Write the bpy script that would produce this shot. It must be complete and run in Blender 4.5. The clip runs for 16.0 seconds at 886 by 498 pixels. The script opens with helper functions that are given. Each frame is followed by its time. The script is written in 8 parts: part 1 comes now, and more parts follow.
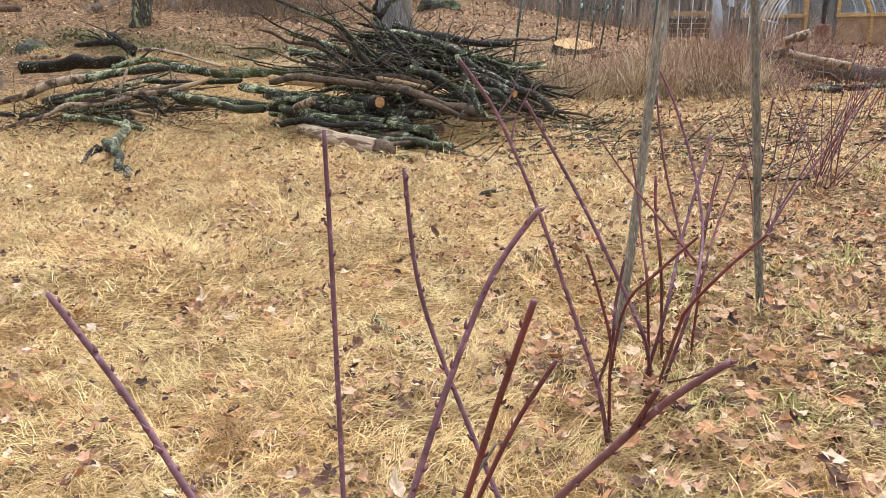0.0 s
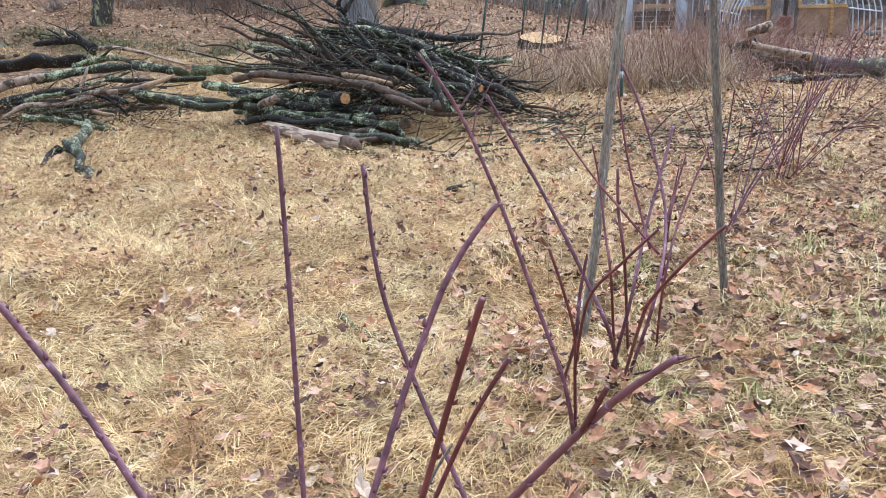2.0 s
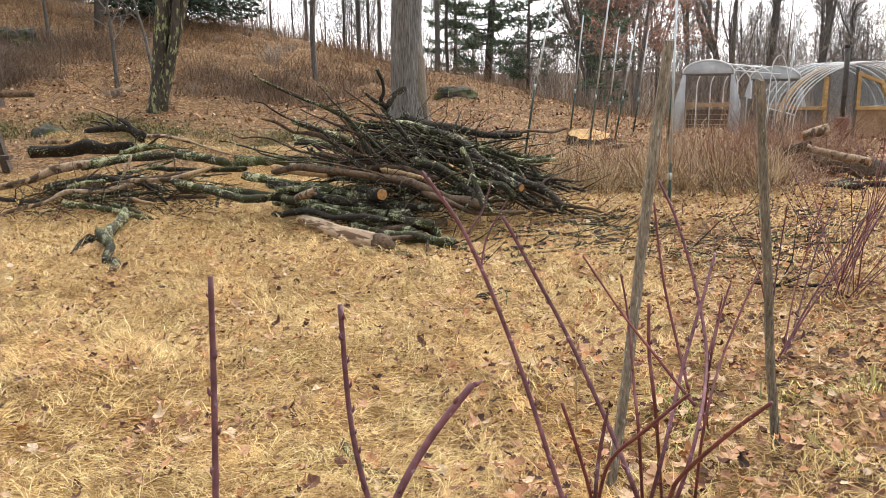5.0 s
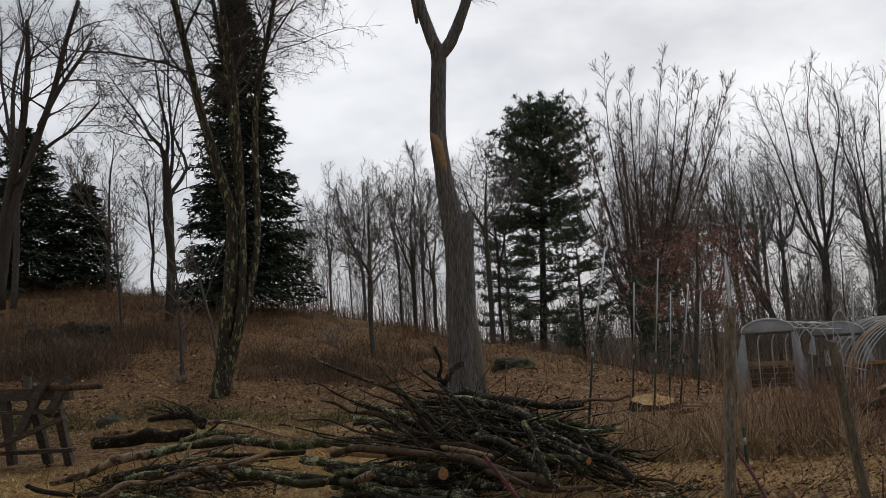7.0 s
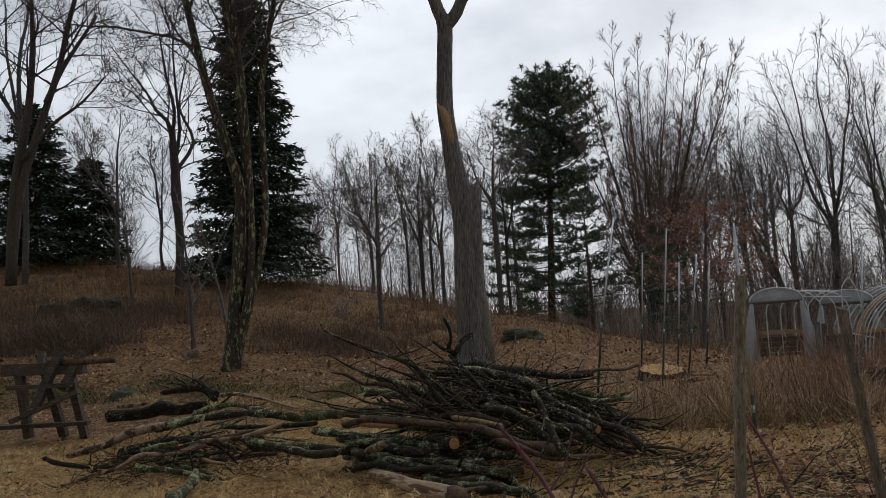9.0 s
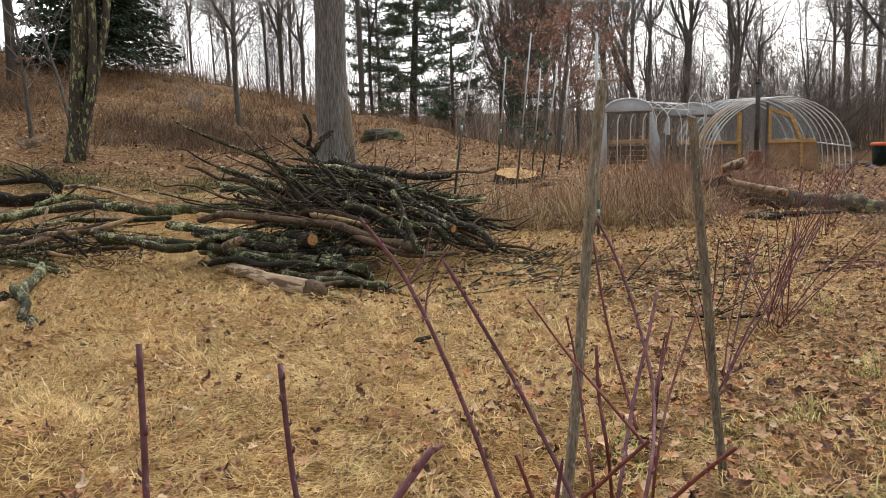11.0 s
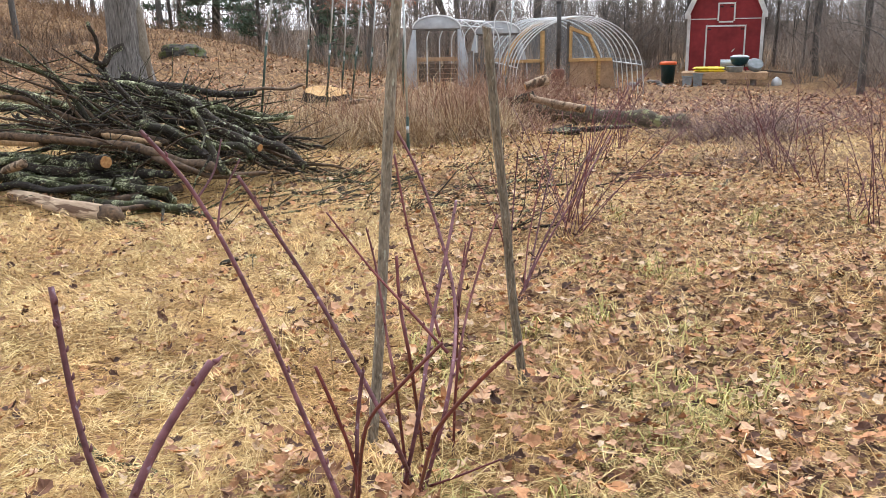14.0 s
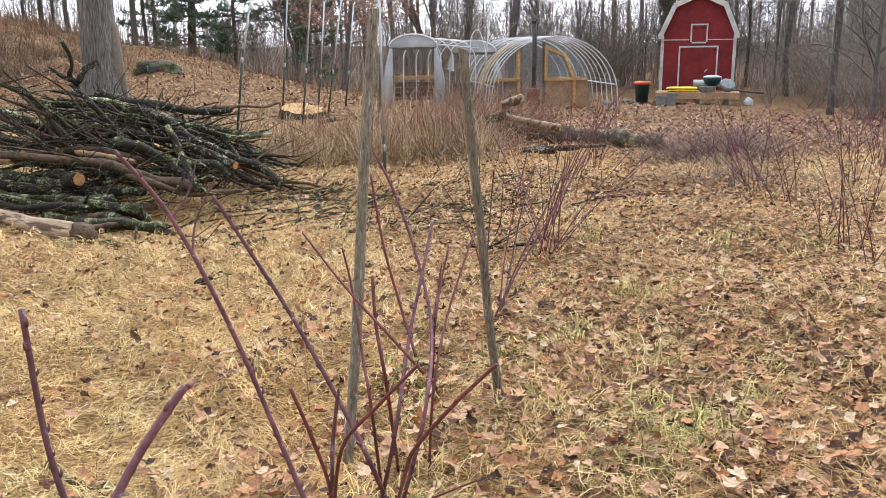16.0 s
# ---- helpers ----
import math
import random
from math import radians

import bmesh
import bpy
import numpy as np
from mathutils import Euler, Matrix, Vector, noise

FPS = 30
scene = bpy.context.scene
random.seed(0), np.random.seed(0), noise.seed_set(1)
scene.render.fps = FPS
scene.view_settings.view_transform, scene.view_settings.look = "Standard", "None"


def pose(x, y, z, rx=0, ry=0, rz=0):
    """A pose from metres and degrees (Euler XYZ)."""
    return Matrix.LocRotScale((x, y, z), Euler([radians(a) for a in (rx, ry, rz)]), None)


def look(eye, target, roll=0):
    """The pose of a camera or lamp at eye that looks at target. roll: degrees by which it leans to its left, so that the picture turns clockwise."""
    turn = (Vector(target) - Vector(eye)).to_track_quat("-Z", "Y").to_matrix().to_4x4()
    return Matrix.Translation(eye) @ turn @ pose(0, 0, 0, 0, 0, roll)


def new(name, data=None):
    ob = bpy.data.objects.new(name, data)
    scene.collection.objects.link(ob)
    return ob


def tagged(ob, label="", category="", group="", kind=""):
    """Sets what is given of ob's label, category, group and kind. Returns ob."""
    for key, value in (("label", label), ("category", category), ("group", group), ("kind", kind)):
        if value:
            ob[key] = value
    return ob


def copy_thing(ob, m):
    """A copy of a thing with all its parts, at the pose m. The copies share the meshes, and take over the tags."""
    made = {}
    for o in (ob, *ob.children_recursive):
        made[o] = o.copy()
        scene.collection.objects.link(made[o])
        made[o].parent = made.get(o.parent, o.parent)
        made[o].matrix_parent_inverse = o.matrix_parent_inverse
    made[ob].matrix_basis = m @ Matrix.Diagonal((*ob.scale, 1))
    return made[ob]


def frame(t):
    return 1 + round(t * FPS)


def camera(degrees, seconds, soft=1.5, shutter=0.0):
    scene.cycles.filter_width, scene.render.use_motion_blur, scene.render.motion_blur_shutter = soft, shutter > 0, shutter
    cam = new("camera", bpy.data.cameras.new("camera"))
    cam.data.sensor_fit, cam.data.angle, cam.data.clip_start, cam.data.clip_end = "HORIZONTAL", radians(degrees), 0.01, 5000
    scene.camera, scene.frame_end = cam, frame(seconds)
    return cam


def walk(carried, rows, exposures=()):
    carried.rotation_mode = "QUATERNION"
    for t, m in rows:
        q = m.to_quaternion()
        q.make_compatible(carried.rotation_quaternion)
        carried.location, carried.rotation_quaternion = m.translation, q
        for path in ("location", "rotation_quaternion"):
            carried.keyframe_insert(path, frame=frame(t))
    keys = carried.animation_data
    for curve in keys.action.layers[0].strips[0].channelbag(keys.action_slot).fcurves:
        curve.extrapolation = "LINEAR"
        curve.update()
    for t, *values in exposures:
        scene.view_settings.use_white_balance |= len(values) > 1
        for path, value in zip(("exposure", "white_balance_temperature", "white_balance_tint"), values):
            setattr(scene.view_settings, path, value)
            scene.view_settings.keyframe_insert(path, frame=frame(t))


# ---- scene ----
cam = camera(55.46, 16.0, soft=0.75)
walk(cam, [
    (0.00, look((-0.208, -0.442, 1.458), (0.694, 9.062, -1.521), -1.43)),
    (0.50, look((-0.205, -0.437, 1.456), (0.430, 9.048, -1.648), -1.38)),
    (1.00, look((-0.198, -0.426, 1.452), (0.562, 9.023, -1.732), -1.40)),
    (1.50, look((-0.196, -0.426, 1.452), (0.719, 9.020, -1.702), -1.43)),
    (2.00, look((-0.178, -0.426, 1.455), (1.054, 9.021, -1.586), -1.89)),
    (2.50, look((-0.141, -0.444, 1.460), (1.616, 8.941, -1.513), -2.98)),
    (3.00, look((-0.115, -0.420, 1.457), (2.139, 8.826, -1.613), -3.05)),
    (3.20, look((-0.101, -0.390, 1.454), (2.275, 8.807, -1.674), -2.35)),
    (5.30, look((0.003, -0.053, 1.520), (0.424, 9.817, -0.033), -1.18)),
    (5.50, look((-0.016, -0.035, 1.530), (0.282, 9.889, 0.343), -1.71)),
    (6.00, look((-0.031, -0.034, 1.544), (0.139, 9.951, 1.020), -3.10)),
    (6.50, look((-0.026, -0.027, 1.543), (0.145, 9.969, 1.766), -3.36)),
    (7.00, look((0.001, -0.017, 1.529), (0.156, 9.913, 2.694), -3.62)),
    (7.50, look((-0.000, -0.024, 1.529), (0.139, 9.762, 3.584), -4.78)),
    (8.00, look((-0.012, -0.039, 1.529), (0.121, 9.672, 3.909), -5.22)),
    (8.50, look((-0.009, -0.040, 1.531), (0.071, 9.803, 3.295), -4.67)),
    (8.70, look((-0.010, -0.039, 1.529), (0.030, 9.865, 2.914), -4.26)),
    (10.80, look((-0.033, -0.013, 1.516), (1.070, 9.822, 0.080), -2.41)),
    (11.00, look((-0.023, -0.006, 1.508), (1.522, 9.746, -0.075), -1.91)),
    (11.50, look((-0.011, 0.004, 1.498), (2.422, 9.521, -0.376), -0.71)),
    (12.00, look((-0.010, 0.006, 1.495), (2.907, 9.354, -0.531), -0.45)),
    (12.50, look((0.002, 0.004, 1.493), (3.125, 9.262, -0.636), -0.37)),
    (13.00, look((0.002, 0.005, 1.488), (3.232, 9.186, -0.810), -0.34)),
    (13.50, look((0.025, 0.011, 1.476), (3.462, 9.059, -1.037), -0.67)),
    (14.00, look((0.032, 0.000, 1.477), (3.580, 8.993, -1.080), -1.15)),
    (14.50, look((0.035, 0.008, 1.472), (3.610, 8.984, -1.108), -1.43)),
    (15.00, look((0.029, -0.002, 1.478), (3.611, 8.971, -1.104), -1.50)),
    (15.50, look((0.026, -0.005, 1.484), (3.691, 8.962, -0.996), -1.10)),
    (16.00, look((0.033, -0.000, 1.486), (3.862, 8.930, -0.876), -0.70)),
], exposures=[(0.0, 1.2, 6050, 10), (0.7, 1.18, 5450, 11), (1.5, 1.19, 5150, 12), (3.2, 1.24, 5250, 12), (5.3, 0.93, 6850, 10), (6.0, 0.12, 6950, 10), (6.5, -0.38, 7000, 10), (7.0, -1.08, 6600, 10), (7.5, -1.45, 6400, 10), (8.2, -1.56, 6350, 9), (8.7, -1.28, 6350, 9), (10.8, 0.22, 6750, 10), (11.5, 0.88, 6800, 10), (12.5, 1.05, 6600, 10), (14.0, 1.14, 6250, 11), (15.5, 1.17, 6000, 11), (16.0, 1.06, 6150, 11)])

# ---- light: a bright overcast sky ----
world = bpy.data.worlds.new("overcast")
scene.world = world
world.use_nodes = True
wn, wl = world.node_tree.nodes, world.node_tree.links
wn.clear()
w_out = wn.new("ShaderNodeOutputWorld")
w_bg = wn.new("ShaderNodeBackground")
w_sky = wn.new("ShaderNodeTexSky")
w_sky.sky_type, w_sky.sun_disc = "NISHITA", False
w_sky.sun_elevation, w_sky.sun_rotation = radians(42), radians(25)
w_sky.air_density, w_sky.dust_density = 1.0, 3.0
w_co = wn.new("ShaderNodeTexCoord")
w_map = wn.new("ShaderNodeMapping")
w_map.inputs["Scale"].default_value = (1.6, 1.6, 3.6)
w_noise = wn.new("ShaderNodeTexNoise")
w_noise.inputs["Scale"].default_value, w_noise.inputs["Detail"].default_value = 2.2, 6.0
w_noise.inputs["Roughness"].default_value = 0.55
w_ramp = wn.new("ShaderNodeValToRGB")
w_ramp.color_ramp.elements[0].position, w_ramp.color_ramp.elements[0].color = 0.34, (6.6, 7.0, 7.7, 1)
w_ramp.color_ramp.elements[1].position, w_ramp.color_ramp.elements[1].color = 0.62, (10.0, 10.3, 10.8, 1)
w_mix = wn.new("ShaderNodeMix")
w_mix.data_type = "RGBA"
w_mix.inputs["Factor"].default_value = 0.88
wl.new(w_co.outputs["Generated"], w_map.inputs["Vector"])
wl.new(w_map.outputs["Vector"], w_noise.inputs["Vector"])
wl.new(w_noise.outputs["Fac"], w_ramp.inputs["Fac"])
wl.new(w_sky.outputs["Color"], w_mix.inputs[6])
wl.new(w_ramp.outputs["Color"], w_mix.inputs[7])
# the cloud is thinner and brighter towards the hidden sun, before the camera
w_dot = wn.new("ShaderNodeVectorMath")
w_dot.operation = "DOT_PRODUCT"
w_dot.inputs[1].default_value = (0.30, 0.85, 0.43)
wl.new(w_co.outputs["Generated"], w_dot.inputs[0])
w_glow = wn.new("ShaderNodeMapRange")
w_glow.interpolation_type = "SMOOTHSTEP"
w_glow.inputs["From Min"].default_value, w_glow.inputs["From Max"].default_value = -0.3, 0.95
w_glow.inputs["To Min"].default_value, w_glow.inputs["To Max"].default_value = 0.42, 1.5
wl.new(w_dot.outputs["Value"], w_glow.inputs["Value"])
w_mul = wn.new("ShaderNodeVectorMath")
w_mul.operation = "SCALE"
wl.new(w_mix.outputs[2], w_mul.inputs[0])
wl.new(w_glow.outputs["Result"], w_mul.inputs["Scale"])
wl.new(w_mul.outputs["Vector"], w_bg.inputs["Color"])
w_bg.inputs["Strength"].default_value = 0.13
wl.new(w_bg.outputs["Background"], w_out.inputs["Surface"])

sun_data = bpy.data.lights.new("sun", "SUN")
sun_data.energy, sun_data.angle, sun_data.color = 0.8, radians(25), (1.0, 0.96, 0.9)
sun = new("sun", sun_data)
sun.matrix_world = look((0, 0, 0), (-0.35, -0.75, -0.9))


# ---- materials ----
def material(name, rough=0.8, metallic=0.0):
    m = bpy.data.materials.new(name)
    m.use_nodes = True
    b = m.node_tree.nodes["Principled BSDF"]
    b.inputs["Roughness"].default_value = rough
    b.inputs["Metallic"].default_value = metallic
    b.inputs["Specular IOR Level"].default_value = 0.3
    return m, m.node_tree.nodes, m.node_tree.links, b


def ramp(nodes, stops):
    r = nodes.new("ShaderNodeValToRGB")
    e = r.color_ramp.elements
    while len(e) < len(stops):
        e.new(0.5)
    for el, (p, c) in zip(e, stops):
        el.position, el.color = p, (*c, 1)
    return r


def coords(nodes, links, scale, space="Object"):
    tc, mp = nodes.new("ShaderNodeTexCoord"), nodes.new("ShaderNodeMapping")
    mp.inputs["Scale"].default_value = scale
    links.new(tc.outputs[space], mp.inputs["Vector"])
    return mp.outputs["Vector"]


def noise_tex(nodes, links, vec, scale, detail=6.0, rough=0.6):
    n = nodes.new("ShaderNodeTexNoise")
    n.inputs["Scale"].default_value, n.inputs["Detail"].default_value = scale, detail
    n.inputs["Roughness"].default_value = rough
    links.new(vec, n.inputs["Vector"])
    return n.outputs["Fac"]


def mixed(nodes, links, fac, a, b, blend="MIX"):
    m = nodes.new("ShaderNodeMix")
    m.data_type, m.blend_type = "RGBA", blend
    for sock, v in ((m.inputs["Factor"], fac), (m.inputs[6], a), (m.inputs[7], b)):
        if isinstance(v, (int, float)):
            sock.default_value = v
        elif isinstance(v, tuple):
            sock.default_value = (*v, 1)
        else:
            links.new(v, sock)
    return m.outputs[2]


def bumped(nodes, links, b, height, strength=0.5, distance=0.01):
    n = nodes.new("ShaderNodeBump")
    n.inputs["Strength"].default_value, n.inputs["Distance"].default_value = strength, distance
    links.new(height, n.inputs["Height"])
    links.new(n.outputs["Normal"], b.inputs["Normal"])


def surface(name, dark, light, scale=(1, 1, 1), fine=40.0, coarse=4.0, rough=0.85, bump=0.4, dist=0.006,
            spots=None, spot_scale=9.0, spot_at=0.58, metallic=0.0, vary=0.25, space="Object"):
    """A mottled natural surface: fine grain over coarse blotches, optional spots, some change from piece to piece."""
    m, n, l, b = material(name, rough, metallic)
    v = coords(n, l, scale, space)
    f = noise_tex(n, l, v, fine)
    c = noise_tex(n, l, v, coarse, 3.0)
    r1 = ramp(n, [(0.3, dark), (0.7, light)])
    l.new(f, r1.inputs["Fac"])
    r2 = ramp(n, [(0.3, (0.72, 0.72, 0.72)), (0.7, (1.15, 1.15, 1.15))])
    l.new(c, r2.inputs["Fac"])
    col = mixed(n, l, 1.0, r1.outputs["Color"], r2.outputs["Color"], "MULTIPLY")
    if spots:
        s = noise_tex(n, l, v, spot_scale, 5.0, 0.65)
        rs = ramp(n, [(spot_at, (0, 0, 0)), (spot_at + 0.05, (1, 1, 1))])
        l.new(s, rs.inputs["Fac"])
        col = mixed(n, l, rs.outputs["Color"], col, spots)
    if vary:
        oi = n.new("ShaderNodeObjectInfo")
        rv = ramp(n, [(0.0, (1 - vary,) * 3), (1.0, (1 + vary,) * 3)])
        l.new(oi.outputs["Random"], rv.inputs["Fac"])
        col = mixed(n, l, 1.0, col, rv.outputs["Color"], "MULTIPLY")
    l.new(col, b.inputs["Base Color"])
    if bump:
        bumped(n, l, b, f, bump, dist)
    return m


def crusted(name, dark, light, crust, crust_pale, amount, moss=None):
    """Wet bark with crusts of lichen: broad patches broken up by fine flecks of two tones."""
    m, n, l, b = material(name, 0.85)
    v = coords(n, l, (1, 1, 1))
    f = noise_tex(n, l, v, 38)
    r1 = ramp(n, [(0.3, dark), (0.7, light)])
    l.new(f, r1.inputs["Fac"])
    col = r1.outputs["Color"]
    oi = n.new("ShaderNodeObjectInfo")
    if moss:
        ms = noise_tex(n, l, v, 5, 4, 0.6)
        rm = ramp(n, [(0.46, (0, 0, 0)), (0.62, (1, 1, 1))])
        l.new(ms, rm.inputs["Fac"])
        col = mixed(n, l, rm.outputs["Color"], col, moss)
    broad = noise_tex(n, l, v, 6.5, 3, 0.6)
    fleck = noise_tex(n, l, v, 55, 4, 0.7)
    add = n.new("ShaderNodeMath")
    add.operation = "MULTIPLY_ADD"
    l.new(broad, add.inputs[0])
    add.inputs[1].default_value = 0.9
    l.new(fleck, add.inputs[2])
    more = n.new("ShaderNodeMath")
    more.operation = "MULTIPLY_ADD"
    l.new(oi.outputs["Random"], more.inputs[0])
    more.inputs[1].default_value = 0.07
    l.new(add.outputs[0], more.inputs[2])
    rs = ramp(n, [(0.0, (0, 0, 0)), (1.0, (1, 1, 1))])
    mr = n.new("ShaderNodeMapRange")
    mr.inputs["From Min"].default_value, mr.inputs["From Max"].default_value = amount, amount + 0.05
    l.new(more.outputs[0], mr.inputs["Value"])
    l.new(mr.outputs["Result"], rs.inputs["Fac"])
    tone = noise_tex(n, l, v, 90, 2, 0.5)
    rt = ramp(n, [(0.35, crust), (0.62, crust_pale)])
    l.new(tone, rt.inputs["Fac"])
    col = mixed(n, l, rs.outputs["Color"], col, rt.outputs["Color"])
    rv = ramp(n, [(0.0, (0.7, 0.7, 0.7)), (1.0, (1.25, 1.25, 1.25))])
    l.new(oi.outputs["Random"], rv.inputs["Fac"])
    l.new(mixed(n, l, 1.0, col, rv.outputs["Color"], "MULTIPLY"), b.inputs["Base Color"])
    bumped(n, l, b, fleck, 1.0, 0.014)
    return m


def islands(name, stops, rough=0.8, grain=60.0, patches=0.0):
    """For stuff of many small pieces: each piece its own shade."""
    m, n, l, b = material(name, rough)
    g = n.new("ShaderNodeNewGeometry")
    r = ramp(n, stops)
    l.new(g.outputs["Random Per Island"], r.inputs["Fac"])
    f = noise_tex(n, l, coords(n, l, (1, 1, 1)), grain, 3.0)
    r2 = ramp(n, [(0.3, (0.75, 0.75, 0.75)), (0.7, (1.2, 1.2, 1.2))])
    l.new(f, r2.inputs["Fac"])
    col = mixed(n, l, 1.0, r.outputs["Color"], r2.outputs["Color"], "MULTIPLY")
    if patches:
        p = noise_tex(n, l, coords(n, l, (1, 1, 1)), patches, 5.0, 0.65)
        r3 = ramp(n, [(0.36, (0.42, 0.31, 0.21)), (0.46, (0.90, 0.83, 0.74)), (0.53, (1.04, 1.02, 0.97)), (0.62, (1.24, 1.25, 1.16))])
        l.new(p, r3.inputs["Fac"])
        col = mixed(n, l, 1.0, col, r3.outputs["Color"], "MULTIPLY")
        w = noise_tex(n, l, coords(n, l, (1, 1, 1)), 2.3, 3.0, 0.6)
        r5 = ramp(n, [(0.38, (1.09, 0.95, 0.86)), (0.5, (1.04, 0.99, 0.98)), (0.62, (0.98, 1.0, 0.97))])
        l.new(w, r5.inputs["Fac"])
        col = mixed(n, l, 1.0, col, r5.outputs["Color"], "MULTIPLY")
    l.new(col, b.inputs["Base Color"])
    return m


M_BARK = surface("grey_bark", (0.055, 0.045, 0.037), (0.15, 0.13, 0.11), (6, 6, 1.0), 14, 1.5, bump=0.9, dist=0.03)
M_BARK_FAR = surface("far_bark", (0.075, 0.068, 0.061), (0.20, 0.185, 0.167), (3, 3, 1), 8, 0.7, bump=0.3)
M_TREE_LICHEN = surface("lichened_tree_bark", (0.035, 0.029, 0.023), (0.11, 0.092, 0.072), (1, 1, 0.35), 22, 3, bump=1.0, dist=0.025,
                        spots=(0.33, 0.35, 0.17), spot_scale=15, spot_at=0.545)
M_TWIG = surface("twigs", (0.13, 0.117, 0.107), (0.26, 0.236, 0.216), (1, 1, 1), 6, 0.8, bump=0)
M_TWIG_DARK = surface("dark_twigs", (0.05, 0.043, 0.037), (0.125, 0.108, 0.094), (1, 1, 1), 6, 0.8, bump=0)
M_TWIG_RED = surface("reddish_twigs", (0.20, 0.163, 0.135), (0.36, 0.295, 0.245), (1, 1, 1), 6, 0.8, bump=0)
M_TWIG_BROWN = surface("brown_twigs", (0.14, 0.098, 0.074), (0.27, 0.19, 0.148), (1, 1, 1), 6, 0.8, bump=0)
M_BARK_LICHEN = crusted("lichen_bark", (0.012, 0.010, 0.007), (0.06, 0.05, 0.034), (0.17, 0.185, 0.085), (0.48, 0.485, 0.30), 1.06, (0.048, 0.054, 0.018))
M_FELLED = surface("pale_lichened_trunk", (0.05, 0.042, 0.03), (0.16, 0.135, 0.095), (1, 1, 1), 20, 3, bump=0.9, dist=0.02,
                   spots=(0.32, 0.34, 0.165), spot_scale=8, spot_at=0.54)
M_BARK_MOSS = crusted("mossy_bark", (0.025, 0.022, 0.014), (0.09, 0.075, 0.045), (0.13, 0.15, 0.06), (0.33, 0.35, 0.2), 1.07, (0.062, 0.072, 0.022))
M_BARK_DARK = crusted("dark_wet_bark", (0.008, 0.006, 0.005), (0.046, 0.034, 0.024), (0.12, 0.13, 0.07), (0.36, 0.37, 0.25), 1.12)
M_CRUST = islands("lichen_flakes", [(0.0, (0.06, 0.07, 0.026)), (0.5, (0.16, 0.175, 0.085)), (0.85, (0.33, 0.35, 0.21)), (1.0, (0.50, 0.51, 0.37))])
CRUST = (M_BARK_LICHEN, M_BARK_DARK, M_BARK_MOSS)
M_BARK_BROWN = surface("red_brown_bark", (0.042, 0.027, 0.017), (0.165, 0.105, 0.062), (1, 1, 1), 34, 4, bump=0.8, dist=0.008, spots=(0.035, 0.025, 0.018), spot_scale=9, spot_at=0.56)
M_PEELED = surface("peeled_wood", (0.20, 0.13, 0.08), (0.50, 0.37, 0.25), (1, 1, 1), 24, 4, bump=0.8, spots=(0.085, 0.055, 0.034), spot_scale=7, spot_at=0.53)
M_BLEACHED = surface("bleached_log", (0.14, 0.088, 0.054), (0.56, 0.425, 0.29), (1, 1, 1), 9, 3, bump=0.9, dist=0.012, spots=(0.12, 0.07, 0.042), spot_scale=5, spot_at=0.565)
for node in M_BLEACHED.node_tree.nodes:
    if node.type == "MAPPING":
        # the grain runs along the log
        node.vector_type = "TEXTURE"
        node.inputs["Rotation"].default_value = (0, 0, -1.05)
        node.inputs["Scale"].default_value = (4.5, 0.6, 0.6)
M_STUMP = surface("raw_stump_wood", (0.46, 0.25, 0.085), (0.72, 0.46, 0.20), (1, 1, 1), 30, 6, bump=0.5)
M_CUT = surface("fresh_cut_wood", (0.26, 0.12, 0.038), (0.48, 0.26, 0.10), (1, 1, 1), 34, 8, bump=0.5, spots=(0.17, 0.08, 0.035), spot_scale=16, spot_at=0.57)
M_TORN = surface("torn_wood", (0.30, 0.175, 0.085), (0.62, 0.43, 0.24), (10, 10, 1.5), 10, 3, bump=0.8, dist=0.01)
M_TRUNK = surface("furrowed_bark", (0.075, 0.069, 0.063), (0.42, 0.395, 0.365), (9, 9, 0.9), 5, 0.8, bump=1.0, dist=0.05)
M_STAKE = surface("weathered_stake", (0.10, 0.085, 0.065), (0.33, 0.285, 0.22), (22, 22, 1.6), 10, 3, bump=1.0, dist=0.008)
M_STAKE_OLD = surface("lichened_stake", (0.095, 0.08, 0.06), (0.31, 0.265, 0.20), (9, 9, 2.2), 14, 2.5, bump=1.0, dist=0.008, spots=(0.36, 0.36, 0.29), spot_scale=9, spot_at=0.60)
M_CANE = surface("purple_cane", (0.072, 0.026, 0.029), (0.20, 0.083, 0.093), (1, 1, 1), 30, 6, rough=0.55, bump=0.3, dist=0.002,
                 spots=(0.26, 0.19, 0.24), spot_scale=30, spot_at=0.62)
M_CANE_RED = surface("red_cane", (0.10, 0.025, 0.025), (0.20, 0.06, 0.055), (1, 1, 1), 25, 5, rough=0.5, bump=0.2, dist=0.002)
M_STRAW = islands("dead_grass", [(0.0, (0.20, 0.12, 0.05)), (0.2, (0.395, 0.268, 0.11)), (0.55, (0.568, 0.42, 0.19)), (0.9, (0.668, 0.526, 0.27)), (1.0, (0.75, 0.645, 0.37))], patches=6.5)
M_TALL = islands("tall_dry_grass", [(0.0, (0.12, 0.068, 0.04)), (0.3, (0.30, 0.19, 0.105)), (0.6, (0.54, 0.395, 0.225)), (1.0, (0.80, 0.67, 0.46))])
M_BRAMBLE = islands("dry_bramble", [(0.0, (0.13, 0.06, 0.04)), (0.6, (0.27, 0.138, 0.088)), (1.0, (0.48, 0.33, 0.21))])
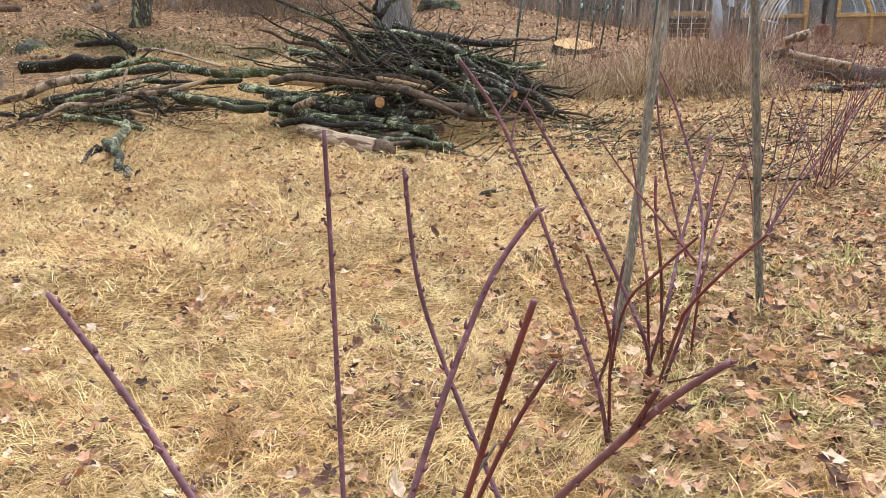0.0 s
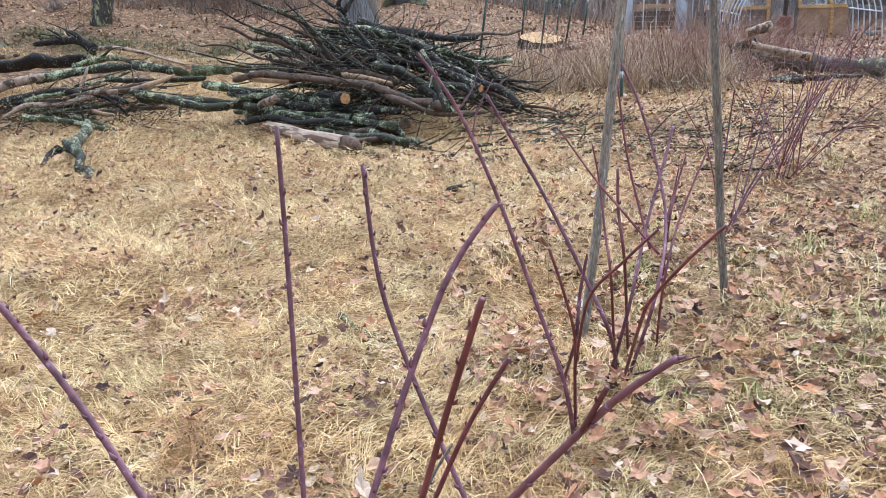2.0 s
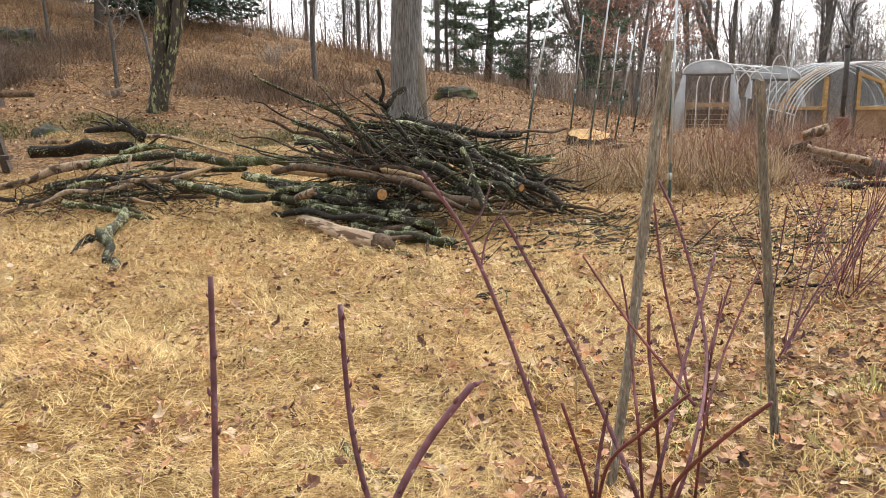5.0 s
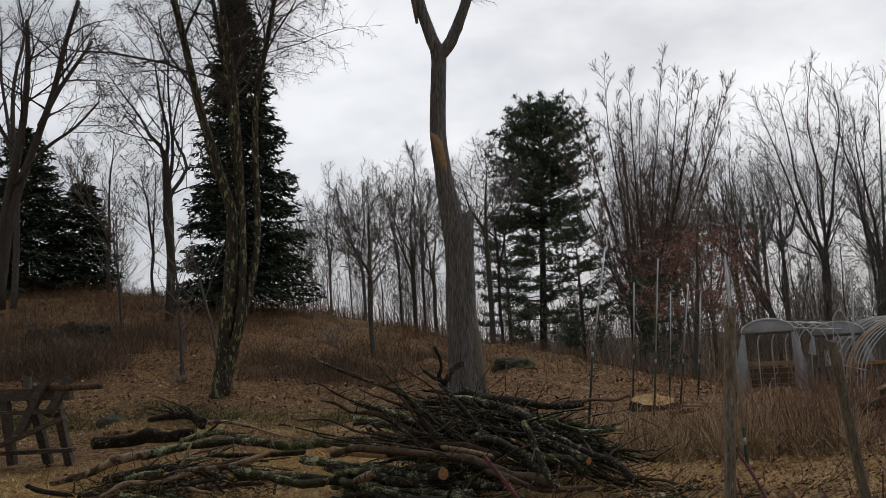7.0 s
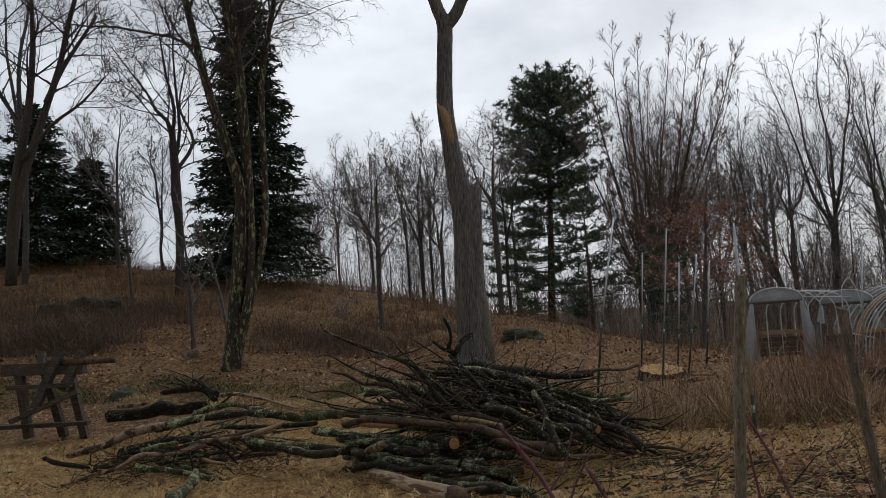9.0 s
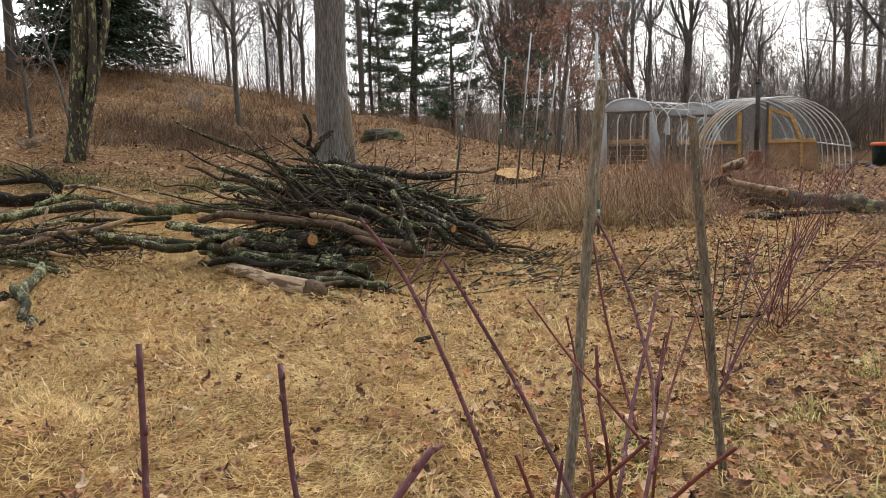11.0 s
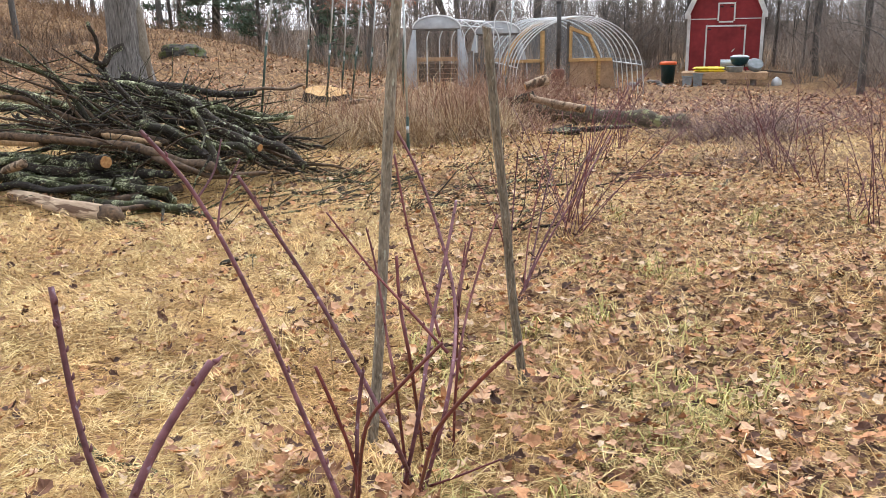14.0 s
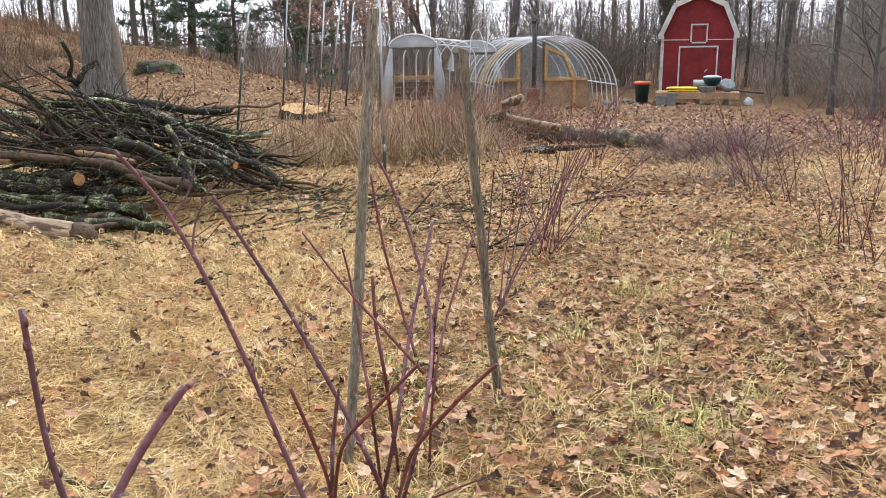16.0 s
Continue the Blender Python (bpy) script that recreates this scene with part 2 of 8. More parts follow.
M_WEED = islands("hill_weeds", [(0.0, (0.09, 0.055, 0.036)), (0.5, (0.20, 0.118, 0.066)), (1.0, (0.36, 0.23, 0.12))])
M_LEAF = islands("fallen_leaves", [(0.0, (0.05, 0.026, 0.018)), (0.2, (0.125, 0.062, 0.04)), (0.36, (0.27, 0.135, 0.075)), (0.50, (0.48, 0.235, 0.105)), (0.64, (0.42, 0.225, 0.13)), (0.88, (0.54, 0.355, 0.21)), (1.0, (0.62, 0.48, 0.34))], 0.92)
M_CRUMB = islands("leaf_crumbs", [(0.0, (0.05, 0.028, 0.018)), (0.5, (0.17, 0.085, 0.045)), (1.0, (0.36, 0.20, 0.11))], 0.85)
M_GREEN = islands("green_grass", [(0.0, (0.15, 0.15, 0.045)), (0.5, (0.34, 0.315, 0.09)), (1.0, (0.60, 0.51, 0.20))])
M_OLIVE = islands("olive_grass", [(0.0, (0.075, 0.07, 0.025)), (0.6, (0.18, 0.162, 0.058)), (1.0, (0.31, 0.26, 0.11))])
M_TANGLE = islands("cane_tangle", [(0.0, (0.08, 0.045, 0.042)), (0.5, (0.17, 0.105, 0.092)), (1.0, (0.34, 0.24, 0.18))])
M_BRUSH = islands("bare_brush", [(0.0, (0.20, 0.165, 0.138)), (0.6, (0.36, 0.305, 0.258)), (1.0, (0.52, 0.445, 0.38))])
M_SLOPE = islands("slope_brush", [(0.0, (0.07, 0.05, 0.036)), (0.6, (0.165, 0.112, 0.078)), (1.0, (0.30, 0.215, 0.15))])
M_NEEDLE = islands("spruce_needles", [(0.0, (0.035, 0.055, 0.038)), (0.6, (0.065, 0.095, 0.062)), (1.0, (0.11, 0.145, 0.095))], 0.95)
M_PINE = islands("pine_needles", [(0.0, (0.075, 0.115, 0.08)), (0.6, (0.145, 0.205, 0.14)), (1.0, (0.22, 0.28, 0.19))], 0.95)
M_OAKLEAF = islands("clinging_leaves", [(0.0, (0.30, 0.12, 0.075)), (0.6, (0.48, 0.22, 0.14)), (1.0, (0.60, 0.34, 0.24))], 0.6)
M_RED = surface("barn_red_paint", (0.22, 0.022, 0.026), (0.30, 0.035, 0.038), (1, 1, 1), 6, 1.2, rough=0.6, bump=0.1, spots=(0.50, 0.42, 0.38), spot_scale=7, spot_at=0.74, vary=0)
M_WHITE = surface("white_paint", (0.62, 0.61, 0.58), (0.80, 0.79, 0.76), (1, 1, 1), 10, 2, rough=0.6, bump=0.1, vary=0)
M_ROOF = surface("roof_shingle", (0.10, 0.10, 0.10), (0.20, 0.20, 0.19), (1, 1, 1), 20, 2, vary=0)
M_PIPE = surface("galvanised_pipe", (0.42, 0.45, 0.45), (0.62, 0.65, 0.65), (1, 1, 1), 12, 2, rough=0.45, metallic=0.5, bump=0.1, vary=0.1)
M_POST = surface("green_steel_post", (0.03, 0.055, 0.04), (0.06, 0.09, 0.065), (1, 1, 1), 20, 3, rough=0.5, vary=0.1)
M_PVC = surface("white_plastic_pipe", (0.60, 0.62, 0.62), (0.78, 0.79, 0.78), (1, 1, 1), 8, 2, rough=0.4, bump=0, vary=0.05)
M_LUMBER = surface("yellow_lumber", (0.46, 0.27, 0.095), (0.64, 0.42, 0.19), (1, 1, 5), 12, 3, rough=0.7, bump=0.2, vary=0.08)
M_GREYWOOD = surface("grey_boards", (0.09, 0.08, 0.07), (0.26, 0.235, 0.21), (3, 3, 3), 9, 2, rough=0.85, bump=0.4)
M_OLDWOOD = surface("old_dark_timber", (0.045, 0.035, 0.027), (0.15, 0.12, 0.095), (2, 6, 6), 9, 2, rough=0.85, bump=0.6, spots=(0.34, 0.36, 0.22), spot_scale=5, spot_at=0.66)
M_DECK = surface("deck_timber", (0.40, 0.25, 0.14), (0.58, 0.40, 0.25), (2, 2, 2), 12, 2, rough=0.8, bump=0.2)
M_YELLOW = surface("yellow_sack", (0.65, 0.50, 0.03), (0.82, 0.66, 0.06), (1, 1, 1), 10, 4, rough=0.5, bump=0.3)
M_BINGREEN = surface("dark_green_plastic", (0.012, 0.04, 0.042), (0.02, 0.058, 0.06), (1, 1, 1), 8, 2, rough=0.4, bump=0, vary=0)
M_ORANGE = surface("orange_plastic", (0.75, 0.12, 0.03), (0.85, 0.17, 0.05), (1, 1, 1), 8, 2, rough=0.4, bump=0, vary=0)
M_GREYPL = surface("grey_plastic", (0.22, 0.25, 0.26), (0.32, 0.35, 0.36), (1, 1, 1), 8, 2, rough=0.5, bump=0, vary=0.1)
M_SAWDUST = surface("sawdust", (0.28, 0.18, 0.085), (0.44, 0.31, 0.16), (1, 1, 1), 30, 5, bump=0.5, vary=0)
M_BLACK = surface("black_iron", (0.012, 0.012, 0.012), (0.03, 0.028, 0.026), (1, 1, 1), 12, 3, rough=0.5, vary=0)
M_FLUE = surface("sooty_flue", (0.045, 0.042, 0.04), (0.12, 0.113, 0.105), (1, 1, 1), 12, 3, rough=0.6, vary=0)
M_ROCK = surface("grey_stone", (0.13, 0.12, 0.11), (0.27, 0.26, 0.24), (1, 1, 1), 16, 3, bump=0.8, dist=0.02)

M_LEDGE = surface("mossy_rock", (0.025, 0.024, 0.02), (0.10, 0.092, 0.075), (1, 1, 1), 9, 2, bump=1.0, dist=0.04, spots=(0.075, 0.085, 0.03), spot_scale=4, spot_at=0.52)


def plastic_film(name, solidity):
    m, n, l, b = material(name, 0.3)
    f = noise_tex(n, l, coords(n, l, (1, 1, 1)), 5.0)
    r = ramp(n, [(0.3, (0.50, 0.52, 0.535)), (0.7, (0.70, 0.72, 0.735))])
    l.new(f, r.inputs["Fac"])
    l.new(r.outputs["Color"], b.inputs["Base Color"])
    t = n.new("ShaderNodeBsdfTransparent")
    t.inputs["Color"].default_value = (0.9, 0.92, 0.93, 1)
    mx = n.new("ShaderNodeMixShader")
    mx.inputs["Fac"].default_value = solidity
    l.new(t.outputs["BSDF"], mx.inputs[1])
    l.new(b.outputs["BSDF"], mx.inputs[2])
    l.new(mx.outputs["Shader"], n["Material Output"].inputs["Surface"])
    bumped(n, l, b, f, 0.3, 0.02)
    return m


M_FILM = plastic_film("greenhouse_film", 0.6)
M_CLEAR = plastic_film("clear_film", 0.10)
M_HAZY = plastic_film("hazy_film", 0.22)


# ---- building blocks ----
class Build:
    """Collects vertices and faces for one mesh."""

    def __init__(self):
        self.v, self.f, self.k = [], [], []

    def add(self, verts, faces, mat=0):
        o = len(self.v)
        self.v.extend([tuple(p) for p in verts])
        self.f.extend([tuple(i + o for i in q) for q in faces])
        self.k.extend([mat] * len(faces))

    def tube(self, pts, radii, sides=8, caps=True, mat=0, cap_mat=None, rough=0.0, rng=None):
        pts = [Vector(p) for p in pts]
        n = len(pts)
        d0 = (pts[1] - pts[0]).normalized()
        side = d0.orthogonal().normalized()
        vs, prev = [], d0
        for i, p in enumerate(pts):
            d = (pts[min(i + 1, n - 1)] - pts[max(i - 1, 0)]).normalized()
            side = (side - d * side.dot(d))
            side = side.normalized() if side.length > 1e-6 else d.orthogonal().normalized()
            up = d.cross(side)
            for j in range(sides):
                a = 2 * math.pi * j / sides
                r = radii[i] * (1 + (rng.uniform(-rough, rough) if rough else 0))
                vs.append(p + (side * math.cos(a) + up * math.sin(a)) * r)
        fs = [(i * sides + j, i * sides + (j + 1) % sides, (i + 1) * sides + (j + 1) % sides, (i + 1) * sides + j)
              for i in range(n - 1) for j in range(sides)]
        self.add(vs, fs, mat)
        if caps:
            o = len(self.v) - len(vs)
            self.f.append(tuple(o + j for j in reversed(range(sides))))
            self.f.append(tuple(o + (n - 1) * sides + j for j in range(sides)))
            self.k.extend([mat if cap_mat is None else cap_mat] * 2)

    def box(self, lo, hi, mat=0, m=None):
        (x0, y0, z0), (x1, y1, z1) = lo, hi
        c = [Vector(p) for p in ((x0, y0, z0), (x1, y0, z0), (x1, y1, z0), (x0, y1, z0), (x0, y0, z1), (x1, y0, z1), (x1, y1, z1), (x0, y1, z1))]
        if m is not None:
            c = [m @ p for p in c]
        self.add(c, [(0, 3, 2, 1), (4, 5, 6, 7), (0, 1, 5, 4), (1, 2, 6, 5), (2, 3, 7, 6), (3, 0, 4, 7)], mat)

    def beam(self, a, b, w, h, up=(0, 0, 1), mat=0):
        """A squared timber from a to b."""
        a, b = Vector(a), Vector(b)
        d = (b - a).normalized()
        s = d.cross(Vector(up))
        s = s.normalized() if s.length > 1e-4 else d.orthogonal().normalized()
        u = s.cross(d)
        c = []
        for p in (a, b):
            for i, j in ((-1, -1), (1, -1), (1, 1), (-1, 1)):
                c.append(p + s * (i * w / 2) + u * (j * h / 2))
        self.add(c, [(0, 1, 2, 3), (7, 6, 5, 4), (0, 4, 5, 1), (1, 5, 6, 2), (2, 6, 7, 3), (3, 7, 4, 0)], mat)

    def mesh(self, name, mats, smooth=True):
        me = bpy.data.meshes.new(name)
        me.from_pydata(self.v, [], self.f)
        for m in mats:
            me.materials.append(m)
        me.polygons.foreach_set("material_index", self.k)
        me.polygons.foreach_set("use_smooth", [smooth] * len(self.f))
        me.update()
        return me


def part(name, build, mats, parent, label="", smooth=True):
    mats = mats if isinstance(mats, (list, tuple)) else [mats]
    ob = new(name, build.mesh(name, mats, smooth))
    ob.parent = parent
    if label:
        ob["label"] = label
    return ob


def thing(name, at, label, category, group="", kind=""):
    ob = new(name)
    ob.empty_display_size = 0.2
    ob.matrix_basis = pose(*at)
    return tagged(ob, label, category, group, kind)


def solid(name, build, mats, label, category, group="", kind="", smooth=True, at=None):
    """A thing that is one mesh; its origin is put at `at`, the rest being given in the world."""
    mats = mats if isinstance(mats, (list, tuple)) else [mats]
    if at is not None:
        build.v = [(x - at[0], y - at[1], z - at[2]) for x, y, z in build.v]
    ob = new(name, build.mesh(name, mats, smooth))
    if at is not None:
        ob.location = at
    return tagged(ob, label, category, group, kind)


def smooth_line(pts, steps):
    """A soft curve through a few given points."""
    p = [Vector(q) for q in pts]
    if len(p) == 2:
        return [p[0].lerp(p[1], i / steps) for i in range(steps + 1)]
    out = []
    for i in range(len(p) - 1):
        a, b, c, d = p[max(i - 1, 0)], p[i], p[i + 1], p[min(i + 2, len(p) - 1)]
        for s in range(steps):
            t = s / steps
            out.append(0.5 * ((2 * b) + (c - a) * t + (2 * a - 5 * b + 4 * c - d) * t * t + (3 * b - a - 3 * c + d) * t ** 3))
    out.append(p[-1])
    return out


# ---- the ground ----
_gx = np.arange(-60, 60.01, 0.5)
_A = np.interp(_gx, [-40, -25, -12, -7, -2.6, 0.2, 4.2, 7.2, 9, 60], [6.8, 6.0, 4.4, 3.5, 2.75, 1.85, 1.2, 0.1, 0.0, 0.0])
_A = np.convolve(np.pad(_A, 4, mode="edge"), np.ones(9) / 9, mode="valid")


def hill(x, y):
    g = np.interp(y, [10, 12.5, 17, 24, 31, 40, 80, 160], [0, 0.06, 0.29, 0.64, 1.0, 1.0, 0.75, 0.3])
    dip = np.interp(x, [5, 9, 12, 16, 60], [0, -0.16, -0.24, -0.42, -0.42]) * np.interp(y, [8, 16], [0, 1])
    return np.interp(x, _gx, _A) * g + dip


_waves = []
_wg = random.Random(3)
for _k in range(26):
    _a, _w = _wg.uniform(0, 6.28), _wg.uniform(0.35, 2.2)
    _waves.append((math.cos(_a) * 6.28 / _w, math.sin(_a) * 6.28 / _w, _wg.uniform(0, 6.28), 0.009 * _w ** 0.7))


def ground_zs(x, y):
    """The height of the ground: the hill's shape and small hummocks."""
    bump = 0.0
    for u, v, ph, amp in _waves:
        bump = bump + amp * np.sin(x * u + y * v + ph)
    near = np.clip((40 - np.hypot(x, y)) / 20, 0, 1)
    return hill(x, y) + bump * near * (0.5 + 1.6 * np.clip((y - 13) / 8, 0, 1))


def ground_z(x, y):
    return float(ground_zs(x, y))


_tufts = []
for _k in range(14):
    _a, _w = _wg.uniform(0, 6.28), _wg.uniform(0.13, 0.34)
    _tufts.append((math.cos(_a) * 6.28 / _w, math.sin(_a) * 6.28 / _w * 1.4, _wg.uniform(0, 6.28)))


def tuft_zs(x, y):
    """How high the matted straw stands: small rounded swells a hand's width across."""
    h = 0.0
    for u, v, ph in _tufts:
        h = h + np.sin(x * u + y * v + ph)
    return 0.016 * h


def litter_at(x, y):
    """How much of the ground is leaf litter: 0 on the mown straw lawn, 1 in the leafy strip and on the hillside."""
    right = np.clip((x - 0.5 - 0.22 * (y - 2)) / 1.6, 0, 1) * np.clip((9.5 - y) / 2.5, 0, 1) * 0.72
    back = np.clip((y - 12.2 - 0.12 * x) / 2.5, 0, 1)
    far_right = np.clip((x - 5.5) / 3, 0, 1) * np.clip((y - 6) / 3, 0, 1)
    return np.clip(np.maximum(np.maximum(right, back), far_right), 0, 1)


def build_ground():
    def axis(parts):
        return np.unique(np.concatenate([np.arange(a, b, s) for a, b, s in parts] + [[parts[-1][1]]]).round(4))
    xs = axis([(-900, -100, 80), (-100, -30, 5), (-30, -8, 1), (-8, 9, 0.11), (9, 30, 0.8), (30, 100, 5), (100, 900, 80)])
    ys = axis([(-900, -100, 80), (-100, -10, 6), (-10, -1, 0.5), (-1, 12, 0.11), (12, 35, 0.5), (35, 100, 3), (100, 1500, 80)])
    X, Y = np.meshgrid(xs, ys)
    Z = ground_zs(X, Y)
    nx, ny = len(xs), len(ys)
    verts = np.stack([X, Y, Z], -1).reshape(-1, 3)
    i = np.arange(ny - 1)[:, None] * nx + np.arange(nx - 1)[None, :]
    faces = np.stack([i, i + 1, i + nx + 1, i + nx], -1).reshape(-1, 4)
    me = bpy.data.meshes.new("ground")
    me.from_pydata(verts.tolist(), [], faces.tolist())
    me.polygons.foreach_set("use_smooth", [True] * len(faces))
    at = me.attributes.new("litter", "FLOAT", "POINT")
    at.data.foreach_set("value", litter_at(X, Y).ravel().astype(np.float32))
    return me


def ground_material():
    m, n, l, b = material("ground_cover", 0.95)
    v = coords(n, l, (1, 1, 1))
    stretched = coords(n, l, (1.0, 2.6, 1.0))
    straw = noise_tex(n, l, stretched, 30, 10, 0.78)
    r1 = ramp(n, [(0.36, (0.06, 0.032, 0.014)), (0.47, (0.22, 0.125, 0.045)), (0.58, (0.52, 0.345, 0.13)), (0.7, (0.72, 0.53, 0.25))])
    l.new(straw, r1.inputs["Fac"])
    patch = noise_tex(n, l, v, 1.3, 5, 0.6)
    r2 = ramp(n, [(0.35, (0.80, 0.74, 0.68)), (0.65, (1.06, 1.06, 1.03))])
    l.new(patch, r2.inputs["Fac"])
    lawn = mixed(n, l, 1.0, r1.outputs["Color"], r2.outputs["Color"], "MULTIPLY")
    vor = n.new("ShaderNodeTexVoronoi")
    vor.inputs["Scale"].default_value = 30.0
    vor.inputs["Randomness"].default_value = 1.0
    wob = n.new("ShaderNodeTexNoise")
    wob.inputs["Scale"].default_value = 18.0
    l.new(v, wob.inputs["Vector"])
    l.new(mixed(n, l, 0.12, v, wob.outputs["Color"]), vor.inputs["Vector"])
    r3 = ramp(n, [(0.0, (0.06, 0.031, 0.014)), (0.4, (0.16, 0.083, 0.035)), (0.75, (0.27, 0.15, 0.062)), (1.0, (0.42, 0.265, 0.12))])
    sep = n.new("ShaderNodeSeparateColor")
    l.new(vor.outputs["Color"], sep.inputs["Color"])
    l.new(sep.outputs[0], r3.inputs["Fac"])
    fine = noise_tex(n, l, v, 55, 5, 0.7)
    r4 = ramp(n, [(0.3, (0.55, 0.55, 0.55)), (0.7, (1.2, 1.2, 1.2))])
    l.new(fine, r4.inputs["Fac"])
    litter = mixed(n, l, 1.0, r3.outputs["Color"], r4.outputs["Color"], "MULTIPLY")
    at = n.new("ShaderNodeAttribute")
    at.attribute_name = "litter"
    big = noise_tex(n, l, v, 2.2, 6, 0.65)
    add = n.new("ShaderNodeMath")
    add.operation = "MULTIPLY_ADD"
    l.new(big, add.inputs[0])
    add.inputs[1].default_value = 0.9
    l.new(at.outputs["Fac"], add.inputs[2])
    r5 = ramp(n, [(0.55, (0, 0, 0)), (0.95, (1, 1, 1))])
    l.new(add.outputs[0], r5.inputs["Fac"])
    l.new(mixed(n, l, r5.outputs["Color"], lawn, litter), b.inputs["Base Color"])
    bumped(n, l, b, fine, 0.8, 0.02)
    return m


ground = new("ground", build_ground())
ground.data.materials.append(ground_material())
tagged(ground, "matted straw lawn rising to a leaf-covered hillside", "ground", kind="structure")
rng = random.Random(11)


# ---- wood on the ground ----
def stick(name, pts, r0, r1, mat, label, category="branch", group="brush pile", cut=(False, False), sides=9, wob=0.012, twigs=0, seed=0, cap=None):
    """One branch or log: a bent, tapering, knobbly limb with cut or splintered ends, crusts on its bark, and side twigs."""
    g = random.Random(seed + int(abs(pts[0][0] * 100) + abs(pts[-1][1] * 37)))
    length = sum((Vector(a) - Vector(b)).length for a, b in zip(pts, pts[1:]))
    big = max(r0, r1)
    n = max(6, min(48, int(length / max(0.03, big * 0.75))))
    line = smooth_line(pts, max(4, n // (len(pts) - 1)))
    n = len(line)
    sway = []
    for axis in range(3):
        sway.append([(g.uniform(0.5, 1.0) / f, f * length * g.uniform(2.2, 3.4), g.uniform(0, 6.28)) for f in (1, 2.3, 5)])
    bend = min(0.05, length * 0.032) * (0.5 if big > 0.05 else 1.0) * wob / 0.012
    for i in range(n):
        t = i / (n - 1)
        line[i] = line[i] + Vector([bend * (0.6 if ax == 2 else 1) * sum(a * math.sin(f * t + q) for a, f, q in sway[ax]) for ax in range(3)])
    # sharp little elbows where side branches once grew
    elbows = max(2, int(length / 0.24))
    jog = [Vector((g.gauss(0, 0.7), g.gauss(0, 0.7), g.gauss(0, 0.55))) * bend for _ in range(elbows + 1)]
    for i in range(n):
        u = i / (n - 1) * elbows
        k = min(elbows - 1, int(u))
        line[i] = line[i] + jog[k].lerp(jog[k + 1], u - k)
    swell = [(g.uniform(0.04, 0.10) * min(1, wob / 0.006), length * g.uniform(5, 16), g.uniform(0, 6.28)) for _ in range(3)]
    rad = [(r0 + (r1 - r0) * i / (n - 1)) * (1 + sum(a * math.sin(f * i / n + q) for a, f, q in swell)) for i in range(n)]
    for e in (0, n - 1):
        if not cut[0 if e == 0 else 1]:
            rad[e] *= 0.7
    body = Build()
    body.tube(line, rad, sides, True, 0, None, 0.0, g)
    # lobes along the limb, knots, bark roughness, splintered ends
    lobe = [(g.uniform(0.04, 0.12), k, g.uniform(0, 6.28), g.uniform(-3, 3)) for k in (1, 2, 3)]
    knots = [(g.uniform(0, n - 1), g.uniform(0, 6.28), g.uniform(0.15, 0.4)) for _ in range(int(length * 2.5) if big > 0.02 and wob > 0.007 else 0)]
    for i in range(n):
        dd = (line[min(i + 1, n - 1)] - line[max(i - 1, 0)]).normalized()
        ragged = (i == 0 and not cut[0]) or (i == n - 1 and not cut[1])
        for j in range(sides):
            v = Vector(body.v[i * sides + j])
            a = 6.283 * j / sides
            q = 1 + sum(s * math.sin(k * a + ph + tw * i / n) for s, k, ph, tw in lobe) + g.uniform(-0.09, 0.09) * min(1, wob / 0.012)
            for ki, ka, kh in knots:
                w = math.cos(a - ka) * math.exp(-((i - ki) / 1.3) ** 2)
                q += kh * max(0, w)
            v = line[i] + (v - line[i]) * q
            if ragged:
                v = v + dd * g.uniform(-1.1, 1.1) * rad[i]
            body.v[i * sides + j] = v
    if mat in CRUST and big > 0.012:
        # flakes of lichen standing off the bark, in clusters
        for k in range(int(length * big * 620)):
            i = min(n - 2, int(n * (0.5 + 0.5 * math.sin(g.choice([0.7, 2.9, 4.4, 5.6]) + g.gauss(0, 0.8)))))
            a = g.gauss(1.57, 1.3)
            dd = (line[i + 1] - line[i]).normalized()
            sd = dd.orthogonal().normalized()
            up = dd.cross(sd)
            if up.z < 0:
                up = -up
            sd = up.cross(dd)
            nn = sd * math.cos(a) + up * math.sin(a)
            p = line[i].lerp(line[i + 1], g.random()) + nn * rad[i] * 1.02
            t1 = dd * math.cos(k) + nn.cross(dd) * math.sin(k)
            t2 = nn.cross(t1) + nn * g.uniform(0.1, 0.9)
            sz = g.uniform(0.006, 0.017)
            body.add([p - t1 * sz, p + t2 * sz * g.uniform(0.5, 1.3), p + t1 * sz * g.uniform(0.6, 1.2), p - t2 * sz * 0.5], [(0, 3, 2, 1)], 1)
    o = Vector(pts[0])
    body.v = [tuple(Vector(p) - o) for p in body.v]
    ob = new(name, body.mesh(name, [mat, M_CRUST]))
    ob.location = o
    for e in (0, n - 1):
        if cut[0 if e == 0 else 1]:
            d = (line[e] - line[1 if e == 0 else n - 2]).normalized()
            disc = Build()
            disc.tube([line[e] - d * 0.004 - o, line[e] + d * 0.006 - o], [rad[e] * 0.95, rad[e] * 0.9], 16, True, 0, None, 0.07, g)
            part("cut_end", disc, cap or M_CUT, ob, "pale sawn end", smooth=False)
